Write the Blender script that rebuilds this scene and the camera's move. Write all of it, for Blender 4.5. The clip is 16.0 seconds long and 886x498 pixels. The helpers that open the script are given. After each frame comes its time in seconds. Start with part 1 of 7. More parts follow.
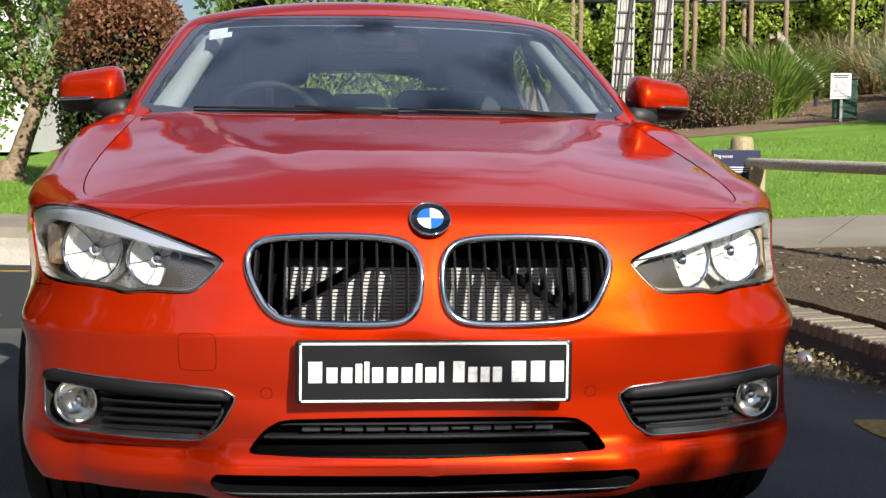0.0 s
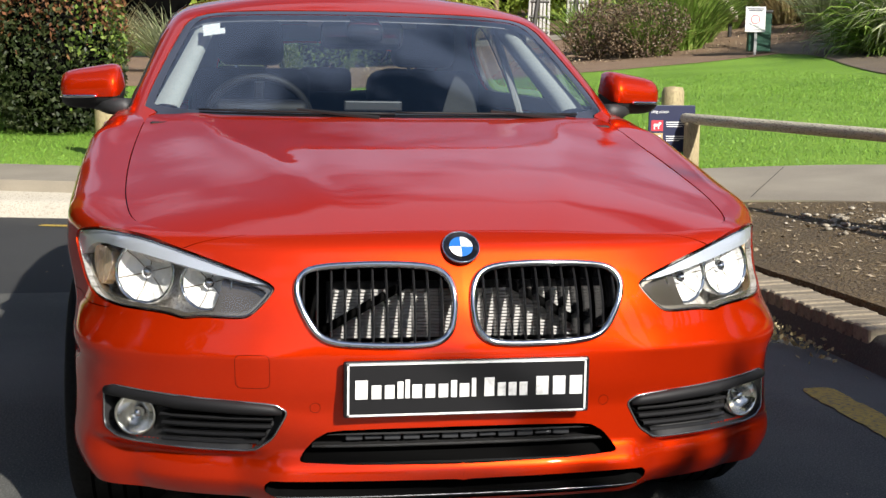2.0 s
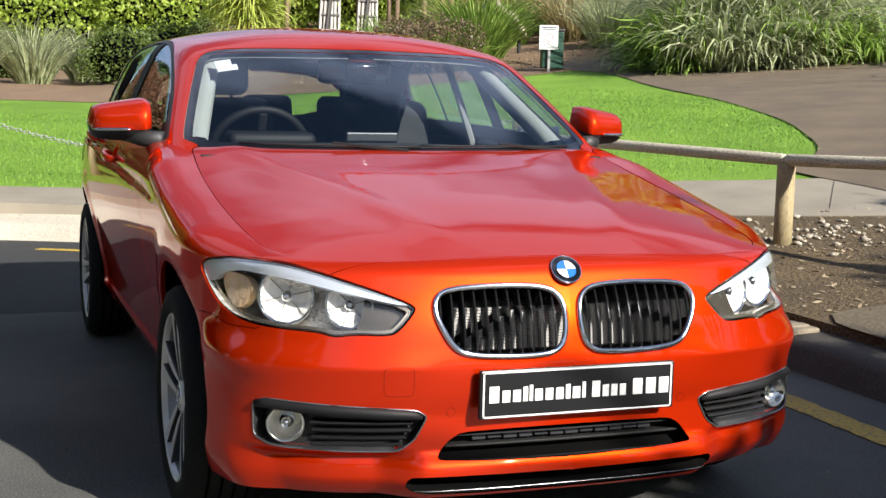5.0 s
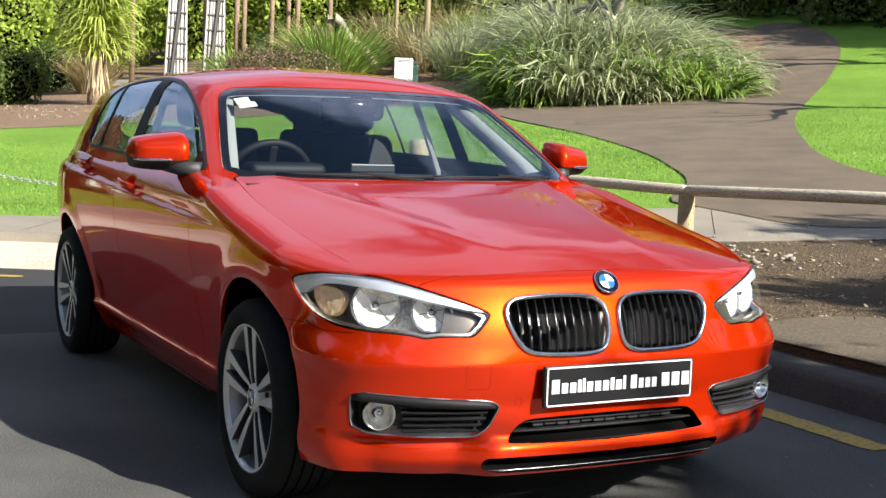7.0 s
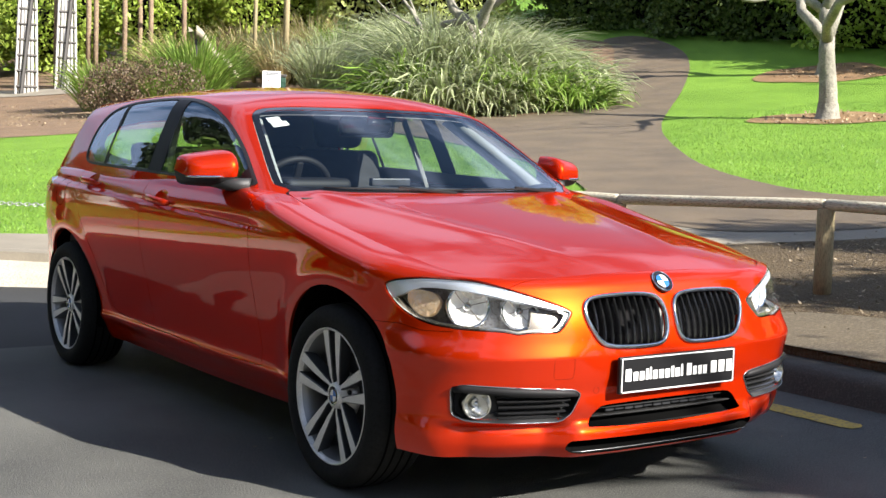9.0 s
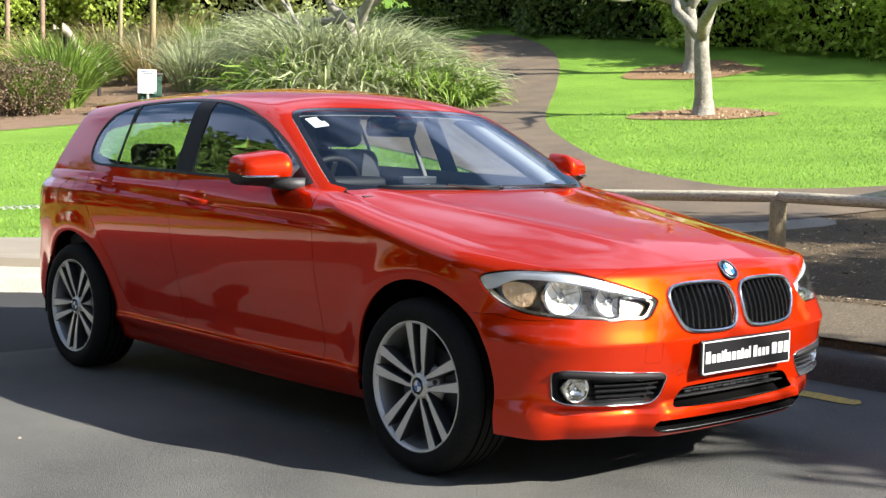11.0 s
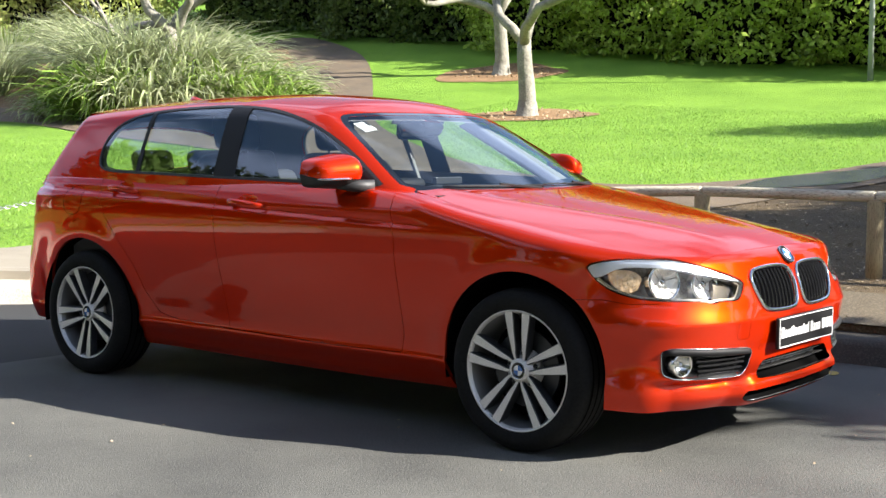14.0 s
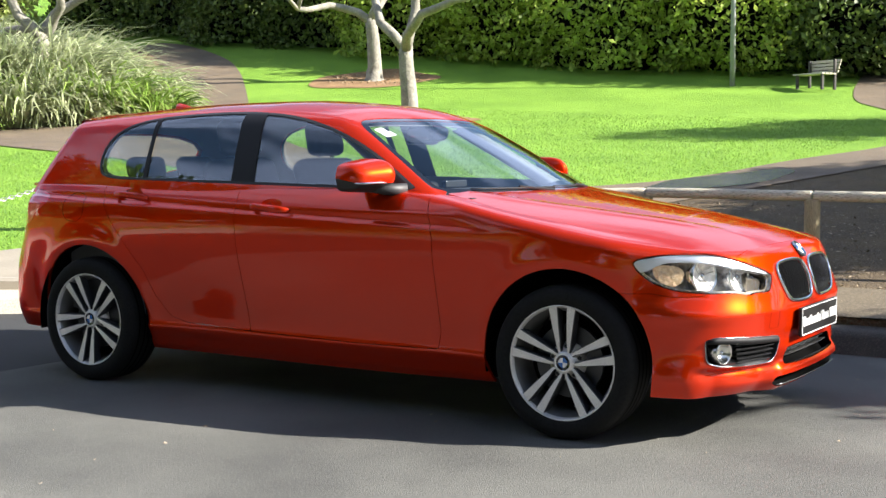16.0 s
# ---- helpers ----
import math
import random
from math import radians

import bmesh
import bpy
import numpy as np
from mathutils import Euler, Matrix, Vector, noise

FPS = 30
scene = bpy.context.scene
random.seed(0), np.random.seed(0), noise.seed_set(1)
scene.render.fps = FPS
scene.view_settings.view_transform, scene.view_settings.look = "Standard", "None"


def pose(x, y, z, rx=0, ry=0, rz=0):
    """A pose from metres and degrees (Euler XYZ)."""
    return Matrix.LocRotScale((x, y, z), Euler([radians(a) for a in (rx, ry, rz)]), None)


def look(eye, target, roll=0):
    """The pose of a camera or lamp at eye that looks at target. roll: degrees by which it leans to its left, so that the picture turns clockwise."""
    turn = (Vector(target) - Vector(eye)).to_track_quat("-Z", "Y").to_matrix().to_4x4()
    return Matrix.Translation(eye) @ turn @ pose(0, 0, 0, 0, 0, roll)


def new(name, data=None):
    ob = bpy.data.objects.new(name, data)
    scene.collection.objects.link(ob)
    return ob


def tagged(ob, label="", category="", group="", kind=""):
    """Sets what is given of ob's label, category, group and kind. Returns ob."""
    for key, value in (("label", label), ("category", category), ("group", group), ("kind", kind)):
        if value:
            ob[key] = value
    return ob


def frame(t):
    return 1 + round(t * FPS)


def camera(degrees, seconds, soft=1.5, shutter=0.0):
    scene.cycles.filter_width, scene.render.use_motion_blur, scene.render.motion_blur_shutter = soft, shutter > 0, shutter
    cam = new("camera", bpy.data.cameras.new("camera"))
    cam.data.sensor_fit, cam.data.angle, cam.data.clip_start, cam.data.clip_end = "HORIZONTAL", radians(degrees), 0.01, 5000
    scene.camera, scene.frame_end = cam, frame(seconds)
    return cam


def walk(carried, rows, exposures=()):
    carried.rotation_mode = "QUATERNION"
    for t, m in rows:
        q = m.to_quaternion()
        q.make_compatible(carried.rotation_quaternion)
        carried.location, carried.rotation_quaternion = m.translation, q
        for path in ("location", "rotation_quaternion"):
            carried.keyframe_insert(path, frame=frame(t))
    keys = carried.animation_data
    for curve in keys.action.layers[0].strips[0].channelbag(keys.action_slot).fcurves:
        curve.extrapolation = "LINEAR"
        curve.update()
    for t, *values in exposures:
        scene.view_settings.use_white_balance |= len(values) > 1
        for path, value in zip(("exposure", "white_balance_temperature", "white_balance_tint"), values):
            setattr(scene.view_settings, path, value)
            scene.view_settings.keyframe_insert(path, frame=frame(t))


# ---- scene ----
cam = camera(37.5, 16.0)
PATH = [
    (0, (-0.245, -3.216, 0.878), (-0.032, -1.233, 0.731), 0.7),
    (0.5, (-0.308, -3.256, 0.93), (-0.064, -1.279, 0.752), 0.7),
    (1, (-0.374, -3.301, 0.989), (-0.098, -1.331, 0.78), 0.8),
    (1.5, (-0.446, -3.357, 1.056), (-0.135, -1.396, 0.815), 1.0),
    (2, (-0.523, -3.413, 1.115), (-0.175, -1.462, 0.85), 0.9),
    (2.5, (-0.64, -3.426, 1.121), (-0.236, -1.485, 0.857), 0.8),
    (3, (-0.776, -3.453, 1.135), (-0.313, -1.525, 0.873), 0.8),
    (3.5, (-0.955, -3.501, 1.16), (-0.43, -1.589, 0.897), 1.2),
    (4, (-1.087, -3.526, 1.172), (-0.511, -1.628, 0.913), 1.1),
    (6.5, (-1.999, -3.8, 1.198), (-1.131, -2.01, 0.993), 2.1),
    (7, (-2.212, -3.861, 1.197), (-1.286, -2.099, 1.006), 2.0),
    (7.5, (-2.438, -3.884, 1.199), (-1.455, -2.151, 1.019), 1.9),
    (8, (-2.647, -3.887, 1.205), (-1.612, -2.185, 1.031), 1.8),
    (8.5, (-2.842, -3.849, 1.198), (-1.755, -2.178, 1.028), 1.7),
    (9, (-3.063, -3.824, 1.198), (-1.926, -2.187, 1.031), 1.6),
    (11.5, (-3.99, -3.377, 1.18), (-2.628, -1.922, 1.016), 1.0),
    (12, (-4.17, -3.28, 1.176), (-2.766, -1.865, 1.014), 0.9),
    (12.5, (-4.363, -3.188, 1.175), (-2.919, -1.814, 1.013), 0.9),
    (13, (-4.547, -3.096, 1.182), (-3.066, -1.762, 1.021), 0.6),
    (13.5, (-4.711, -2.979, 1.176), (-3.191, -1.689, 1.016), 0.5),
    (14, (-4.88, -2.857, 1.168), (-3.323, -1.611, 1.011), 0.3),
    (14.5, (-5.053, -2.745, 1.167), (-3.461, -1.544, 1.011), 0.1),
    (15, (-5.22, -2.621, 1.16), (-3.593, -1.467, 1.006), -0.1),
    (15.5, (-5.364, -2.473, 1.159), (-3.703, -1.369, 1.007), -0.1),
    (16, (-5.517, -2.343, 1.161), (-3.824, -1.288, 1.013), -0.1),
]
walk(cam, [(t, look(eye, target, roll)) for t, eye, target, roll in PATH], [(0, 0.74), (4, 0.90), (8, 1.36), (12, 1.62), (16, 1.80)])

# ---- world, sun ----
SUN_TO = Vector((0.33, -0.80, 0.50)).normalized()
world = bpy.data.worlds.new("world")
scene.world = world
world.use_nodes = True
wn = world.node_tree.nodes
sky = wn.new("ShaderNodeTexSky")
sky.sky_type, sky.sun_disc = "NISHITA", False
sky.sun_elevation = math.asin(SUN_TO.z)
sky.sun_rotation = math.atan2(SUN_TO.x, SUN_TO.y)
sky.air_density, sky.dust_density, sky.ozone_density = 1.0, 0.8, 2.0
# broken white cloud over the blue
wtc = wn.new("ShaderNodeTexCoord")
wno = wn.new("ShaderNodeTexNoise")
wno.inputs["Scale"].default_value, wno.inputs["Detail"].default_value = 2.6, 7.0
wmap = wn.new("ShaderNodeMapping")
wmap.inputs["Scale"].default_value = (1.0, 1.0, 2.4)
wramp = wn.new("ShaderNodeValToRGB")
wramp.color_ramp.elements[0].position, wramp.color_ramp.elements[1].position = 0.515, 0.615
wmix = wn.new("ShaderNodeMixRGB")
wmix.inputs["Color2"].default_value = (5.9, 6.8, 9.6, 1)
wl = world.node_tree.links
wl.new(wtc.outputs["Generated"], wmap.inputs["Vector"])
wl.new(wmap.outputs["Vector"], wno.inputs["Vector"])
wsep, wthin, wadd = wn.new("ShaderNodeSeparateXYZ"), wn.new("ShaderNodeMapRange"), wn.new("ShaderNodeMath")
wthin.inputs["From Min"].default_value, wthin.inputs["From Max"].default_value = 0.64, 0.97
wthin.inputs["To Min"].default_value, wthin.inputs["To Max"].default_value = 0.080, -0.085
wl.new(wtc.outputs["Generated"], wsep.inputs["Vector"])
wl.new(wsep.outputs["Z"], wthin.inputs["Value"])
wl.new(wno.outputs["Fac"], wadd.inputs[0])
wl.new(wthin.outputs["Result"], wadd.inputs[1])
wl.new(wadd.outputs["Value"], wramp.inputs["Fac"])
wl.new(wramp.outputs["Color"], wmix.inputs["Fac"])
wl.new(sky.outputs["Color"], wmix.inputs["Color1"])
wl.new(wmix.outputs["Color"], wn["Background"].inputs["Color"])
wn["Background"].inputs["Strength"].default_value = 0.05
sun = new("sun", bpy.data.lights.new("sun", "SUN"))
sun.data.energy, sun.data.angle, sun.data.color = 5.0, radians(0.55), (1.0, 0.95, 0.88)
sun.matrix_world = look(SUN_TO * 50, (0, 0, 0))


# ---- materials ----
def node_mat(name):
    m = bpy.data.materials.new(name)
    m.use_nodes = True
    return m, m.node_tree.nodes, m.node_tree.links, m.node_tree.nodes["Principled BSDF"]


def surface(name, c1, c2=None, rough=0.6, metal=0.0, scale=6.0, fine=60.0, bump=0.0, bump_scale=None, c3=None, spec=0.5,
            rough_var=0.1, coat=0.0, island=False, objvar=0.0, stretch=(1, 1, 1), mid=0.5, spread=0.25):
    """Two colours mixed by a broad noise, broken by a fine one, with relief."""
    m, n, l, b = node_mat(name)
    c2 = c2 or tuple(0.8 * v for v in c1)
    tc = n.new("ShaderNodeTexCoord")
    mp = n.new("ShaderNodeMapping")
    mp.inputs["Scale"].default_value = stretch
    l.new(tc.outputs["Object"], mp.inputs["Vector"])
    big, small = n.new("ShaderNodeTexNoise"), n.new("ShaderNodeTexNoise")
    big.inputs["Scale"].default_value, big.inputs["Detail"].default_value = scale, 5
    small.inputs["Scale"].default_value, small.inputs["Detail"].default_value = fine, 4
    for t in (big, small):
        l.new(mp.outputs["Vector"], t.inputs["Vector"])
    ramp = n.new("ShaderNodeMapRange")
    ramp.inputs["From Min"].default_value, ramp.inputs["From Max"].default_value = mid - spread, mid + spread
    l.new(big.outputs["Fac"], ramp.inputs["Value"])
    mix = n.new("ShaderNodeMixRGB")
    mix.inputs["Color1"].default_value, mix.inputs["Color2"].default_value = (*c1, 1), (*c2, 1)
    l.new(ramp.outputs["Result"], mix.inputs["Fac"])
    mix2 = n.new("ShaderNodeMixRGB")
    c3 = c3 or tuple(0.5 * (p + q) * 0.7 for p, q in zip(c1, c2))
    mix2.inputs["Color2"].default_value = (*c3, 1)
    r2 = n.new("ShaderNodeMapRange")
    r2.inputs["From Min"].default_value, r2.inputs["From Max"].default_value = 0.48, 0.72
    l.new(small.outputs["Fac"], r2.inputs["Value"])
    l.new(r2.outputs["Result"], mix2.inputs["Fac"])
    l.new(mix.outputs["Color"], mix2.inputs["Color1"])
    out = mix2.outputs["Color"]
    if island or objvar:
        src = n.new("ShaderNodeNewGeometry").outputs["Random Per Island"] if island else n.new("ShaderNodeObjectInfo").outputs["Random"]
        hs = n.new("ShaderNodeHueSaturation")
        mr = n.new("ShaderNodeMapRange")
        mr.inputs["To Min"].default_value, mr.inputs["To Max"].default_value = 1 - (objvar or 0.35), 1 + (objvar or 0.35)
        l.new(src, mr.inputs["Value"])
        l.new(mr.outputs["Result"], hs.inputs["Value"])
        l.new(out, hs.inputs["Color"])
        out = hs.outputs["Color"]
    l.new(out, b.inputs["Base Color"])
    rr = n.new("ShaderNodeMapRange")
    rr.inputs["To Min"].default_value, rr.inputs["To Max"].default_value = max(0.02, rough - rough_var), min(1, rough + rough_var)
    l.new(small.outputs["Fac"], rr.inputs["Value"])
    l.new(rr.outputs["Result"], b.inputs["Roughness"])
    b.inputs["Metallic"].default_value = metal
    b.inputs["Specular IOR Level"].default_value = spec
    b.inputs["Coat Weight"].default_value = coat
    if bump:
        bn = n.new("ShaderNodeTexNoise")
        bn.inputs["Scale"].default_value, bn.inputs["Detail"].default_value = bump_scale or fine, 6
        l.new(mp.outputs["Vector"], bn.inputs["Vector"])
        bp = n.new("ShaderNodeBump")
        bp.inputs["Strength"].default_value, bp.inputs["Distance"].default_value = 1.0, bump
        l.new(bn.outputs["Fac"], bp.inputs["Height"])
        l.new(bp.outputs["Normal"], b.inputs["Normal"])
    return m


def plain(name, c, rough=0.4, metal=0.0, spec=0.5, coat=0.0):
    m, n, l, b = node_mat(name)
    b.inputs["Base Color"].default_value = (*c, 1)
    b.inputs["Roughness"].default_value, b.inputs["Metallic"].default_value = rough, metal
    b.inputs["Specular IOR Level"].default_value, b.inputs["Coat Weight"].default_value = spec, coat
    return m


def glass(name, tint, rough=0.0, reflect=0.5, grazing=0.92):
    """Thin sheet glass: clear transmission with a fresnel gloss on top."""
    m, n, l, b = node_mat(name)
    n.remove(b)
    tr, gl, mix = n.new("ShaderNodeBsdfTransparent"), n.new("ShaderNodeBsdfGlossy"), n.new("ShaderNodeMixShader")
    tr.inputs["Color"].default_value = (*tint, 1)
    gl.inputs["Color"].default_value, gl.inputs["Roughness"].default_value = (0.82, 0.92, 1.0, 1), rough
    lw, pw, ma = n.new("ShaderNodeLayerWeight"), n.new("ShaderNodeMath"), n.new("ShaderNodeMath")
    lw.inputs["Blend"].default_value = 0.5
    pw.operation, ma.operation = "POWER", "MULTIPLY_ADD"
    pw.inputs[1].default_value = 4.2
    ma.inputs[1].default_value, ma.inputs[2].default_value = grazing, 0.03 + 0.09 * reflect
    l.new(lw.outputs["Facing"], pw.inputs[0])
    l.new(pw.outputs["Value"], ma.inputs[0])
    l.new(ma.outputs["Value"], mix.inputs["Fac"])
    l.new(tr.outputs["BSDF"], mix.inputs[1])
    l.new(gl.outputs["BSDF"], mix.inputs[2])
    l.new(mix.outputs["Shader"], n["Material Output"].inputs["Surface"])
    return m


def car_paint():
    m, n, l, b = node_mat("orange_metallic_paint")
    tc = n.new("ShaderNodeTexCoord")
    flake = n.new("ShaderNodeTexNoise")
    flake.inputs["Scale"].default_value, flake.inputs["Detail"].default_value = 900.0, 1
    l.new(tc.outputs["Object"], flake.inputs["Vector"])
    mix = n.new("ShaderNodeMixRGB")
    mix.inputs["Color1"].default_value, mix.inputs["Color2"].default_value = (0.45, 0.007, 0.001, 1), (0.68, 0.044, 0.002, 1)
    l.new(flake.outputs["Fac"], mix.inputs["Fac"])
    l.new(mix.outputs["Color"], b.inputs["Base Color"])
    b.inputs["Metallic"].default_value, b.inputs["Roughness"].default_value = 0.62, 0.36
    b.inputs["Specular Tint"].default_value = (1.0, 0.16, 0.10, 1)
    b.inputs["Coat Weight"].default_value, b.inputs["Coat Roughness"].default_value = 1.0, 0.025
    b.inputs["Coat IOR"].default_value = 1.45
    b.inputs["Specular IOR Level"].default_value = 0.0
    peel = n.new("ShaderNodeTexNoise")
    peel.inputs["Scale"].default_value = 28.0
    l.new(tc.outputs["Object"], peel.inputs["Vector"])
    bp = n.new("ShaderNodeBump")
    bp.inputs["Strength"].default_value, bp.inputs["Distance"].default_value = 0.25, 0.0006
    l.new(peel.outputs["Fac"], bp.inputs["Height"])
    l.new(bp.outputs["Normal"], b.inputs["Coat Normal"])
    return m


PAINT = car_paint()
BLACK_PLASTIC = surface("black_plastic", (0.018, 0.018, 0.019), (0.024, 0.024, 0.025), rough=0.55, scale=20, fine=400, bump=0.0003)
GLOSS_BLACK = plain("gloss_black", (0.006, 0.006, 0.007), 0.08, coat=1.0)
# near-black for black parts, and to paint shade into hollows and foliage
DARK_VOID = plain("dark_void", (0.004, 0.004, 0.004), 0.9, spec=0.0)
RUBBER = surface("tyre_rubber", (0.006, 0.006, 0.006), (0.009, 0.009, 0.0085), rough=0.85, spec=0.25, scale=12, fine=90, bump=0.0006)
PLATE_BLACK = plain("plate_black", (0.012, 0.012, 0.013), 0.32, spec=0.3)
CHROME = plain("chrome", (0.75, 0.76, 0.78), 0.06, 1.0)
REFLECTOR = surface("lamp_reflector", (0.97, 0.97, 0.95), (0.90, 0.89, 0.86), rough=0.30, metal=0.22, scale=30, fine=200, rough_var=0.05, bump=0.012, bump_scale=42, c3=(0.85, 0.83, 0.78))
LAMP_BACK = surface("lamp_backing", (0.93, 0.91, 0.88), (0.66, 0.62, 0.56), rough=0.20, metal=0.42, scale=24, fine=160, rough_var=0.05, bump=0.014, bump_scale=34, c3=(0.30, 0.27, 0.23))
FOG_SILVER = plain("fog_reflector", (0.80, 0.77, 0.70), 0.16, 1.0)
BEZEL = plain("bronze_silver_bezel", (0.42, 0.37, 0.30), 0.25, 0.9)
BROW_SILVER = plain("satin_brow", (0.66, 0.69, 0.74), 0.32, 0.6)
LAMP_END = plain("lamp_end_smoke", (0.22, 0.19, 0.155), 0.16, 0.8)
SLAT_BLACK = plain("polished_black_slat", (0.10, 0.10, 0.105), 0.14, 0.75)
DARK_CHROME = plain("dark_chrome", (0.30, 0.30, 0.30), 0.25, 0.9)
SATIN_BLACK = plain("satin_black_trim", (0.020, 0.020, 0.021), 0.26)
MATTE_BLACK = plain("matte_black", (0.009, 0.009, 0.010), 0.6, spec=0.3)
RADIATOR = plain("radiator_aluminium", (0.50, 0.49, 0.47), 0.5, 0.3)
ALLOY = surface("machined_alloy", (0.78, 0.76, 0.73), (0.66, 0.645, 0.62), rough=0.33, metal=0.35, scale=14, fine=300, rough_var=0.08)
ALLOY_GREY = plain("grey_barrel_alloy", (0.26, 0.26, 0.26), 0.35, 0.6)
ALLOY_DARK = plain("grey_alloy_paint", (0.055, 0.057, 0.062), 0.35, 0.5)
GLASS_CLEAR = glass("clear_lens", (0.97, 0.98, 0.98), 0.0, 0.0, 0.25)
GLASS_SCREEN = glass("windscreen_glass", (0.86, 0.91, 0.91), 0.0, 0.75)
GLASS_SIDE = glass("side_glass", (0.80, 0.85, 0.84), 0.0, 1.0)
CABIN = surface("grey_cabin_trim", (0.035, 0.036, 0.039), (0.045, 0.046, 0.05), rough=0.7, scale=9, fine=220, bump=0.0006)
CABIN_LIGHT = surface("light_headlining", (0.27, 0.27, 0.27), (0.23, 0.23, 0.23), rough=0.85, scale=9, fine=220)
PILLAR_GREY = surface("pillar_grey", (0.34, 0.35, 0.335), (0.30, 0.31, 0.295), rough=0.8, scale=9, fine=220)
SEAT_CLOTH = surface("black_seat_cloth", (0.026, 0.027, 0.031), (0.040, 0.041, 0.045), rough=0.85, scale=14, fine=260, bump=0.001)
WHITE = surface("white_print", (0.82, 0.82, 0.80), (0.76, 0.76, 0.74), rough=0.45, scale=8, fine=90)
BLUE = plain("roundel_blue", (0.02, 0.13, 0.42), 0.25, coat=1.0)
AMBER = surface("amber_reflector", (0.90, 0.66, 0.40), (0.70, 0.45, 0.23), rough=0.18, metal=0.2, scale=24, fine=160, bump=0.012, bump_scale=40, c3=(0.75, 0.62, 0.48))
RED_LENS = plain("red_lens", (0.95, 0.028, 0.045), 0.1, coat=1.0)


# ---- helpers for building ----
def part(name, bm, material, parent=None, label="", smooth=False):
    """Link a bmesh as one mesh object, under parent if given."""
    me = bpy.data.meshes.new(name)
    bm.to_mesh(me)
    bm.free()
    me.materials.append(material)
    if smooth:
        me.shade_smooth()
    ob = new(name, me)
    ob.parent = parent
    return tagged(ob, label)


def raw(name, verts, faces, material, parent=None, label="", smooth=False):
    me = bpy.data.meshes.new(name)
    me.from_pydata([tuple(v) for v in verts], [], [tuple(f) for f in faces])
    me.materials.append(material)
    if smooth:
        me.shade_smooth()
    ob = new(name, me)
    ob.parent = parent
    return tagged(ob, label)


def thing(name, label, category, at=(0, 0, 0), rz=0, group="", kind=""):
    ob = new(name)
    ob.matrix_world = pose(*at, 0, 0, rz)
    return tagged(ob, label, category, group, kind)


def box(bm, cx, cy, cz, sx, sy, sz, bevel=0.0, m=None, seg=2):
    r = bmesh.ops.create_cube(bm, size=1, matrix=(m or Matrix()) @ Matrix.Translation((cx, cy, cz)) @ Matrix.Diagonal((sx, sy, sz, 1)))
    if bevel:
        es = list({e for v in r["verts"] for e in v.link_edges})
        bmesh.ops.bevel(bm, geom=es, offset=bevel, segments=seg, affect="EDGES", profile=0.5)
    return bm


def tube(bm, pts, radii, seg=10, cap=True):
    """A tapered tube through pts."""
    pts = [Vector(p) for p in pts]
    radii = radii if hasattr(radii, "__len__") else [radii] * len(pts)
    rings, side = [], None
    for i, p in enumerate(pts):
        d = (pts[min(i + 1, len(pts) - 1)] - pts[max(i - 1, 0)]).normalized()
        if side is None:
            side = d.orthogonal().normalized()
        side = (side - d * side.dot(d)).normalized()
        up = d.cross(side)
        rings.append([bm.verts.new(p + radii[i] * (math.cos(a) * side + math.sin(a) * up)) for a in (2 * math.pi * k / seg for k in range(seg))])
    for a, b in zip(rings, rings[1:]):
        for k in range(seg):
            bm.faces.new((a[k], a[(k + 1) % seg], b[(k + 1) % seg], b[k]))
    if cap:
        bm.faces.new(rings[0][::-1])
        bm.faces.new(rings[-1])
    return bm


def lathe(bm, profile, seg=32, m=None, close=False):
    """Turn (radius, height) pairs round z."""
    m = m or Matrix()
    rings = [[bm.verts.new(m @ Vector((r * math.cos(a), r * math.sin(a), h))) for a in (2 * math.pi * k / seg for k in range(seg))] for r, h in profile]
    pairs = list(zip(rings, rings[1:])) + ([(rings[-1], rings[0])] if close else [])
    for a, b in pairs:
        for k in range(seg):
            bm.faces.new((a[k], a[(k + 1) % seg], b[(k + 1) % seg], b[k]))
    return rings


def spline(ys, vs):
    """A smooth function through points (monotone ys), by cubic Hermite with finite slopes."""
    ys, vs = np.array(ys, float), np.array(vs, float)
    d = np.diff(vs) / np.diff(ys)
    s = np.r_[d[0], (d[:-1] * np.diff(ys)[1:] + d[1:] * np.diff(ys)[:-1]) / (np.diff(ys)[1:] + np.diff(ys)[:-1]), d[-1]]
    # keep turning points flat
    for k in range(1, len(s) - 1):
        if d[k - 1] * d[k] <= 0:
            s[k] = 0

    def f(y):
        y = np.clip(np.asarray(y, float), ys[0], ys[-1])
        k = np.clip(np.searchsorted(ys, y, side="right") - 1, 0, len(ys) - 2)
        h = ys[k + 1] - ys[k]
        t = (y - ys[k]) / h
        return ((2 * t**3 - 3 * t**2 + 1) * vs[k] + (t**3 - 2 * t**2 + t) * h * s[k] + (3 * t**2 - 2 * t**3) * vs[k + 1] + (t**3 - t**2) * h * s[k + 1])

    return f


def step(a, b, x):
    t = np.clip((np.asarray(x, float) - a) / (b - a), 0, 1)
    return t * t * (3 - 2 * t)


def chaikin(poly, rounds=3, closed=True, cut=0.25):
    p = np.array(poly, float)
    for _ in range(rounds):
        q = np.roll(p, -1, 0) if closed else p[1:]
        a = p if closed else p[:-1]
        new_p = np.stack([(1 - cut) * a + cut * q, cut * a + (1 - cut) * q], 1).reshape(-1, p.shape[1])
        p = new_p if closed else np.concatenate([p[:1], new_p, p[-1:]])
    return p


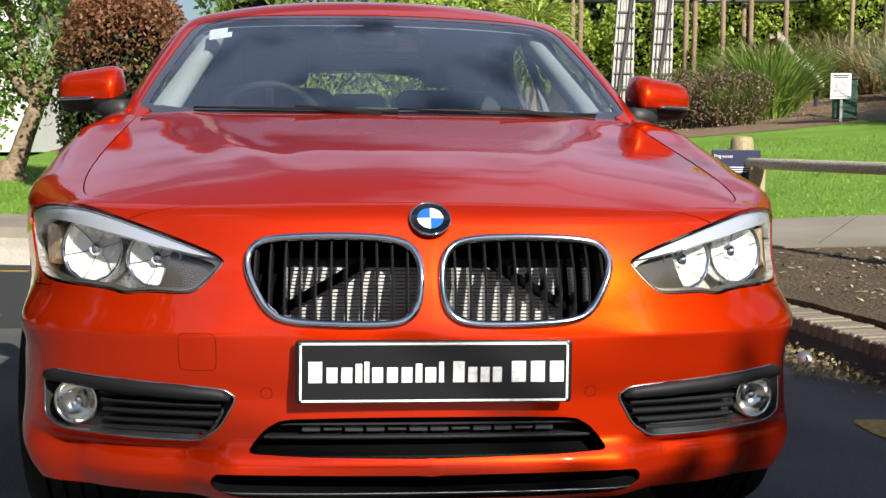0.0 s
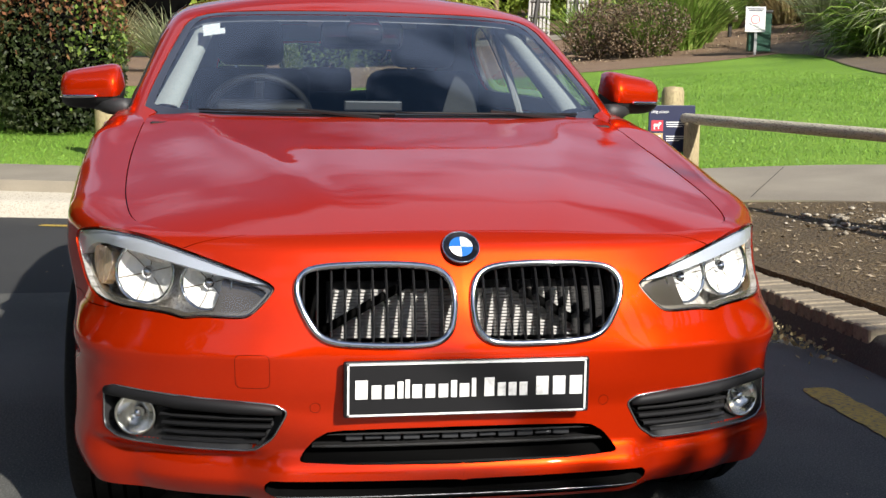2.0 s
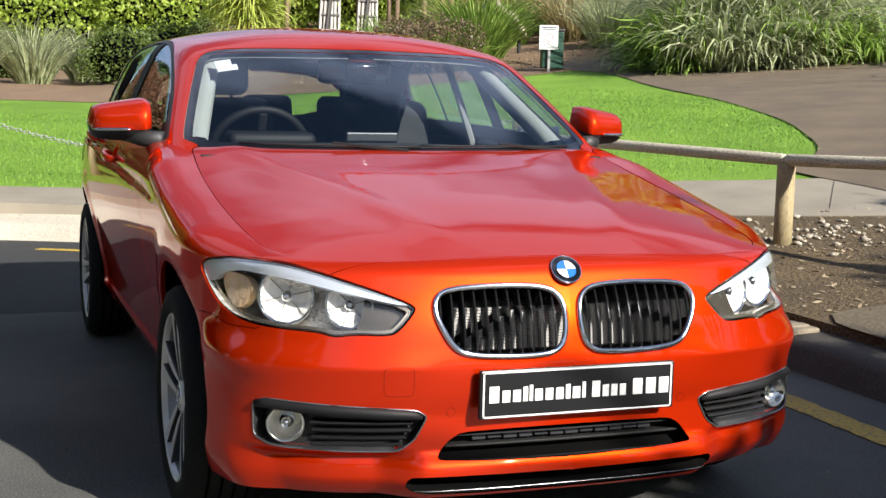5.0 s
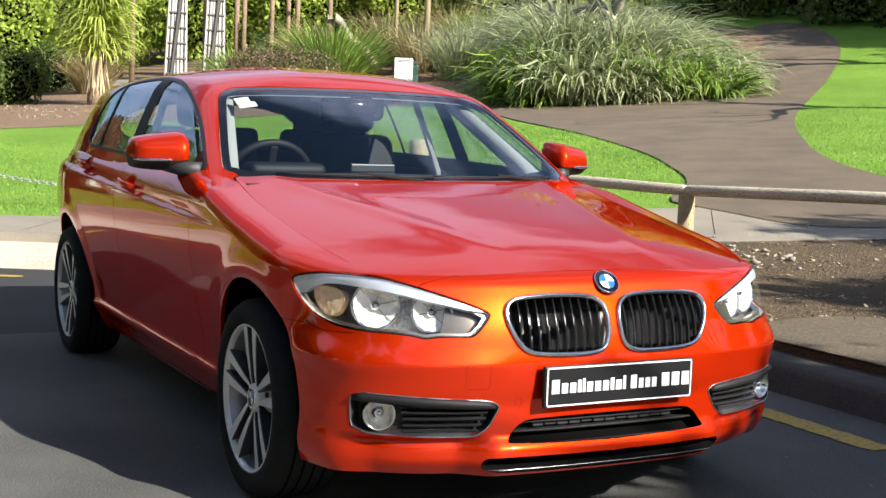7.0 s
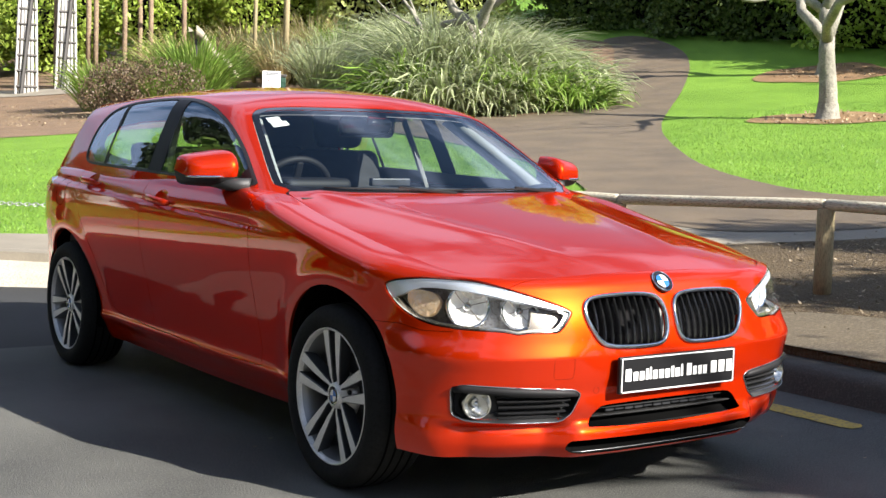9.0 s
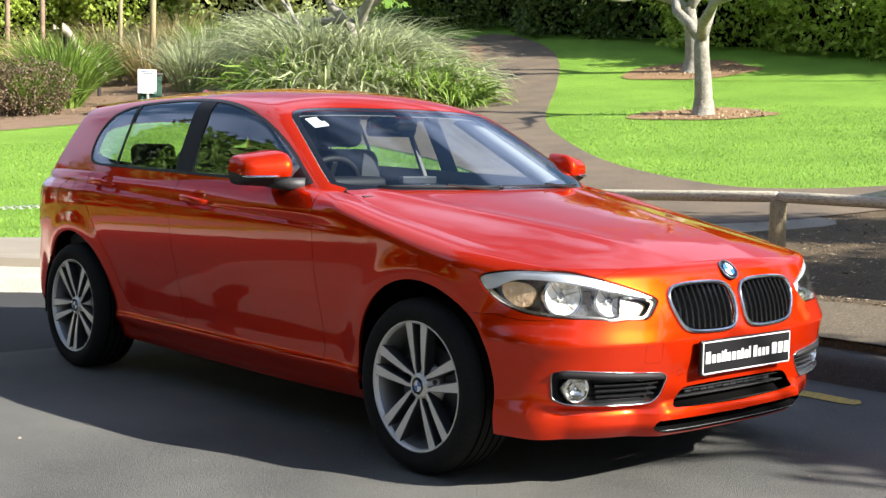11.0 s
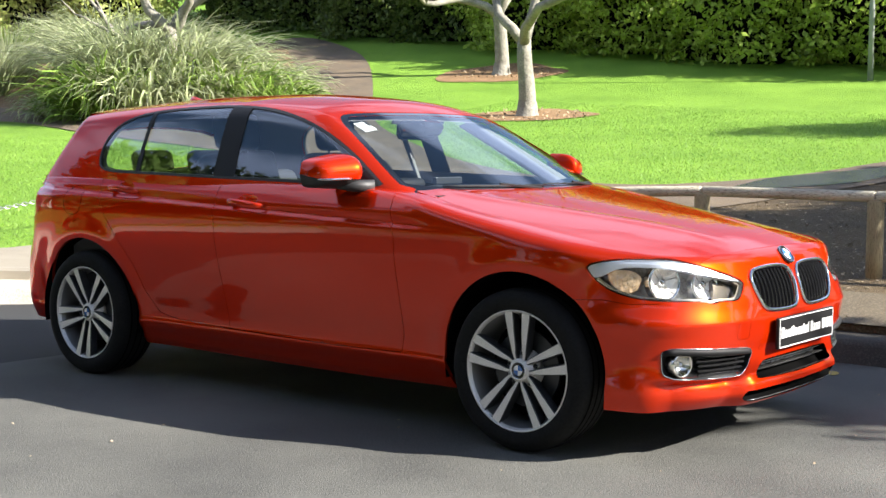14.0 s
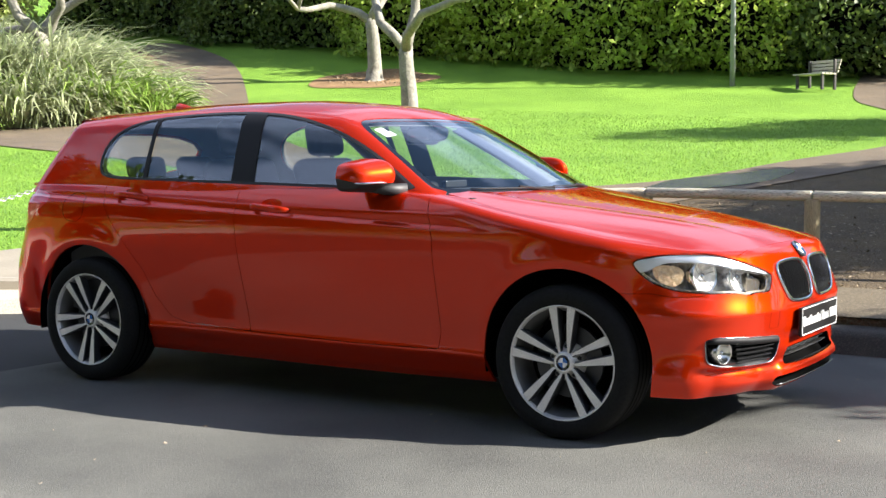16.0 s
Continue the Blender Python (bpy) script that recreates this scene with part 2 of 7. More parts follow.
def sdf(pts, poly):
    """Signed distance in the plane to a closed polygon, negative inside."""
    poly = np.asarray(poly, float)
    a, b = poly, np.roll(poly, -1, 0)
    best = np.full(len(pts), 1e9)
    inside = np.zeros(len(pts), bool)
    for p, q in zip(a, b):
        e, w = q - p, pts - p
        t = np.clip((w @ e) / max(e @ e, 1e-12), 0, 1)
        best = np.minimum(best, ((w - t[:, None] * e) ** 2).sum(1))
        if p[1] != q[1]:
            cross = ((p[1] > pts[:, 1]) != (q[1] > pts[:, 1])) & (pts[:, 0] < (q[0] - p[0]) * (pts[:, 1] - p[1]) / (q[1] - p[1]) + p[0])
            inside ^= cross
    return np.where(inside, -1, 1) * np.sqrt(best)


class Sheet:
    """Vertices, normals, two flat coordinates and polygons of a surface that can be cut."""

    def __init__(self, V, N, U, F):
        self.V, self.N, self.U, self.F = V, N, U, F

    @classmethod
    def grid(cls, V, U, flip=False):
        nu, nv = V.shape[:2]
        N = np.cross(np.gradient(V, axis=0), np.gradient(V, axis=1))
        N /= np.linalg.norm(N, axis=2, keepdims=True) + 1e-12
        i = np.arange(nu * nv).reshape(nu, nv)
        F = np.stack([i[:-1, :-1], i[1:, :-1], i[1:, 1:], i[:-1, 1:]], -1).reshape(-1, 4)
        if flip:
            N, F = -N, F[:, ::-1]
        return cls(V.reshape(-1, 3), N.reshape(-1, 3), U.reshape(-1, 2), [tuple(f) for f in F.tolist()])

    def cut(self, f, keep_inside=True):
        """The part where the values f (one a vertex) are below zero, or above it."""
        f = np.where(keep_inside, 1, -1) * np.asarray(f, float)
        f = np.where(np.abs(f) < 1e-7, 1e-7, f)
        neg = (f < 0).tolist()
        V, N, U = [self.V], [self.N], [self.U]
        extra, made, out = [], {}, []
        n = len(self.V)
        for poly in self.F:
            s = [neg[k] for k in poly]
            if all(s):
                out.append(poly)
            elif any(s):
                ring = []
                for a, b in zip(poly, poly[1:] + poly[:1]):
                    if neg[a]:
                        ring.append(a)
                    if neg[a] != neg[b]:
                        key = (a, b) if a < b else (b, a)
                        if key not in made:
                            made[key] = n + len(extra)
                            t = f[key[0]] / (f[key[0]] - f[key[1]])
                            extra.append((key[0], key[1], t))
                        ring.append(made[key])
                if len(ring) >= 3:
                    out.append(tuple(ring))
        if extra:
            e = np.array(extra)
            a, b, t = e[:, 0].astype(int), e[:, 1].astype(int), e[:, 2:3]
            V.append(self.V[a] * (1 - t) + self.V[b] * t)
            N.append(self.N[a] * (1 - t) + self.N[b] * t)
            U.append(self.U[a] * (1 - t) + self.U[b] * t)
        s = Sheet(np.concatenate(V), np.concatenate(N), np.concatenate(U), out)
        return s.packed()

    def packed(self):
        used = sorted({k for p in self.F for k in p})
        at = {k: i for i, k in enumerate(used)}
        u = np.array(used, int)
        if not len(u):
            return Sheet(np.zeros((0, 3)), np.zeros((0, 3)), np.zeros((0, 2)), [])
        return Sheet(self.V[u], self.N[u], self.U[u], [tuple(at[k] for k in p) for p in self.F])

    def mirrored(self):
        return Sheet(self.V * (-1, 1, 1), self.N * (-1, 1, 1), self.U * (1, 1), [p[::-1] for p in self.F])

    def moved(self, d):
        N = self.N / (np.linalg.norm(self.N, axis=1, keepdims=True) + 1e-9)
        return Sheet(self.V + N * d, N, self.U, self.F)

    def build(self, name, material, parent=None, label="", depth=0.0):
        """A mesh with the surface's own normals; depth turns its free edges inwards."""
        V, F = self.V.tolist(), list(self.F)
        N = [tuple(self.N[k]) for p in F for k in p]
        if depth:
            count = {}
            for p in F:
                for a, b in zip(p, p[1:] + p[:1]):
                    count[(a, b)] = count.get((a, b), 0) + 1
            free = [(a, b) for a, b in count if (b, a) not in count]
            low = {}
            free = [(a, b) for a, b in free if abs(self.V[a][0]) > 3e-3 or abs(self.V[b][0]) > 3e-3]
            for a, b in free:
                for k in (a, b):
                    if k not in low:
                        nrm = self.N[k] / (np.linalg.norm(self.N[k]) + 1e-9)
                        low[k] = len(V)
                        V.append((self.V[k] - depth * nrm).tolist())
                F.append((b, a, low[a], low[b]))
                side = np.cross(self.V[a] - self.V[b], np.array(V[low[a]]) - self.V[a])
                side = tuple(side / (np.linalg.norm(side) + 1e-12))
                N += [side] * 4
        ob = raw(name, V, F, material, parent, label, smooth=True)
        ob.data.normals_split_custom_set(N)
        return ob


def extrude_outline(bm, pts, tube_r, seg=8):
    """A closed tube along points."""
    pts = [Vector(p) for p in pts]
    n = len(pts)
    rings = []
    for i in range(n):
        d = (pts[(i + 1) % n] - pts[i - 1]).normalized()
        side = Vector((0, -1, 0))
        side = (side - d * side.dot(d)).normalized()
        up = d.cross(side)
        rings.append([bm.verts.new(pts[i] + tube_r * (math.cos(a) * side + math.sin(a) * up)) for a in (2 * math.pi * k / seg for k in range(seg))])
    for i in range(n):
        a, b = rings[i], rings[(i + 1) % n]
        for k in range(seg):
            bm.faces.new((a[k], a[(k + 1) % seg], b[(k + 1) % seg], b[k]))
    return bm


# ---- ground ----
ASPHALT = surface("road_asphalt", (0.126, 0.126, 0.113), (0.064, 0.065, 0.061), spec=0.28, rough=0.85, scale=0.9, fine=150, bump=0.005, bump_scale=170, spread=0.12, c3=(0.19, 0.185, 0.165))
SHADED_ASPHALT = surface("shaded_asphalt", (0.040, 0.041, 0.041), (0.028, 0.029, 0.030), spec=0.3, rough=0.85, scale=1.1, fine=210, bump=0.003, bump_scale=240, spread=0.2, c3=(0.065, 0.064, 0.06))
PATH_ASPHALT = surface("path_asphalt", (0.165, 0.118, 0.068), (0.104, 0.076, 0.046), rough=0.8, scale=1.4, fine=110, bump=0.006, bump_scale=150, spread=0.16, c3=(0.18, 0.155, 0.125))
CONCRETE = surface("footpath_concrete", (0.32, 0.282, 0.215), (0.20, 0.174, 0.134), rough=0.85, scale=1.6, fine=120, bump=0.002, bump_scale=160, c3=(0.30, 0.26, 0.2))
DUSTY_CONCRETE = surface("dusty_concrete", (0.118, 0.090, 0.052), (0.068, 0.052, 0.032), rough=0.9, scale=1.8, fine=60, bump=0.003, bump_scale=140, c3=(0.20, 0.165, 0.11))
SOIL = surface("mulched_soil", (0.124, 0.081, 0.032), (0.058, 0.038, 0.016), rough=0.95, scale=2.4, fine=70, bump=0.035, bump_scale=45, c3=(0.15, 0.115, 0.07))
BARK = surface("bark_mulch", (0.24, 0.145, 0.08), (0.14, 0.088, 0.050), rough=0.95, scale=1.6, fine=45, bump=0.03, bump_scale=30, c3=(0.30, 0.22, 0.14))
RING_MULCH = surface("tan_mulch", (0.36, 0.235, 0.125), (0.19, 0.115, 0.062), rough=0.95, scale=2.2, fine=30, bump=0.03, bump_scale=24, spec=0.1)
# the near kerb's colour is lowered to carry the shade on its face
KERB_SHADED = surface("kerb_concrete", (0.060, 0.052, 0.040), (0.026, 0.023, 0.019), rough=0.88, scale=2.2, fine=90, bump=0.004, bump_scale=120, c3=(0.085, 0.076, 0.060))
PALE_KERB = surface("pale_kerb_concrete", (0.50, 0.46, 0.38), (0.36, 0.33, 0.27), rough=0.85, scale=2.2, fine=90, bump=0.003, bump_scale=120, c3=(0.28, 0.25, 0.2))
LAWN = surface("lawn_grass", (0.205, 0.37, 0.052), (0.135, 0.27, 0.036), rough=0.8, scale=0.55, fine=28, bump=0.05, bump_scale=45, c3=(0.28, 0.44, 0.045), spec=0.15, spread=0.16)
YELLOW = surface("worn_yellow_paint", (0.50, 0.34, 0.03), (0.42, 0.28, 0.03), rough=0.7, scale=5, fine=60, bump=0.002, c3=(0.16, 0.13, 0.07))

arc = [(-2.6 + 4.6 * math.cos(radians(a)), 2.2 + 4.6 * math.sin(radians(a))) for a in range(8, 84, 6)]
KERB = np.array([(2.0, -60), (2.0, -10), (2.0, -3), (2.0, 0.5), (2.0, 2.0)] + arc + [(-4.0, 7.15), (-9.0, 8.6), (-60, 24)])
ROAD_POLY = np.concatenate([KERB, [(-60, -60)]])


def ground_z(x, y):
    """Height of the park beyond the kerb."""
    x, y = np.asarray(x, float), np.asarray(y, float)
    far = np.maximum(0, 0.90 * x + 0.43 * y - 19)
    rise = 0.086 * np.maximum(0, x - 1.6) + 0.030 * np.maximum(0, y - 2.5)
    return 0.12 + rise + 0.0055 * np.minimum(far, 14) ** 2 + 0.123 * np.maximum(0, far - 14)


def ground_sheet(poly, gap, lift=0.0, rounds=2, flat=None):
    poly = np.array(poly, float)
    if rounds:
        poly = chaikin(poly, rounds)
    lo, hi = poly.min(0) - gap, poly.max(0) + gap
    xs, ys = (np.arange(lo[k], hi[k] + gap, gap) for k in (0, 1))
    X, Y = np.meshgrid(xs, ys, indexing="ij")
    Z = ground_z(X, Y) + lift if flat is None else np.full_like(X, flat)
    s = Sheet.grid(np.stack([X, Y, Z], -1), np.stack([X, Y], -1))
    return s.cut(sdf(s.U, poly))


def graded(near, far, step0, grow):
    out, d = [near], step0
    while out[-1] < far:
        out.append(out[-1] + d)
        d *= grow
    return np.array(out)


gx = np.r_[-graded(2, 900, 0.5, 1.09)[::-1], np.arange(-1.5, 9, 0.25), graded(9, 900, 0.4, 1.06)]
gy = np.r_[-graded(1, 700, 0.6, 1.1)[::-1], np.arange(-0.5, 9, 0.25), graded(9, 900, 0.4, 1.06)]
GX, GY = np.meshgrid(gx, gy, indexing="ij")
lawn = Sheet.grid(np.stack([GX, GY, np.where(np.hypot(GX, GY) > 140, ground_z(GX * 0.5, GY * 0.5), ground_z(GX, GY))], -1), np.stack([GX, GY], -1))
lawn = lawn.cut(np.maximum(sdf(lawn.U, ROAD_POLY) - np.where((lawn.U[:, 0] > 1.7) & (lawn.U[:, 1] < 3.5), 0.34, 0.22), -5) * 1.0, keep_inside=False)
tagged(lawn.build("ground", LAWN, depth=0.3), "bright green mown lawn rising gently from the kerb", "lawn", kind="structure")
ax_ = np.r_[np.linspace(-60, -8, 14), np.arange(-7.5, 2.6, 0.25)]
ay_ = np.r_[np.linspace(-60, -7, 14), np.arange(-6.5, 9.5, 0.25), np.linspace(10, 26, 10)]
RX, RY = np.meshgrid(ax_, ay_, indexing="ij")
road = Sheet.grid(np.stack([RX, RY, 0 * RX], -1), np.stack([RX, RY], -1))
road = road.cut(sdf(road.U, ROAD_POLY) - 0.02)
# asphalt inside this outline is darkened to stand in for shade
SIDE_ROAD = np.array([(-60, 3.0), (-6.0, 3.1), (-1.0, 3.3), (3.0, 3.2), (3.0, 40), (-60, 40)], float)
side_road = road.cut(sdf(road.U, SIDE_ROAD))
road = road.cut(sdf(road.U, SIDE_ROAD), keep_inside=False)
tagged(side_road.build("side_road", SHADED_ASPHALT), "asphalt at the road's end, darkened to paint in shade", "road", kind="structure")
tagged(road.build("road", ASPHALT), "grey weathered asphalt road with a faint sheen", "road", kind="structure")

FOOTPATH = [(-14, 10.2), (-9, 8.85), (-4, 7.42), (-2.4, 7.05), (-0.6, 6.65), (0.55, 5.85), (1.35, 4.9), (2.6, 5.0), (3.3, 4.55), (3.9, 4.0), (4.76, 3.42), (5.64, 2.87), (6.2, 2.66), (6.5, 2.9), (6.4, 3.9),
            (6.0, 5.1), (4.8, 5.6), (4.1, 6.2), (2.6, 6.8), (0.6, 7.5), (-1.2, 7.95), (-4, 8.6), (-9, 10.0), (-14, 11.4)]
PARK_PATH = [(5.25, 5.6), (5.2, 4.8), (5.1, 3.9), (6.0, 3.2), (7.0, 2.9), (9.4, 2.3), (14, 0.9), (22, -1.2), (40, -6), (40, -3.5), (24, 0.4), (14.3, 2.3), (12.06, 3.04), (9.73, 3.37), (8.55, 3.96), (7.9, 4.6), (7.9, 5.5),
             (9.0, 7.85), (11.5, 11), (13.5, 13.3), (16.3, 16.1), (21.2, 20.4), (24.4, 23.4), (26.5, 26.1), (28.5, 30), (27.0, 30.5), (26, 28.5), (22.6, 24.7), (18.3, 19.7), (15.1, 18.6),
             (13.8, 19.1), (12.8, 22), (14.6, 27.5), (12.4, 27), (11.8, 24.0), (12.1, 22.6), (10.2, 17.2), (9.45, 14), (8.75, 11.95), (7.95, 9.84), (7.25, 8.5), (6.6, 7.3), (5.9, 6.5), (5.3, 6.0)]
SOIL_BED = [(2.24, -12), (2.24, -3), (2.24, 0.5), (2.24, 2.0), (2.16, 3.0), (1.8, 4.0), (1.35, 4.85), (2.6, 4.95), (3.3, 4.5), (3.9, 4.1), (5.0, 4.3), (6.4, 3.9), (9, 3.0), (14, 1.6), (22, -0.5), (26, -12)]
MULCH_BED = [(-14, 27), (-4, 24.6), (0, 24), (5, 22.4), (9, 23), (11.4, 24.0), (13.4, 24.6), (16, 26.5), (21, 31), (28, 42), (26, 50), (10, 56), (-14, 54)]
PAMPAS_BED = [(12.3, 23.2), (13.0, 19.5), (15, 18.0), (19.0, 19.4), (23.5, 24.4), (26.8, 28.6), (27, 36), (20, 36), (15, 28)]
APRON = [(2.2, -12), (2.23, -3), (2.23, 0.4), (2.22, 1.30), (2.5, 1.42), (2.95, 1.30), (3.15, 0.75), (3.12, 0.0), (3.2, -1.2), (3.3, -3), (3.3, -12)]
FAR_PATH = [(20, 2.4), (22.5, 4.3), (24.6, 5.7), (34, 7.2), (34, 5.2), (26.2, 4.0), (22.5, 0.6)]
tagged(ground_sheet(FOOTPATH, 0.2, 0.012).build("footpath", CONCRETE, depth=0.25), "pale worn concrete footpath behind the kerb", "footpath", kind="structure")
tagged(ground_sheet(PARK_PATH, 0.3, 0.018).build("park_path", PATH_ASPHALT), "brown-grey asphalt park path curving uphill", "path", kind="structure")
tagged(ground_sheet(SOIL_BED, 0.25, 0.006, rounds=1).build("soil_bed", SOIL, depth=0.25), "bare brown soil bed strewn with chips", "soil bed", kind="structure")
tagged(ground_sheet(APRON, 0.15, 0.016, rounds=2).build("apron", DUSTY_CONCRETE), "dusty tan concrete apron behind the kerb", "pavement", kind="structure")
tagged(ground_sheet(MULCH_BED, 0.5, 0.01).build("mulch_bed", BARK), "planting bed covered with brown bark mulch", "mulch bed", kind="structure")
tagged(ground_sheet(PAMPAS_BED, 0.5, 0.012).build("grass_bed", BARK), "mulched bed under tall grass clumps", "mulch bed", kind="structure")

PLAY_PATH = [(3, 44.5), (8.6, 40.6), (10.3, 38.7), (13.2, 37.2), (13.6, 38.8), (11, 40.9), (9.4, 43.4), (4, 47)]
tagged(ground_sheet(PLAY_PATH, 0.5, 0.03).build("play_path", CONCRETE), "pale strip of paving beside the play area", "path", kind="structure")
tagged(ground_sheet(FAR_PATH, 0.5, 0.015).build("far_path", PATH_ASPHALT), "distant asphalt path beside the bench", "path", kind="structure")
for cx, cy, r_ in ((17.25, 12.65, 1.4), (24.1, 18.3, 1.7)):
    ring = [(cx + r_ * (1 + 0.13 * math.sin(3 * a) + 0.05 * math.sin(7 * a + 1)) * math.cos(a), cy + r_ * (1 + 0.14 * math.cos(2 * a + 1) + 0.05 * math.sin(5 * a)) * math.sin(a)) for a in np.linspace(0, 2 * math.pi, 26)[:-1]]
    tagged(ground_sheet(ring, 0.2, 0.02, rounds=1).build("mulch_ring", RING_MULCH), "ring of bark mulch round a tree trunk", "mulch", kind="structure")

# kerb: a rounded concrete section swept along its line
kl = chaikin(KERB[1:-1], 2, closed=False)
kd = np.gradient(kl, axis=0)
kd /= np.linalg.norm(kd, axis=1, keepdims=True)
kn = np.stack([kd[:, 1], -kd[:, 0]], -1)
prof = [(-0.03, -0.02), (0.0, 0.02), (0.015, 0.095), (0.045, 0.125), (0.10, 0.135), (0.20, 0.139), (0.25, 0.140), (0.258, 0.1395), (0.264, 0.13), (0.27, 0.05)]
kv = []
for p, n in zip(kl, kn):
    back = p + n * 0.42
    top_ = float(ground_z(back[0], back[1])) + 0.017
    bend = float(1 - step(1.4, 1.95, p[0]))
    for o, h in prof:
        w_ = max(0.0, (o - 0.10) / 0.17)
        kv.append((*(p + n * (o + 0.15 * w_ * bend)), h * (1 - w_ * bend) + (top_ if h > 0.1 else top_ - 0.1) * w_ * bend))
m_ = len(prof)
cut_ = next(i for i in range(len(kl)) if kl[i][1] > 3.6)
for lo_, hi_, mt, lb in ((0, cut_, KERB_SHADED, "worn concrete kerb with a rounded edge, darkened to paint in its shade"), (cut_, len(kl) - 1, PALE_KERB, "pale concrete kerb round the bend")):
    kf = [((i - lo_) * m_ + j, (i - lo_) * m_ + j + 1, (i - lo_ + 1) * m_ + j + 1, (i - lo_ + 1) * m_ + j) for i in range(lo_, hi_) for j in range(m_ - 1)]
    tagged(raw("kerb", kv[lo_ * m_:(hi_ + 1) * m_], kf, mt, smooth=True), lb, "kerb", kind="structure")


# ---- the car's surfaces ----
PLAN = np.array([(0, -0.765), (0.24, -0.762), (0.45, -0.738), (0.63, -0.682), (0.760, -0.595), (0.830, -0.46), (0.860, -0.28), (0.872, -0.02),
                 (0.876, 0.40), (0.8815, 1.0), (0.8825, 1.7), (0.8825, 2.4), (0.874, 2.80), (0.845, 3.10), (0.78, 3.32), (0.64, 3.46), (0.35, 3.535), (0, 3.55)])
plan_line = chaikin(PLAN, 4, closed=False)
plan_s = np.r_[0, np.cumsum(np.linalg.norm(np.diff(plan_line, axis=0), axis=1))]
S_END = plan_s[-1]


def plan_at(s):
    return np.stack([np.interp(s, plan_s, plan_line[:, 0]), np.interp(s, plan_s, plan_line[:, 1])], -1)


def plan_in(s):
    """The inward normal of the outline."""
    d = plan_at(np.clip(s + 0.02, 0, S_END)) - plan_at(np.clip(s - 0.02, 0, S_END))
    d /= np.linalg.norm(d, axis=-1, keepdims=True)
    return np.stack([-d[..., 1], d[..., 0]], -1)


hood_mid = spline([-0.80, -0.70, -0.62, -0.50, -0.30, 0.0, 0.3, 0.6, 0.9], [0.725, 0.762, 0.789, 0.826, 0.868, 0.915, 0.958, 1.000, 1.018])
hood_drop = spline([-0.80, -0.62, -0.40, 0.0, 0.4, 0.7, 0.9], [0.05, 0.055, 0.062, 0.055, 0.040, 0.02, 0.015])


def hood_z(x, y):
    ax = np.abs(x)
    ridge = 0.23 + 0.34 * np.clip((y + 0.62) / 1.2, 0, 1)
    return hood_mid(y) - hood_drop(y) * (ax / 0.72) ** 2.3 + 0.0045 * np.exp(-(((ax - ridge) / 0.055) ** 2)) * step(-0.66, -0.3, y)


in_front = spline([0.19, 0.22, 0.255, 0.285, 0.33, 0.40, 0.46, 0.52, 0.58, 0.64, 0.70, 0.745], [0.05, 0.014, -0.010, -0.008, 0.014, 0.014, 0.004, 0.0, 0.010, 0.026, 0.050, 0.072])
in_side = spline([0.185, 0.205, 0.25, 0.312, 0.33, 0.36, 0.46, 0.60, 0.72, 0.82, 0.875, 0.905, 0.935, 0.97, 0.99],
                 [0.134, 0.118, 0.094, 0.064, 0.068, 0.066, 0.049, 0.022, 0.003, 0.000, 0.004, 0.010, 0.028, 0.052, 0.070])
in_rear = spline([0.2, 0.3, 0.5, 0.62, 0.75, 0.88, 0.985], [0.05, 0.01, 0.0, 0.015, 0.05, 0.10, 0.165])
in_corner = spline([0.19, 0.235, 0.28, 0.34, 0.42, 0.48, 0.525, 0.60, 0.66, 0.745], [0.040, 0.012, 0.000, 0.008, 0.013, 0.008, -0.004, 0.030, 0.046, 0.062])
roll_z = spline([-0.80, -0.60, -0.35, -0.1, 0.2, 0.5, 0.75, 0.9, 3.6], [0.738, 0.738, 0.742, 0.775, 0.835, 0.905, 0.965, 0.985, 0.985])
roll_in = spline([-0.8, -0.3, 0.2, 0.55, 0.80, 0.95, 3.6], [0.165, 0.165, 0.170, 0.160, 0.105, 0.095, 0.095])
low_z = spline([-0.8, -0.5, -0.2, 0.4, 2.2, 3.0, 3.6], [0.20, 0.205, 0.21, 0.19, 0.185, 0.22, 0.24])


def belt_point(s, z):
    """A point of the flanks at arc s and height z, below the roll."""
    p, n = plan_at(s), plan_in(s)
    y = p[..., 1]
    front, side = 1 - step(-0.74, -0.52, y), step(-0.52, -0.16, y)
    rear = step(3.15, 3.40, y)
    flat = 1 - 0.75 * (1 - step(-0.30, 0.15, y)) * (1 - step(0.42, 0.56, z))
    d = front * in_front(z) + side * (1 - rear) * in_side(z) * flat + (1 - front - side) * in_corner(z) + rear * in_rear(z)
    for yc in (0.0, 2.69):
        r = np.hypot(y - yc, z - 0.315)
        d = d - 0.010 * np.exp(-(((r - 0.40) / 0.06) ** 2)) * side
    # swage line below the handles
    u = z - (0.842 + 0.038 * (y - 0.5))
    d = d + 0.013 * step(-0.005, 0.006, u) * np.exp(-((np.maximum(u, 0) / 0.035) ** 2)) * step(0.25, 0.75, y) * (1 - rear)
    # the face above each fog lamp tucks under a crease; a blade stands out below it
    zc = 0.448 + 0.064 * step(0.40, 0.54, s)
    tuck = np.clip((zc - z) * 0.95, 0, 0.050) * (1 - step(0.300, 0.332, z))
    d = d + tuck * step(0.37, 0.50, s) * (1 - step(0.74, 0.90, s))
    # crease from the wheel arch towards the plate
    d = d - 0.008 * np.exp(-np.abs(z - 0.528) / 0.035) * step(0.30, 0.46, s) * (1 - step(0.60, 0.86, s))
    q = p + n * d[..., None]
    return np.stack([q[..., 0], q[..., 1], z * np.ones_like(q[..., 0])], -1)


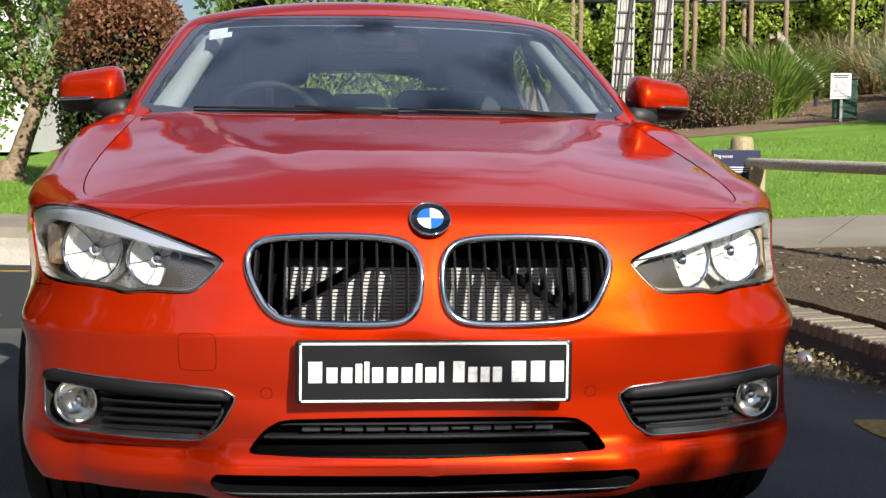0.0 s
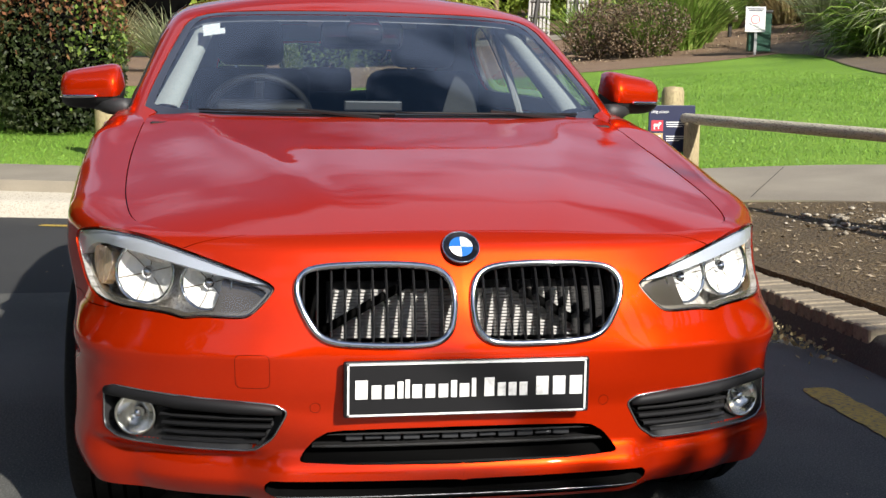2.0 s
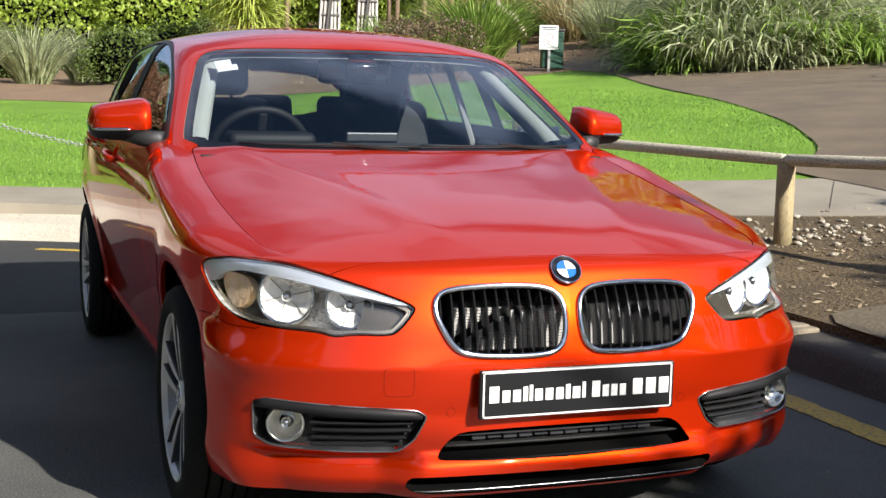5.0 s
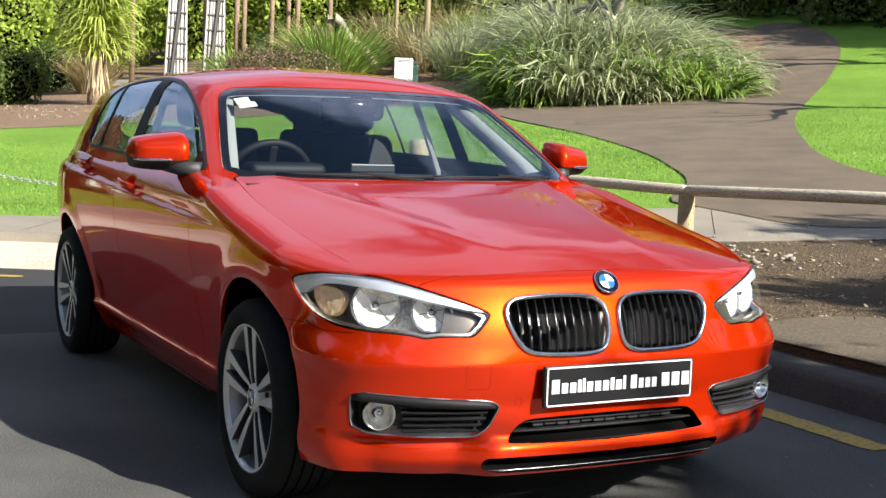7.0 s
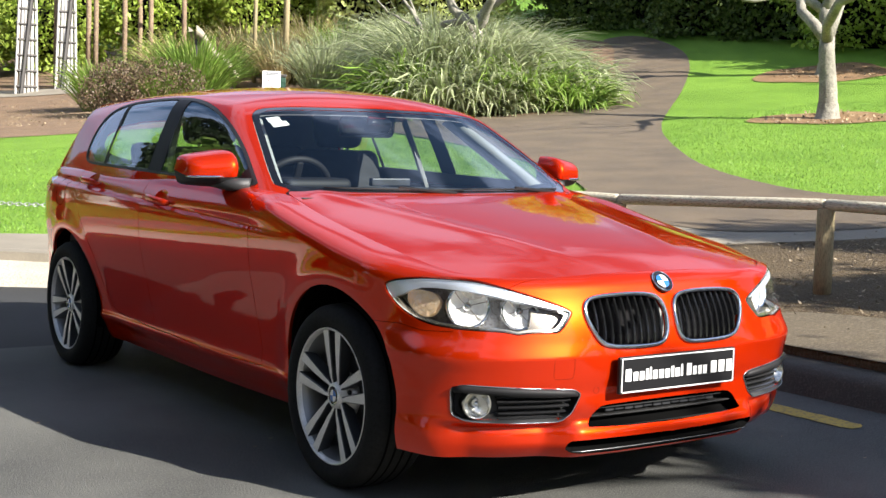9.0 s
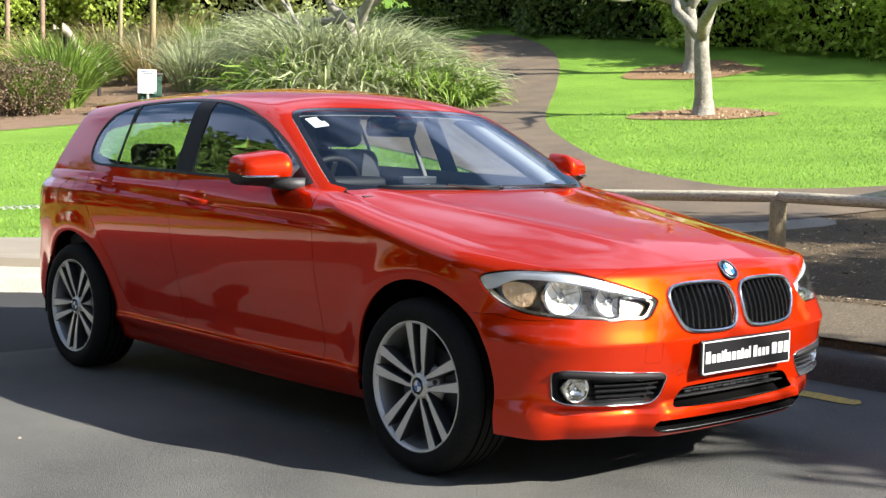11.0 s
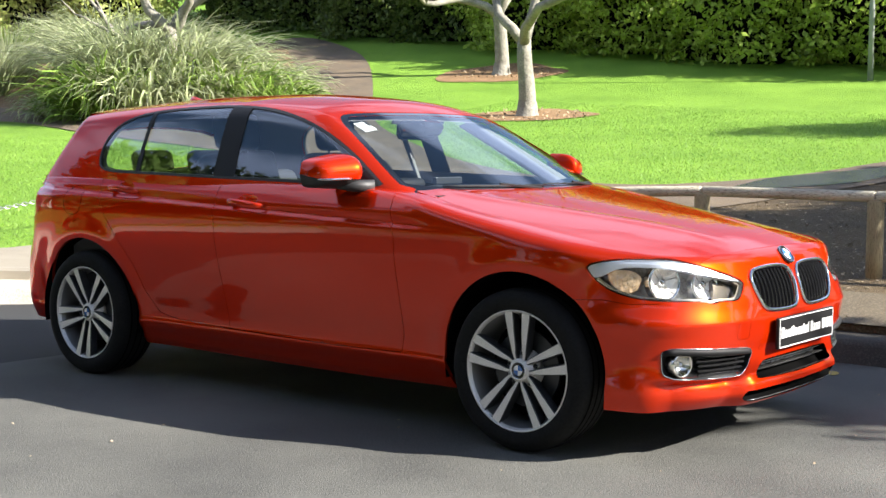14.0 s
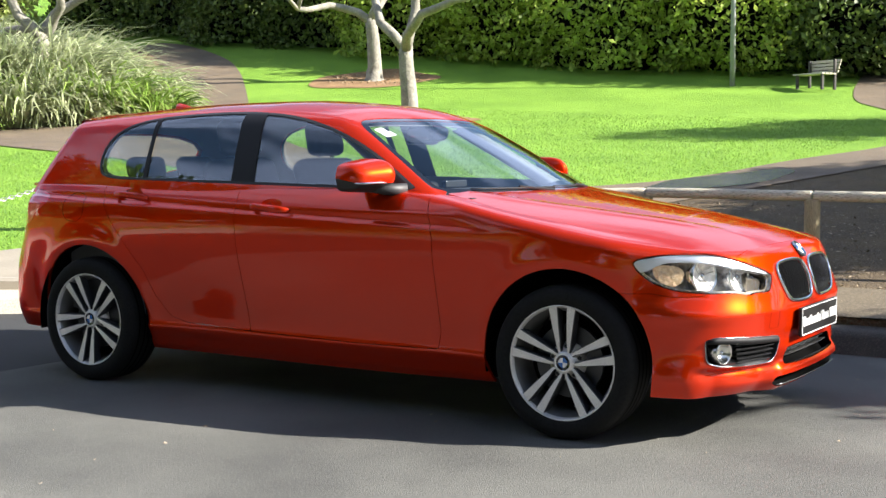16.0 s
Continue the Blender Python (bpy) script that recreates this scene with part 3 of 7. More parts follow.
def belt_sheet(s0=0.0, s1=None, ns=520, nz=100, nr=18):
    s = np.linspace(s0, s1 or S_END, ns)[:, None]
    y = plan_at(s)[..., 1]
    t = np.linspace(0, 1, nz)[None]
    z = low_z(y) * (1 - t) + roll_z(y) * t
    S = s + 0 * z
    V = belt_point(S, z)
    # roll over the shoulder on to the top surface
    A = belt_point(s[:, 0], z[:, -1])
    ta = A - belt_point(s[:, 0], z[:, -1] - 0.02)
    ta /= np.linalg.norm(ta, axis=1, keepdims=True)
    q = plan_at(s[:, 0]) + plan_in(s[:, 0]) * roll_in(y[:, 0])[:, None]
    top = lambda q: np.maximum(hood_z(q[:, 0], q[:, 1]), 0) * (1 - step(0.7, 1.0, q[:, 1])) + 1.0 * step(0.7, 1.0, q[:, 1])
    B = np.c_[q, top(q)]
    q2 = q + plan_in(s[:, 0]) * 0.02
    tb = np.c_[q2, top(q2)] - B
    tb /= np.linalg.norm(tb, axis=1, keepdims=True)
    L = np.linalg.norm(B - A, axis=1, keepdims=True) * 1.15
    w = np.linspace(0, 1, nr + 1)[None, 1:, None]
    R = ((2 * w**3 - 3 * w**2 + 1) * A[:, None] + (w**3 - 2 * w**2 + w) * (L * ta)[:, None] + (3 * w**2 - 2 * w**3) * B[:, None] + (w**3 - w**2) * (L * tb)[:, None])
    V = np.concatenate([V, R], 1)
    U = np.stack([s + 0 * V[..., 0], V[..., 2]], -1)
    return Sheet.grid(V, U)


def smooth_max(a, b, k):
    h = np.clip(0.5 + 0.5 * (a - b) / k, 0, 1)
    return b + (a - b) * h + k * h * (1 - h)


roof_mid = spline([0.4, 0.8, 1.2, 1.5, 1.8, 2.2, 2.6, 3.05, 3.4], [1.18, 1.296, 1.374, 1.410, 1.426, 1.424, 1.408, 1.376, 1.340])
cabin_half = spline([0.4, 0.75, 1.2, 1.6, 2.0, 2.6, 3.0, 3.5], [0.762, 0.778, 0.790, 0.808, 0.816, 0.800, 0.765, 0.700])
SCREEN_Y, SCREEN_BOW = 0.47, 0.36


def cabin_f(x, y, z):
    """Below zero inside the upper body."""
    ax = np.abs(x)
    roof = z - (roof_mid(y) - 0.052 * (ax / 0.56) ** 2.4)
    sc = y - SCREEN_Y - SCREEN_BOW * ax**2
    screen = (z - (0.985 + 0.57 * sc - 0.07 * sc * np.abs(sc))) * 0.88
    side = (ax - (cabin_half(y) - 0.36 * (z - 1.0) - 0.26 * np.clip(z - 1.0, 0, 1) ** 2)) * 0.9
    hatch = (y - (3.10 + (1.36 - z) * 0.75 - 0.30 * ax**2)) * 0.80
    f = smooth_max(roof, screen, 0.03)
    f = smooth_max(f, hatch, 0.03)
    return smooth_max(f, side, 0.055)


def cabin_sheet(ny=290, na=230, y0=0.47, y1=3.46, inset=0.0):
    y = np.linspace(y0, y1, ny)[:, None]
    a = np.linspace(-1.9, 1.9, na)[None]
    dx, dz = np.sin(a), np.cos(a)
    lo, hi = np.zeros((ny, na)), np.full((ny, na), 1.3)
    for _ in range(42):
        m = 0.5 * (lo + hi)
        inside = cabin_f(m * dx, y + 0 * m, 0.93 + m * dz) < -inset
        lo, hi = np.where(inside, m, lo), np.where(inside, hi, m)
    V = np.stack([lo * dx, y + 0 * lo, 0.93 + lo * dz], -1)
    U = np.stack([V[..., 0], V[..., 1] - SCREEN_BOW * V[..., 0] ** 2], -1)
    return Sheet.grid(V, U)


# ---- the car ----
car = thing("car", "orange metallic five-door hatchback parked on the asphalt", "car")
belt = belt_sheet()
s_side = lambda y: np.interp(y, plan_line[:, 1], plan_s)

HEADLIGHT = [(1.115, 0.738), (1.05, 0.757), (0.95, 0.768), (0.80, 0.769), (0.70, 0.760), (0.55, 0.724), (0.44, 0.690), (0.402, 0.672), (0.402, 0.660),
             (0.446, 0.612), (0.470, 0.603), (0.56, 0.606), (0.60, 0.598), (0.64, 0.610), (0.82, 0.613), (0.94, 0.622), (1.04, 0.652), (1.10, 0.702)]
KIDNEY = [(0.358, 0.660), (0.350, 0.692), (0.318, 0.710), (0.18, 0.716), (0.066, 0.711), (0.030, 0.690), (0.018, 0.649), (0.024, 0.585), (0.048, 0.558), (0.09, 0.551),
          (0.18, 0.551), (0.272, 0.556), (0.310, 0.572), (0.338, 0.614)]
FOG = [(0.815, 0.432), (0.77, 0.446), (0.60, 0.438), (0.40, 0.426), (0.372, 0.408), (0.405, 0.350), (0.445, 0.324), (0.55, 0.324), (0.76, 0.332), (0.81, 0.350)]
INTAKE = [(-0.1, 0.372), (0.25, 0.370), (0.305, 0.362), (0.350, 0.312), (0.34, 0.300), (-0.1, 0.292)]
LOWER_INTAKE = [(-0.1, 0.262), (0.37, 0.266), (0.42, 0.262), (0.425, 0.225), (0.34, 0.210), (-0.1, 0.206)]
HOOD_PLAN = [(0, -0.650), (0.28, -0.645), (0.42, -0.633), (0.525, -0.608), (0.62, -0.555), (0.692, -0.478), (0.722, -0.30), (0.735, -0.05), (0.735, 0.25), (0.722, 0.50), (0.705, 0.66),
             (0.60, 0.62), (0.3, 0.55), (0, 0.52)]
hood_poly = np.array(HOOD_PLAN + [(-x, y) for x, y in HOOD_PLAN[::-1]])
hood_poly = chaikin(hood_poly, 2)
GAP = 0.0015

xs, ys = np.linspace(-0.80, 0.80, 150), np.linspace(-0.74, 0.80, 150)
HX, HY = np.meshgrid(xs, ys, indexing="ij")
hood = Sheet.grid(np.stack([HX, HY, hood_z(HX, HY)], -1), np.stack([HX, HY], -1))
hood = hood.cut(sdf(hood.U, hood_poly) + GAP)

b = belt
b = b.cut(sdf(b.V[:, :2], hood_poly) - GAP, keep_inside=False)
hl_poly, kid_poly, fog_poly = chaikin(HEADLIGHT, 2), chaikin(KIDNEY, 2), chaikin(FOG, 2, cut=0.14)
lens = b.cut(sdf(b.U, hl_poly) + 0.004)
b = b.cut(sdf(b.U, hl_poly), keep_inside=False)
b = b.cut(sdf(b.U, kid_poly), keep_inside=False)
b = b.cut(sdf(b.U, fog_poly), keep_inside=False)
b = b.cut(sdf(b.U, chaikin(INTAKE, 1)), keep_inside=False)
b = b.cut(sdf(b.U, chaikin(LOWER_INTAKE, 1)), keep_inside=False)
for yc, r in ((0.0, 0.382), (2.69, 0.382)):
    on_side = np.where(np.abs(b.V[:, 1] - yc) < 0.6, np.hypot(b.V[:, 1] - yc, (b.V[:, 2] - 0.315)) - r, 1.0)
    b = b.cut(on_side, keep_inside=False)
# shut lines of the flank, in (y, z)
DOOR_F = [(0.655, 1.1), (0.652, 0.99), (0.636, 0.93), (0.606, 0.80), (0.596, 0.40), (0.615, 0.318), (1.0, 0.312), (1.656, 0.322), (1.664, 0.45), (1.690, 0.80), (1.704, 0.99), (1.704, 1.1)]
DOOR_R = [(1.704, 1.1), (1.704, 0.99), (1.690, 0.80), (1.664, 0.45), (1.656, 0.322), (2.05, 0.336), (2.16, 0.36), (2.245, 0.46), (2.30, 0.58), (2.40, 0.70), (2.50, 0.82), (2.585, 0.95), (2.60, 1.0), (2.60, 1.1)]
yz = lambda s: s.V[:, 1:3]
door_f = b.cut(sdf(yz(b), DOOR_F) + GAP)
door_r = b.cut(sdf(yz(b), DOOR_R) + GAP)
b = b.cut(np.minimum(sdf(yz(b), DOOR_F), sdf(yz(b), DOOR_R)) - GAP, keep_inside=False)
# bowls behind the door handles
HANDLES = ((1.485, 0.915), (2.385, 0.952))
bowls = []
for hy, hz in HANDLES:
    CUP = [(s_side(hy) + 0.066 * math.cos(a), hz + 0.004 + 0.031 * math.sin(a)) for a in np.linspace(0, 2 * math.pi, 33)[:-1]]
    near = belt.cut(np.abs(belt.U[:, 0] - s_side(hy)) - 0.12)
    cup = near.cut(sdf(near.U, CUP))
    r2_ = ((cup.U[:, 0] - s_side(hy)) / 0.066) ** 2 + ((cup.U[:, 1] - hz - 0.004) / 0.031) ** 2
    dip = 0.026 * np.clip(1 - r2_, 0, 1) ** 0.6
    slope = np.c_[np.zeros(len(r2_)), (cup.U[:, 0] - s_side(hy)) / 0.066 ** 2, (cup.U[:, 1] - hz - 0.004) / 0.031 ** 2] * 0.02
    bowls.append(Sheet(cup.V - cup.N * dip[:, None], cup.N - slope, cup.U, cup.F).moved(0))
    if hy < 1.7:
        door_f = door_f.cut(sdf(door_f.U, CUP), keep_inside=False)
    else:
        door_r = door_r.cut(sdf(door_r.U, CUP), keep_inside=False)
# front bumper, wing, rear quarter
BUMPER_LINE = [(-2, 0.0), (-0.05, 0.0), (-0.05, 0.60), (-0.36, 0.612), (-0.45, 0.60), (-0.55, 0.605), (-0.60, 0.66), (-0.66, 0.90), (-2, 0.9)]
bumper = b.cut(sdf(yz(b), BUMPER_LINE) + GAP * 0.6)
rest = b.cut(sdf(yz(b), BUMPER_LINE) - GAP * 0.6, keep_inside=False)
wing = rest.cut(rest.V[:, 1] - 1.2)
quarter = rest.cut(1.2 - rest.V[:, 1])
FLAP = (2.78, 0.885)
TAIL = [(s_side(2.97), 0.918), (s_side(3.06), 0.968), (s_side(3.20) + 0.1, 0.975), (s_side(3.20) + 0.42, 0.94), (s_side(3.20) + 0.42, 0.80), (s_side(3.20) + 0.14, 0.76), (s_side(3.15), 0.785), (s_side(3.08), 0.86)]
tail_poly = chaikin(TAIL, 2)
tail = quarter.cut(sdf(quarter.U, tail_poly) + 0.002)
quarter = quarter.cut(sdf(quarter.U, tail_poly), keep_inside=False)
for sheet_, nm, lb in ((bumper, "front_bumper", ""), (wing, "front_wing", ""), (door_f, "front_door", ""), (door_r, "rear_door", ""), (quarter, "rear_quarter", "")):
    for sh in (sheet_, sheet_.mirrored()):
        if nm == "front_bumper":
            continue
        sh.build(nm, PAINT, car, lb, depth=0.014)
two = bumper.mirrored()
n0 = len(bumper.V)
centre = {tuple(np.round(bumper.V[k, 1:], 6)): k for k in np.nonzero(np.abs(bumper.V[:, 0]) < 1e-5)[0].tolist()}
to = [centre.get(tuple(np.round(v[1:], 6)), k + n0) if abs(v[0]) < 1e-5 else k + n0 for k, v in enumerate(two.V)]
both = Sheet(np.concatenate([bumper.V, two.V]), np.concatenate([bumper.N, two.N]), np.concatenate([bumper.U, two.U]), bumper.F + [tuple(to[k] for k in p) for p in two.F]).packed()
both.N[np.abs(both.V[:, 0]) < 1e-5, 0] = 0
both.build("front_bumper", PAINT, car, depth=0.014)
hood.build("bonnet", PAINT, car, depth=0.014)

cabin = cabin_sheet()
cabin = Sheet(cabin.V, -cabin.N, cabin.U, [p[::-1] for p in cabin.F])
cabin = cabin.cut(0.955 - cabin.V[:, 2])
WINDOWS = [(0.735, 0.992), (1.1, 1.002), (1.7, 1.014), (2.3, 1.026), (2.63, 1.030), (2.70, 1.08), (2.70, 1.19), (2.62, 1.278), (2.44, 1.332), (2.15, 1.353), (1.80, 1.361), (1.50, 1.336), (1.22, 1.262),
           (0.98, 1.148), (0.80, 1.035)]
win_poly = chaikin(WINDOWS, 2)
SCREEN = [(0, 0.46), (0.40, 0.46), (0.725, 0.48), (0.718, 0.56), (0.645, 0.86), (0.585, 1.085), (0.44, 1.112), (0, 1.122)]
screen_poly = np.array(SCREEN + [(-x, y) for x, y in SCREEN[::-1]])
screen_poly = chaikin(screen_poly, 2)
side_f = lambda s, off: np.maximum(sdf(s.V[:, 1:3], win_poly) + off, 0.35 - np.abs(s.V[:, 0]))
glass_side = cabin.cut(side_f(cabin, 0.011))
trim_side = cabin.cut(side_f(cabin, 0.0)).cut(side_f(cabin.cut(side_f(cabin, 0.0)), 0.011), keep_inside=False)
body = cabin.cut(side_f(cabin, -0.001), keep_inside=False)
screen_f = lambda s, off: np.maximum(sdf(s.U, screen_poly) + off, s.V[:, 1] - 1.6)
BASE = np.array([(-0.72, 0.0), (0.72, 0.0), (0.705, 0.47), (0.6, 0.50), (-0.6, 0.50), (-0.705, 0.47)])
base_f = lambda s, off: np.minimum(screen_f(s, off), np.maximum(sdf(s.U, BASE) + off, s.V[:, 1] - 0.80))
front = body.cut(base_f(body, 0.0))
body = body.cut(base_f(body, -0.002), keep_inside=False)
frit_poly_off = 0.026
screen = front.cut(screen_f(front, frit_poly_off))
frit = front.cut(screen_f(front, frit_poly_off), keep_inside=False)
REAR_GLASS = [(-0.52, 1.02), (0.52, 1.02), (0.47, 1.27), (-0.47, 1.27)]
rear_f = lambda s: np.maximum(sdf(s.V[:, [0, 2]], chaikin(REAR_GLASS, 2)), 2.9 - s.V[:, 1])
rear_glass = body.cut(rear_f(body))
body = body.cut(rear_f(body), keep_inside=False)
body.build("roof", PAINT, car, depth=0.02)
screen.moved(-0.003).build("windscreen", GLASS_SCREEN, car, "clear windscreen glass")
frit.moved(-0.002).build("windscreen_border", GLOSS_BLACK, car, "black glass border")
rear_glass.moved(-0.003).build("rear_window", GLASS_SIDE, car, "tinted rear glass")
for sg in (1, -1):
    t_ = trim_side.cut(-sg * trim_side.V[:, 0])
    t_.moved(0.001).build("window_trim", BLACK_PLASTIC, car, "black window trim", depth=0.015)
    g_ = glass_side.cut(-sg * glass_side.V[:, 0])
    PILLARS = [[(1.62, 0.9), (1.76, 0.9), (1.83, 1.5), (1.70, 1.5)], [(2.315, 0.9), (2.345, 0.9), (2.39, 1.5), (2.36, 1.5)], [(0.60, 0.9), (0.93, 0.9), (0.93, 0.98), (0.86, 1.08), (0.60, 1.08)]]
    pf = np.min([sdf(g_.V[:, 1:3], p) for p in PILLARS], axis=0)
    for p in PILLARS:
        g_.cut(sdf(g_.V[:, 1:3], p)).moved(0.0005).build("window_pillar", MATTE_BLACK, car, "black door pillar trim")
    g_ = g_.cut(pf, keep_inside=False)
    for a_, b_, nm in ((0.5, 1.72, "front_side_window"), (1.72, 2.35, "rear_side_window"), (2.35, 3.0, "quarter_window")):
        q_ = g_.cut(np.maximum(a_ - g_.V[:, 1], g_.V[:, 1] - b_))
        q_.moved(-0.003).build(nm, GLASS_SIDE, car, "lightly tinted side glass")


def on_belt(s, z, out=0.0, sg=1):
    """A point of the flank, out metres proud of it; sg -1 on the driver's side."""
    s, z = np.float64(s), np.float64(z)
    p = belt_point(s, z)
    du, dv = belt_point(s + 0.004, z) - belt_point(s - 0.004, z), belt_point(s, z + 0.004) - belt_point(s, z - 0.004)
    n = np.cross(du, dv)
    p = p + out * n / np.linalg.norm(n)
    return Vector((sg * p[0], p[1], p[2]))


def finish(bm):
    bmesh.ops.recalc_face_normals(bm, faces=bm.faces)
    return bm


for sg in (1, -1):
    flip = (lambda q: q) if sg == 1 else (lambda q: q.mirrored())
    flip(tail).moved(-0.001).build("tail_light", RED_LENS, car, "red tail light", depth=0.03)
    # headlight: housing, silver brow, two reflector bowls, amber corner, clear lens
    light = flip(lens).moved(-0.12).build("headlight", LAMP_BACK, car, "halogen headlight with twin round reflectors", depth=-0.115)
    flip(lens).moved(-0.002).build("lens", GLASS_CLEAR, light, "clear lens")
    BROW = [(1.12, 0.745), (1.05, 0.785), (0.95, 0.80), (0.80, 0.80), (0.70, 0.79), (0.55, 0.755), (0.435, 0.715), (0.40, 0.676), (0.44, 0.676), (0.56, 0.699), (0.70, 0.724), (0.80, 0.733), (0.95, 0.735), (1.01, 0.722), (1.06, 0.692), (1.12, 0.690)]
    flip(lens.cut(sdf(lens.U, chaikin(BROW, 1)))).moved(-0.007).build("brow", BROW_SILVER, light, "silver brow strip", depth=0.02)
    AMB = [(1.03, 0.718), (1.0, 0.724), (0.93, 0.722), (0.895, 0.70), (0.905, 0.665), (0.94, 0.640), (0.985, 0.648), (1.03, 0.680)]
    flip(lens.cut(sdf(lens.U, chaikin(AMB, 1)))).moved(-0.022).build("indicator", AMBER, light, "amber indicator", depth=0.02)
    ring_ = lens.cut(np.maximum(-sdf(lens.U, hl_poly) - 0.015, np.minimum(lens.U[:, 0] - 0.68, 0.02 - np.abs(lens.U[:, 1] - 0.9))))
    outer_ = lens.cut(np.maximum(-sdf(lens.U, hl_poly) - 0.013, 0.74 - lens.U[:, 0]))
    flip(lens.cut(-sdf(lens.U, hl_poly) - 0.0065)).moved(-0.0015).build("gasket", GLOSS_BLACK, light, "black lens border")
    flip(ring_).moved(-0.018).build("bezel", BEZEL, light, "satin bronze-silver bezel along the lower edge", depth=0.02)
    flip(outer_).moved(-0.02).build("corner_bezel", CHROME, light, "thin bright bezel round the outer corner", depth=0.02)
    END = [(0.53, 0.71), (0.42, 0.69), (0.40, 0.665), (0.44, 0.61), (0.56, 0.60), (0.535, 0.66)]
    flip(lens.cut(sdf(lens.U, chaikin(END, 1)))).moved(-0.045).build("inner_bezel", LAMP_END, light, "smoky inner end of the lamp", depth=0.03)
    for s_, z_, r_ in ((0.785, 0.680, 0.066), (0.597, 0.670, 0.056)):
        c_ = on_belt(s_, z_, -0.012, sg) + Vector((-sg * 0.036, 0.030, 0))
        m = Matrix.Translation(c_) @ Matrix.Rotation(sg * radians(22), 4, "Z") @ Matrix.Rotation(radians(90), 4, "X") @ Matrix.Rotation(radians(-6), 4, "X")
        bm = bmesh.new()
        lathe(bm, [(r_ * 0.22, -0.022), (r_ * 0.5, -0.019), (r_ * 0.8, -0.011), (r_ * 0.97, 0.0)], 13, m)
        bowl = part("reflector", finish(bm), REFLECTOR, light, "faceted bright reflector bowl")
        bm = bmesh.new()
        lathe(bm, [(r_ * 0.955, -0.002), (r_ * 1.0, 0.005), (r_ * 1.06, 0.004), (r_ * 1.08, -0.002), (r_ * 1.08, -0.03)], 40, m)
        part("reflector_rim", finish(bm), CHROME, bowl, smooth=True)
        bm = bmesh.new()
        lathe(bm, [(0.0001, -0.002), (0.011, -0.005), (0.015, -0.014), (0.015, -0.05)], 20, m)
        part("bulb_cap", finish(bm), CHROME, bowl, smooth=True)
        bm = bmesh.new()
        for a in range(14, 374, 60):
            ca, sa = math.cos(radians(a)), math.sin(radians(a))
            tube(bm, [m @ Vector((ca * r_ * 0.25, sa * r_ * 0.25, -0.020)), m @ Vector((ca * r_ * 0.62, sa * r_ * 0.62, -0.015)), m @ Vector((ca * r_ * 0.96, sa * r_ * 0.96, 0.0))], 0.0013, 5)
        part("flute", finish(bm), BEZEL, bowl)
    # kidney grille: chrome frame, upright slats
    out_k = [on_belt(s_, z_, 0.004, sg) for s_, z_ in kid_poly]
    bm = extrude_outline(bmesh.new(), out_k, 0.0078)
    grille = part("kidney_grille", finish(bm), CHROME, car, "chrome-framed kidney grille", smooth=True)
    for k in range(11):
        s_ = 0.046 + k * 0.0295
        zs_ = np.linspace(0.53, 0.73, 60)
        ins = zs_[sdf(np.c_[np.full(60, s_), zs_], kid_poly) < 0.0]
        if len(ins) < 6:
            continue
        bm = bmesh.new()
        rows = []
        for z_ in np.linspace(ins[0], ins[-1], 9):
            mid = 1 - ((z_ - ins[0]) / (ins[-1] - ins[0]) * 2 - 1) ** 2
            rows.append([bm.verts.new(on_belt(s_ + o, z_, d_ + 0.006 * mid, sg)) for o, d_ in ((-0.0025, -0.045), (-0.0025, -0.006), (0.0, -0.002), (0.0025, -0.006), (0.0025, -0.045))])
        for p_, q_ in zip(rows, rows[1:]):
            for i in range(4):
                bm.faces.new((p_[i], p_[i + 1], q_[i + 1], q_[i]))
        part("slat", finish(bm), SLAT_BLACK, grille)
    # fog lamp recess with bars, lamp in a bright ring
    fog_sheet = belt.cut(sdf(belt.U, fog_poly) + 0.001)
    recess = flip(fog_sheet).moved(-0.045).build("fog_recess", BLACK_PLASTIC, car, "black plastic fog lamp surround", depth=-0.047)
    for z_, a_, e_ in ((0.408, 0.395, 0.665), (0.390, 0.405, 0.660), (0.372, 0.410, 0.655), (0.354, 0.422, 0.655), (0.338, 0.440, 0.655)):
        bm = bmesh.new()
        rows = [[bm.verts.new(on_belt(s_, z_ + o, d_, sg)) for o, d_ in ((0.003, -0.045), (0.0045, -0.012), (0, -0.007), (-0.0045, -0.012), (-0.003, -0.045))] for s_ in np.linspace(a_, e_, 10)]
        for p_, q_ in zip(rows, rows[1:]):
            for i in range(4):
                bm.faces.new((p_[i], p_[i + 1], q_[i + 1], q_[i]))
        part("bar", finish(bm), SATIN_BLACK, recess)
    bm = bmesh.new()
    tube(bm, [on_belt(s_, z_, 0.001, sg) for s_, z_ in ((0.805, 0.428), (0.77, 0.433), (0.60, 0.424), (0.48, 0.418), (0.405, 0.413), (0.385, 0.406))], [0.010, 0.014, 0.016, 0.015, 0.012, 0.005], 10)
    part("upper_lip", finish(bm), MATTE_BLACK, recess, "satin black upper lip", smooth=True)
    bm = extrude_outline(bmesh.new(), [on_belt(s_, z_, 0.001, sg) for s_, z_ in fog_poly], 0.0024)
    part("recess_trim", finish(bm), DARK_CHROME, recess, "thin dark chrome edge", smooth=True)
    m = Matrix.Translation(on_belt(0.725, 0.383, -0.012, sg)) @ Matrix.Rotation(sg * radians(18), 4, "Z") @ Matrix.Rotation(radians(90), 4, "X")
    bm = bmesh.new()
    lathe(bm, [(0.047, -0.04), (0.047, 0.002), (0.044, 0.006), (0.040, 0.002), (0.037, -0.006), (0.025, -0.022), (0.008, -0.028), (0.0002, -0.028)], 32, m)
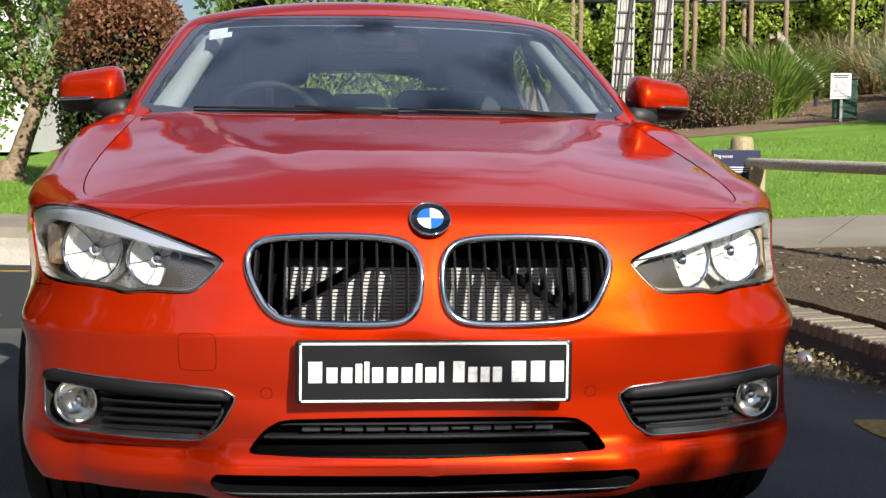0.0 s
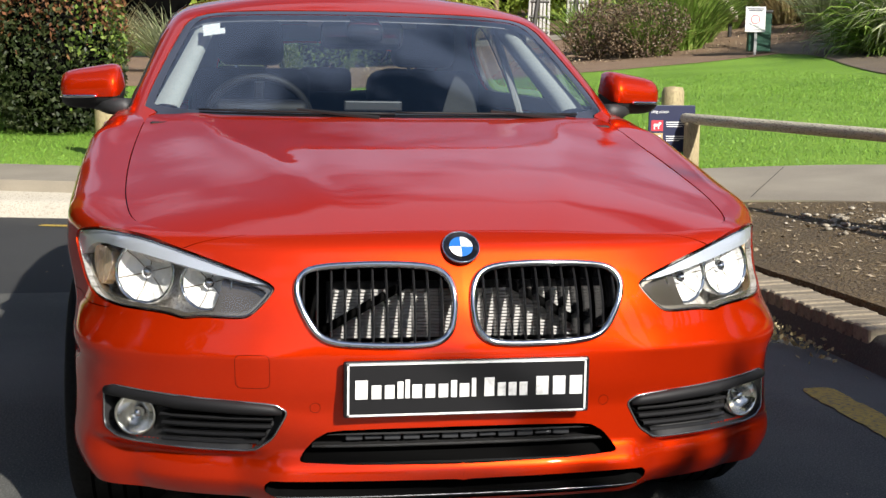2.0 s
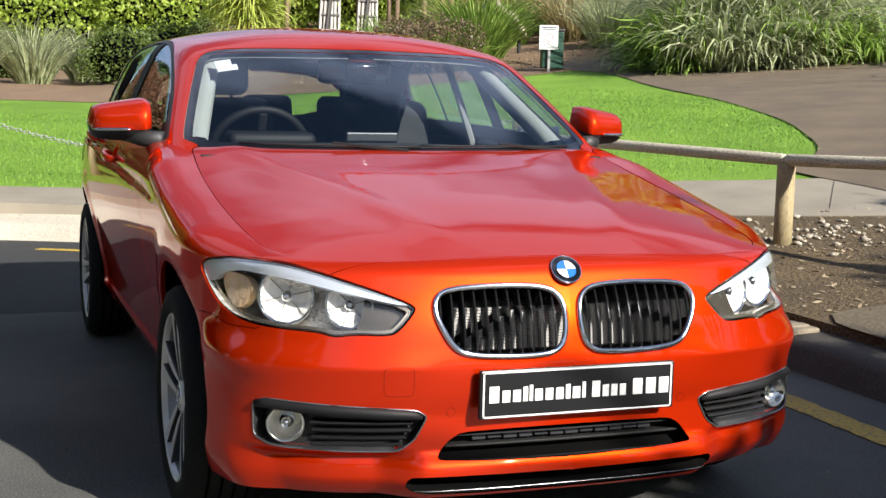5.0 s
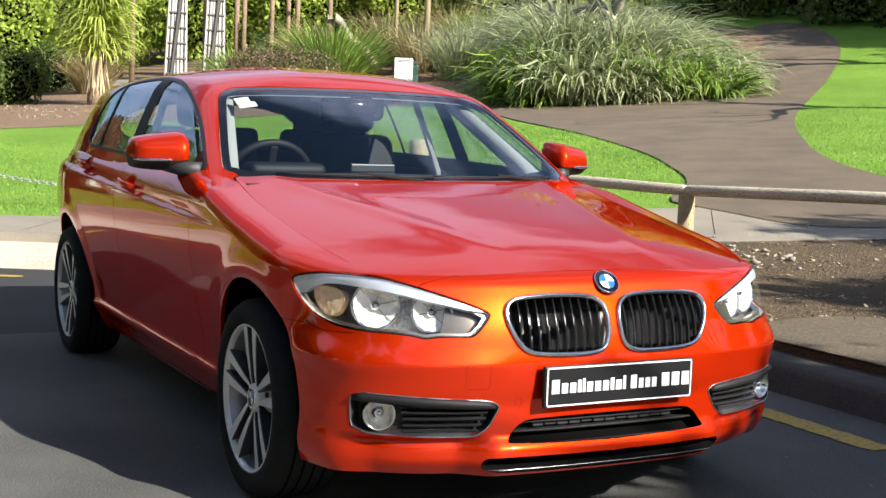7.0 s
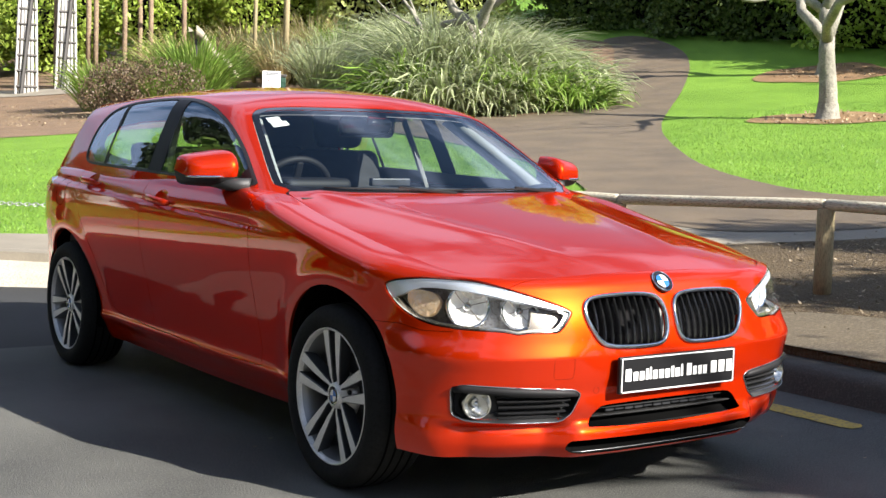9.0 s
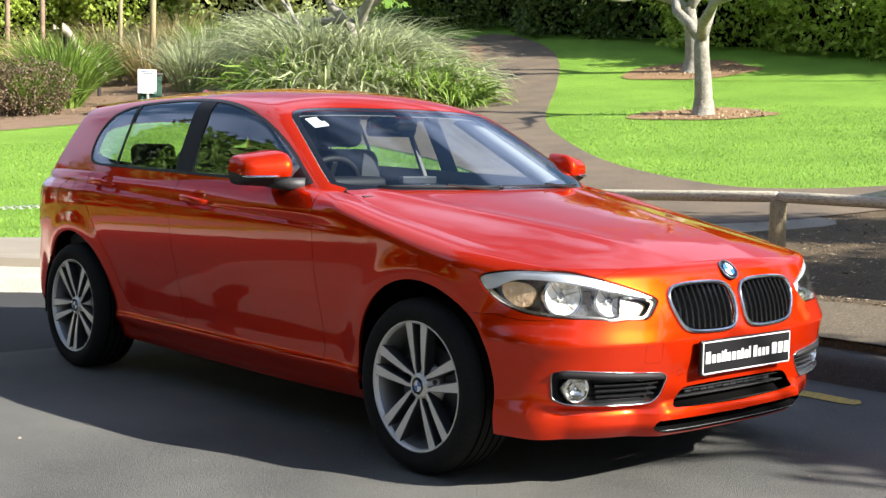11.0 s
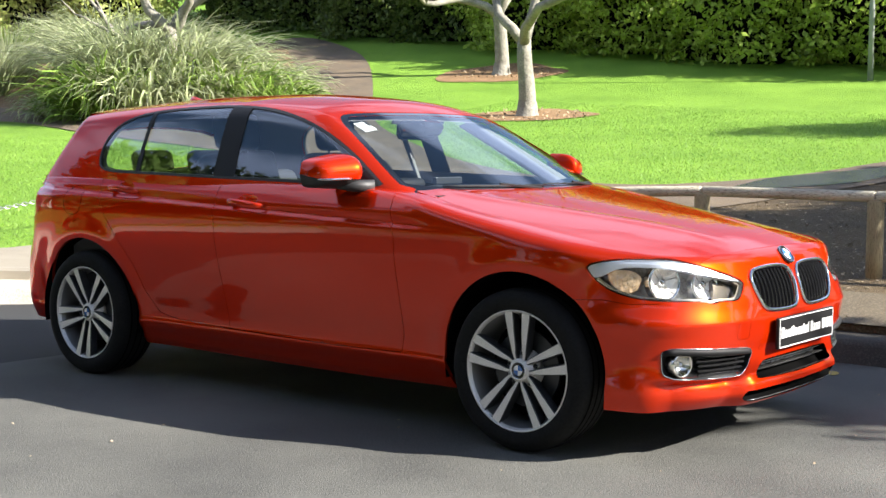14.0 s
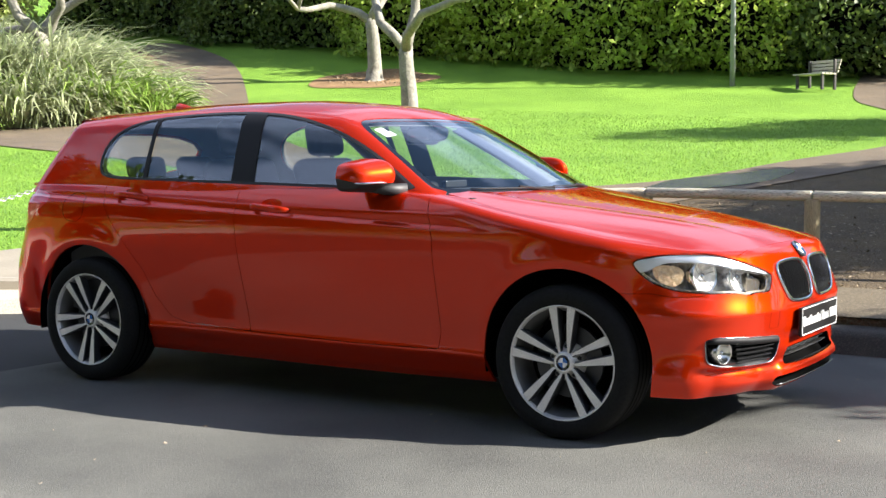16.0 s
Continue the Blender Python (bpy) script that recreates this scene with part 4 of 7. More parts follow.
    lamp = part("fog_lamp", finish(bm), FOG_SILVER, recess, "round fog lamp in a bright ring", smooth=True)
    bm = bmesh.new()
    lathe(bm, [(0.0002, 0.006), (0.02, 0.004), (0.040, -0.001)], 32, m)
    part("fog_lens", finish(bm), GLASS_CLEAR, recess, "clear fog lens", smooth=True)
    bm = bmesh.new()
    lathe(bm, [(0.0002, -0.002), (0.010, -0.004), (0.012, -0.02)], 16, m)
    part("fog_bulb", finish(bm), CHROME, recess, smooth=True)

# intakes in the bumper, backed in near-black that paints in their shade
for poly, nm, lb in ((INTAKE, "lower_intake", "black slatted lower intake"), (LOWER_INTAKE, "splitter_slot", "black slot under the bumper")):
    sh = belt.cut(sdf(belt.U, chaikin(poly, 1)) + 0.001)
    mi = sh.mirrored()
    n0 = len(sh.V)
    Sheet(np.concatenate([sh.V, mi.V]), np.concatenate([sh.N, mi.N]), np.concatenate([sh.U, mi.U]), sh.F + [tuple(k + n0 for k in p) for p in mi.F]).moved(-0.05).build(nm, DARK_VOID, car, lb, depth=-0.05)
intake = bpy.data.objects["lower_intake"]
for z_, e_ in ((0.355, 0.29), (0.330, 0.322), (0.304, 0.342)):
    bm = bmesh.new()
    rows = [[bm.verts.new(on_belt(abs(s_), z_ + o, d_, 1 if s_ >= 0 else -1)) for o, d_ in ((0.001, -0.05), (0.0022, -0.018), (0, -0.014), (-0.0022, -0.018), (-0.003, -0.05))] for s_ in np.linspace(-e_, e_, 25)]
    for p_, q_ in zip(rows, rows[1:]):
        for i in range(4):
            bm.faces.new((p_[i], p_[i + 1], q_[i + 1], q_[i]))
    part("intake_bar", finish(bm), DARK_CHROME, intake, "thin glossy grille bar")
for k in range(12):
    bm = bmesh.new()
    x0_ = -0.25 + k * 0.042
    a_ = on_belt(abs(x0_ + 0.019), 0.344, -0.034, 1 if x0_ > -0.019 else -1)
    box(bm, a_.x, a_.y, 0.343, 0.036, 0.006, 0.011 - 0.004 * (k % 3 == 1), 0.002)
    part("grid_cell", bm, ALLOY_DARK, intake)
bm = bmesh.new()
tube(bm, [on_belt(abs(s_), 0.229, 0.004, 1 if s_ >= 0 else -1) for s_ in np.linspace(-0.40, 0.40, 25)], 0.0018, 8)
part("splitter_trim", finish(bm), DARK_CHROME, car, "thin bright strip along the bumper lip", smooth=True)

# radiator behind the grilles
bm = bmesh.new()
box(bm, 0, -0.612, 0.60, 0.56, 0.010, 0.13)
radiator = part("radiator", bm, MATTE_BLACK, car, "pale finned radiator core")
for k in range(15):
    bm = bmesh.new()
    box(bm, 0, -0.625, 0.545 + k * 0.0072, 0.54, 0.012, 0.0045)
    part("fin", bm, RADIATOR, radiator)
# near-black sheet stands for the shade behind the radiator
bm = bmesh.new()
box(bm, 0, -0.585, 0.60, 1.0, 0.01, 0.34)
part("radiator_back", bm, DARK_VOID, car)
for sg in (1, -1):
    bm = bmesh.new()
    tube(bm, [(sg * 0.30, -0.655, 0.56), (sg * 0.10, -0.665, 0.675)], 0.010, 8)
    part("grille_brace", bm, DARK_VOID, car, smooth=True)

# show plate with a white border; its lettering as plain bars
bm = bmesh.new()
box(bm, 0.004, -0.781, 0.465, 0.526, 0.016, 0.120, 0.006)
plate = part("number_plate", bm, PLATE_BLACK, car, "black dealer plate with white border")
for cx, cz, sx, sz in ((0, 0.054, 0.510, 0.004), (0, -0.054, 0.510, 0.004), (-0.253, 0, 0.004, 0.112), (0.253, 0, 0.004, 0.112)):
    bm = bmesh.new()
    box(bm, 0.004 + cx, -0.7895, 0.465 + cz, sx, 0.0016, sz)
    part("border", bm, WHITE, plate)
for x0_, x1_, word in ((-0.243, 0.018, "CxxtixxxtxI"), (0.030, 0.130, "Cxxx"), (0.141, 0.251, "WWW")):
    wide = {"C": 1.25, "x": 1.0, "t": 0.62, "i": 0.46, "I": 0.46, "W": 1.5}
    unit = (x1_ - x0_) / sum(wide[c] for c in word)
    pen = x0_
    for c in word:
        w_, h_ = wide[c] * unit, {"x": 0.029, "t": 0.036}.get(c, 0.040)
        bm = bmesh.new()
        box(bm, 0.004 + pen + w_ / 2, -0.7895, 0.4455 + h_ / 2, w_ * 0.74, 0.0016, h_, 0.0006)
        part("lettering_bar", bm, WHITE, plate)
        pen += w_

# round badge on the nose, and the same on the wheel hubs
def roundel(parent, m, r):
    bm = bmesh.new()
    lathe(bm, [(0.0002, 0.0), (r * 0.9, 0.0), (r * 0.97, 0.002), (r, 0.0), (r, -0.006)], 40, m)
    b_ = part("badge", finish(bm), GLOSS_BLACK, parent, "round badge with blue and white quarters", smooth=True)
    bm = bmesh.new()
    lathe(bm, [(r * 0.92, 0.001), (r * 0.96, 0.0035), (r * 1.0, 0.001), (r * 1.0, -0.004)], 40, m)
    part("badge_ring", finish(bm), CHROME, b_, smooth=True)
    for q in range(4):
        bm = bmesh.new()
        c0 = bm.verts.new(m @ Vector((0, 0, 0.003)))
        arc_ = [bm.verts.new(m @ Vector((r * 0.62 * math.cos(a), r * 0.62 * math.sin(a), 0.002))) for a in np.linspace(q * math.pi / 2, (q + 1) * math.pi / 2, 9)]
        for p_, q_ in zip(arc_, arc_[1:]):
            bm.faces.new((c0, p_, q_))
        part("quarter", finish(bm), (WHITE, BLUE)[q % 2], b_)


roundel(car, Matrix.Translation((0, -0.697, 0.750)) @ Matrix.Rotation(radians(48), 4, "X"), 0.041)

# wheels
def wheel(x, y, sg, turn):
    m = Matrix.Translation((x, y, 0.315)) @ Matrix.Rotation(sg * radians(90), 4, "Y") @ Matrix.Rotation(turn, 4, "Z")
    bm = bmesh.new()
    lathe(bm, [(0.222, 0.090), (0.2275, 0.103), (0.231, 0.107), (0.2345, 0.106), (0.236, 0.100), (0.2335, 0.09)], 64, m)
    w = part("wheel", finish(bm), ALLOY, car, "double-spoke alloy wheel with black tyre", smooth=True)
    bm = bmesh.new()
    lathe(bm, [(0.212, -0.10), (0.222, -0.11), (0.206, -0.05), (0.206, 0.05), (0.2225, 0.0905)], 56, m)
    part("rim_barrel", finish(bm), ALLOY_GREY, w, smooth=True)
    bm = bmesh.new()
    lathe(bm, [(0.230, -0.100), (0.240, -0.110), (0.270, -0.116), (0.298, -0.108), (0.3125, -0.085), (0.316, -0.05), (0.317, 0.0), (0.316, 0.05), (0.3125, 0.085), (0.298, 0.108), (0.270, 0.116), (0.243, 0.111), (0.231, 0.101)], 72, m)
    tyre = part("tyre", finish(bm), RUBBER, w, "black road tyre", smooth=True)
    # near-black rings paint in the shade of the tread grooves
    for zz in (-0.055, -0.018, 0.018, 0.055):
        bm = bmesh.new()
        lathe(bm, [(0.3175, zz - 0.004), (0.3178, zz), (0.3175, zz + 0.004)], 72, m)
        part("tread_groove", bm, DARK_VOID, w)
    bm = bmesh.new()
    lathe(bm, [(0.05, 0.03), (0.150, 0.03), (0.150, 0.012), (0.05, 0.012)], 40, m, close=True)
    part("brake_disc", finish(bm), ALLOY_DARK, w)
    # near-black disc paints the shade seen between the spokes
    bm = bmesh.new()
    lathe(bm, [(0.0002, -0.02), (0.195, -0.02)], 40, m)
    part("wheel_back", finish(bm), DARK_VOID, w)
    bm = bmesh.new()
    lathe(bm, [(0.030, 0.088), (0.036, 0.090), (0.044, 0.086), (0.048, 0.070), (0.078, 0.052), (0.080, 0.03)], 40, m)
    part("hub", finish(bm), ALLOY, w, smooth=True)
    roundel(w, m @ Matrix.Translation((0, 0, 0.089)) @ Matrix.Rotation(-turn, 4, "Z"), 0.033)
    for k in range(5):
        a0 = k * 2 * math.pi / 5
        for side in (-1, 1):
            bm = bmesh.new()
            rows = []
            for r, off, wd, zt in ((0.040, 0.0185, 0.014, 0.082), (0.062, 0.0235, 0.0165, 0.086), (0.085, 0.0245, 0.022, 0.089), (0.15, 0.0325, 0.031, 0.096), (0.228, 0.0415, 0.041, 0.102)):
                o = side * off
                pts = [(-wd / 2 - 0.003, zt - 0.04), (-wd / 2 - 0.001, zt - 0.003), (-wd / 2 + 0.002, zt), (wd / 2 - 0.002, zt), (wd / 2 + 0.001, zt - 0.003), (wd / 2 + 0.003, zt - 0.04)]
                R = Matrix.Rotation(a0, 4, "Z")
                rows.append([bm.verts.new(m @ R @ Vector((r, o + q, z))) for q, z in pts])
            for p_, q_ in zip(rows, rows[1:]):
                for i in range(5):
                    f = bm.faces.new((p_[i], p_[i + 1], q_[i + 1], q_[i]))
                    f.material_index = 0 if i == 2 else 1
            sp = part("spoke", finish(bm), ALLOY, w)
            sp.data.materials.append(ALLOY_DARK)
        bm = bmesh.new()
        mb = m @ Matrix.Rotation(a0, 4, "Z") @ Matrix.Translation((0.062, 0, 0))
        lathe(bm, [(0.0002, 0.066), (0.006, 0.066), (0.0095, 0.062), (0.0095, 0.05)], 6, mb)
        part("wheel_bolt", finish(bm), ALLOY_DARK, w, smooth=True)


for sg in (-1, 1):
    wheel(sg * 0.757, 0.0, sg, radians(0))
    wheel(sg * 0.762, 2.69, sg, radians(30))
    for yc in (0.0, 2.69):
        bm = bmesh.new()
        m = Matrix.Translation((sg * 0.50, yc, 0.315)) @ Matrix.Rotation(sg * radians(90), 4, "Y")
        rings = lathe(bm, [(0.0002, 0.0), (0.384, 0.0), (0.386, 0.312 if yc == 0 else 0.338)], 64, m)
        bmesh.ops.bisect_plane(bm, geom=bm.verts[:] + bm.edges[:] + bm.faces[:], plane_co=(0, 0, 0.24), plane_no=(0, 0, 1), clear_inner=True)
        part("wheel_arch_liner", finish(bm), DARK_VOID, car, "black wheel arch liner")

# floor pan, cabin tub
bm = bmesh.new()
box(bm, 0, 1.35, 0.215, 1.35, 1.95, 0.05, 0.02)
part("floor_pan", bm, DARK_VOID, car)
# near-black block added to keep the bay dark behind the openings
bm = bmesh.new()
box(bm, 0, -0.20, 0.40, 0.9, 0.7, 0.36, 0.02)
part("engine_bay_blocker", bm, DARK_VOID, car)
bm = bmesh.new()
box(bm, 0, 3.05, 0.40, 0.9, 0.7, 0.40, 0.02)
part("boot_floor", bm, DARK_VOID, car)
bm = bmesh.new()
for sg in (1, -1):
    box(bm, sg * 0.755, 1.75, 0.66, 0.05, 2.3, 0.62, 0.01)
box(bm, 0, 0.60, 0.66, 1.45, 0.05, 0.60, 0.01)
box(bm, 0, 1.75, 0.36, 1.5, 2.3, 0.04, 0.01)
part("cabin_tub", bm, CABIN, car, "dark grey cabin side trim")
head = cabin_sheet(130, 120, inset=0.032)
head = head.cut(0.97 - head.V[:, 2])
head = head.cut(np.maximum(sdf(head.V[:, 1:3], win_poly) + 0.012, 0.30 - np.abs(head.V[:, 0])), keep_inside=False)
head = head.cut(np.maximum(sdf(head.U, screen_poly), head.V[:, 1] - 1.6), keep_inside=False)
head = head.cut(rear_f(head), keep_inside=False)
head.build("headlining", CABIN_LIGHT, car, "pale grey headlining")
# dashboard, binnacle, screen, steering wheel
bm = bmesh.new()
rows = []
for yy, zz in ((0.62, 0.955), (0.85, 0.985), (1.02, 0.985), (1.10, 0.955), (1.13, 0.86), (1.12, 0.60)):
    rows.append([bm.verts.new((x, yy - 0.10 * (abs(x) / 0.74) ** 2 * (yy > 0.9), zz - 0.02 * (abs(x) / 0.74) ** 2)) for x in np.linspace(-0.74, 0.74, 13)])
for p_, q_ in zip(rows, rows[1:]):
    for i in range(12):
        bm.faces.new((p_[i], p_[i + 1], q_[i + 1], q_[i]))
dash = part("dashboard", finish(bm), CABIN, car, "dark moulded dashboard", smooth=True)
bm = bmesh.new()
box(bm, -0.36, 1.05, 0.992, 0.32, 0.14, 0.06, 0.028, seg=4)
part("binnacle", bm, MATTE_BLACK, dash, smooth=True)
bm = bmesh.new()
box(bm, 0.02, 1.04, 1.005, 0.20, 0.03, 0.035, 0.006)
part("display", bm, ALLOY_DARK, dash, "pale dashboard display panel")
m = Matrix.Translation((-0.36, 1.24, 0.930)) @ Matrix.Rotation(radians(-66), 4, "X")
bm = bmesh.new()
lathe(bm, [(0.183 + 0.016 * math.cos(a), 0.016 * math.sin(a)) for a in np.linspace(0, 2 * math.pi, 9)[:-1]], 40, m, close=True)
sw = part("steering_wheel", finish(bm), MATTE_BLACK, car, "dark leather steering wheel", smooth=True)
bm = bmesh.new()
box(bm, 0, 0, -0.01, 0.16, 0.11, 0.05, 0.02, m)
box(bm, 0.12, 0, -0.005, 0.12, 0.035, 0.02, 0.008, m)
box(bm, -0.12, 0, -0.005, 0.12, 0.035, 0.02, 0.008, m)
box(bm, 0, -0.11, -0.005, 0.035, 0.13, 0.02, 0.008, m)
part("steering_boss", bm, MATTE_BLACK, sw)


def soft_box(cx, cy, cz, sx, sy, sz, tilt=0, r=0.05):
    bm = bmesh.new()
    box(bm, 0, 0, 0, sx, sy, sz, r, Matrix.Translation((cx, cy, cz)) @ Matrix.Rotation(radians(tilt), 4, "X"), 4)
    return bm


for x in (-0.36, 0.36):
    seat = part("front_seat", soft_box(x, 1.72, 0.50, 0.50, 0.52, 0.16, 8), SEAT_CLOTH, car, "black cloth front seat", smooth=True)
    part("backrest", soft_box(x, 2.02, 0.83, 0.48, 0.14, 0.62, -18, 0.06), SEAT_CLOTH, seat, smooth=True)
    part("head_restraint", soft_box(x, 2.10, 1.235, 0.27, 0.10, 0.19, -10, 0.045), SEAT_CLOTH, seat, smooth=True)
    for o in (-0.06, 0.06):
        bm = tube(bmesh.new(), [(x + o, 2.08, 1.08), (x + o, 2.10, 1.19)], 0.007, 6)
        part("restraint_post", bm, CHROME, seat)
    bm = tube(bmesh.new(), [(x * 1.70, 1.86, 1.30), (x * 1.86, 1.82, 1.12), (x * 1.98, 1.78, 0.95), (x * 2.0, 1.80, 0.6)], 0.016, 6)
    part("seat_belt", bm, CABIN_LIGHT, car, "grey seat belt webbing")
bench = part("rear_bench", soft_box(0, 2.62, 0.76, 1.25, 0.14, 0.56, -20, 0.06), SEAT_CLOTH, car, "black cloth rear bench", smooth=True)
for x in (-0.38, 0.0, 0.38):
    part("rear_head_restraint", soft_box(x, 2.74, 1.075, 0.25, 0.09, 0.13, -12, 0.04), SEAT_CLOTH, bench, smooth=True)
bm = soft_box(0, 1.21, 1.250, 0.29, 0.05, 0.105, 10, 0.03)
im = part("rear_view_mirror", bm, GLOSS_BLACK, car, "black interior rear-view mirror", smooth=True)
bm = soft_box(0, 1.14, 1.262, 0.13, 0.10, 0.07, 28, 0.025)
part("sensor_housing", bm, GLOSS_BLACK, im, smooth=True)
for sg in (-1, 1):
    bm = soft_box(sg * 0.15, 1.20, 1.295, 0.085, 0.012, 0.05, 30, 0.004)
    part("sun_visor_clip", bm, CABIN_LIGHT, im)
# stickers inside the windscreen
for w_, dx, dy in ((0.058, 0.0, 0.0), (0.072, 0.009, -0.038)):
    bm = bmesh.new()
    m = Matrix.Translation((-0.520 + dx, 1.108 + dy, 1.262 + 0.47 * dy)) @ Matrix.Rotation(radians(26), 4, "X") @ Matrix.Rotation(radians(-10), 4, "Y")
    box(bm, 0, 0, 0, w_, 0.041, 0.002, 0.0, m)
    part("windscreen_sticker", bm, WHITE, car, "small white windscreen sticker")
# wipers and cowl
bm = bmesh.new()
box(bm, 0, 0.60, 0.955, 1.40, 0.18, 0.02, 0.006)
part("cowl_panel", bm, MATTE_BLACK, car, "black plastic cowl under the windscreen")


def on_screen(x, up):
    y = SCREEN_Y + SCREEN_BOW * x * x + up
    return Vector((x, y, 0.985 + 0.57 * up - 0.07 * up * up + 0.004))


for x0, x1 in ((0.62, 0.02), (0.02, -0.56)):
    bm = tube(bmesh.new(), [on_screen(x, 0.012 + 0.012 * (x0 - x)) for x in np.linspace(x0, x1, 9)], [0.0042] * 4 + [0.004] * 3 + [0.003] * 2, 6)
    wp = part("wiper", bm, MATTE_BLACK, car, "black windscreen wiper lying at rest", smooth=True)
    bm = tube(bmesh.new(), [on_screen(x0 - 0.05, -0.01), on_screen(0.5 * (x0 + x1), 0.018) + Vector((0, 0, 0.006))], [0.008, 0.005], 6)
    part("wiper_arm", bm, MATTE_BLACK, wp)

# door mirrors
def mirror(sg):
    def shell(lo, hi):
        bm = bmesh.new()
        rows = []
        for u in np.linspace(0, 1, 19):
            row = []
            for v in np.linspace(0, 1, 15):
                x = -1 + 2 * u
                e = (1 - abs(x) ** 6) ** 0.30
                a = lo + (hi - lo) * v
                cx = 0.900 + 0.104 * x
                hgt = 0.068 - 0.012 * x
                cz = 1.056 - 0.006 * x
                row.append(bm.verts.new((sg * cx, 0.995 + 0.018 * x - 0.145 * e * max(math.cos(a), 0) ** 0.55 * (1 - 0.18 * x), cz + hgt * e * math.sin(a))))
            rows.append(row)
        for p_, q_ in zip(rows, rows[1:]):
            for i in range(14):
                bm.faces.new((p_[i], p_[i + 1], q_[i + 1], q_[i]))
        bmesh.ops.remove_doubles(bm, verts=bm.verts, dist=1e-5)
        return finish(bm)
    cap = part("door_mirror", shell(-0.42, math.pi / 2), PAINT, car, "orange door mirror with black base", smooth=True)
    part("mirror_base", shell(-math.pi / 2, -0.46), BLACK_PLASTIC, cap, smooth=True)
    bm = bmesh.new()
    box(bm, sg * 0.90, 1.003, 1.056, 0.17, 0.012, 0.10, 0.005)
    part("mirror_glass", bm, CHROME, cap, "silvered mirror glass")
    bm = tube(bmesh.new(), [(sg * 0.775, 0.80, 0.998), (sg * 0.84, 0.86, 1.000), (sg * 0.90, 0.95, 1.012)], [0.030, 0.026, 0.020], 10)
    part("mirror_arm", bm, BLACK_PLASTIC, cap, smooth=True)
    pts = [(sg * x, 0.995 + 0.018 * (x - 0.9) / 0.104 - 0.148 * (1 - abs((x - 0.9) / 0.104) ** 6) ** 0.30 * (1 - 0.18 * (x - 0.9) / 0.104), 1.030 - 0.02 * (x - 0.9)) for x in np.linspace(0.875, 0.995, 9)]
    bm = tube(bmesh.new(), pts, [0.004, 0.006, 0.006, 0.006, 0.006, 0.006, 0.006, 0.005, 0.003], 8)
    part("mirror_indicator", bm, CHROME, cap, "bright indicator strip", smooth=True)


# door handles
def handle(sg, y, z, bowl):
    s_ = s_side(y)
    bm = bmesh.new()
    rows = []
    for d, o, hh in ((-0.112, 0.000, 0.006), (-0.104, 0.018, 0.013), (-0.075, 0.030, 0.0165), (-0.03, 0.036, 0.0165), (0.03, 0.037, 0.016), (0.075, 0.032, 0.0155), (0.102, 0.022, 0.013), (0.112, 0.001, 0.007)):
        c = on_belt(s_ + d, z - 0.010 + 0.05 * d, o, sg)
        rows.append([bm.verts.new(c + Vector((sg * 0.0095 * math.cos(a), 0, hh * math.sin(a)))) for a in np.linspace(0, 2 * math.pi, 13)[:-1]])
    for p_, q_ in zip(rows, rows[1:]):
        for i in range(12):
            bm.faces.new((p_[i], p_[(i + 1) % 12], q_[(i + 1) % 12], q_[i]))
    h = part("door_handle", finish(bm), PAINT, car, "body-coloured pull handle", smooth=True)
    (bowl if sg > 0 else bowl.mirrored()).build("handle_bowl", PAINT, h)


for sg in (-1, 1):
    mirror(sg)
    for (hy, hz), bowl in zip(HANDLES, bowls):
        handle(sg, hy, hz, bowl)
# spoiler lip at the rear of the roof
bm = bmesh.new()
rows = []
for x in np.linspace(-0.56, 0.56, 31):
    end = 3.075 - 0.12 * x * x
    zt = lambda y: float(roof_mid(y)) - 0.052 * (abs(x) / 0.56) ** 2.4
    rows.append([bm.verts.new((x, y, z)) for y, z in ((2.86, zt(2.86) + 0.001), (2.98, zt(2.98) + 0.005), (end - 0.012, zt(end - 0.012) + 0.008), (end, zt(end) + 0.002), (end - 0.004, zt(end) - 0.010), (end - 0.05, zt(end) - 0.030), (2.98, zt(2.98) - 0.04))])
for p_, q_ in zip(rows, rows[1:]):
    for i in range(6):
        bm.faces.new((p_[i], p_[i + 1], q_[i + 1], q_[i]))
part("roof_spoiler", finish(bm), PAINT, car, "short roof spoiler lip", smooth=True)
# pale pillar covers beside the windscreen
for sg in (-1, 1):
    bm = bmesh.new()
    rows = []
    for t in np.linspace(0, 1, 9):
        c = Vector((sg * (0.672 - 0.142 * t), 0.80 + 0.48 * t, 1.005 + 0.292 * t))
        w_ = 0.050 - 0.014 * t
        rows.append([bm.verts.new(c + Vector((-sg * w_ * u, 0.05 * v, -0.018 * v))) for u, v in ((-0.6, 0.0), (0.0, -0.35), (0.7, -0.1), (1.0, 0.5), (0.8, 1.4), (-0.4, 1.6))])
    for p_, q_ in zip(rows, rows[1:]):
        for i in range(5):
            bm.faces.new((p_[i], p_[i + 1], q_[i + 1], q_[i]))
    part("pillar_cover", finish(bm), PILLAR_GREY, car, "pale grey windscreen pillar cover", smooth=True)
# roof aerial fin
bm = bmesh.new()
rows = []
for t in np.linspace(0, 1, 8):
    w_ = 0.030 * (0.25 + 0.75 * t) * (1 - 0.3 * t)
    hgt = 0.058 * t ** 0.7 * (1 if t < 0.86 else 0.8)
    yy = 2.72 + 0.15 * t
    rows.append([bm.verts.new((q * w_, yy, float(roof_mid(yy)) - 0.004 + hgt * k)) for q, k in ((-1, 0), (-0.55, 0.6), (0, 1), (0.55, 0.6), (1, 0))])
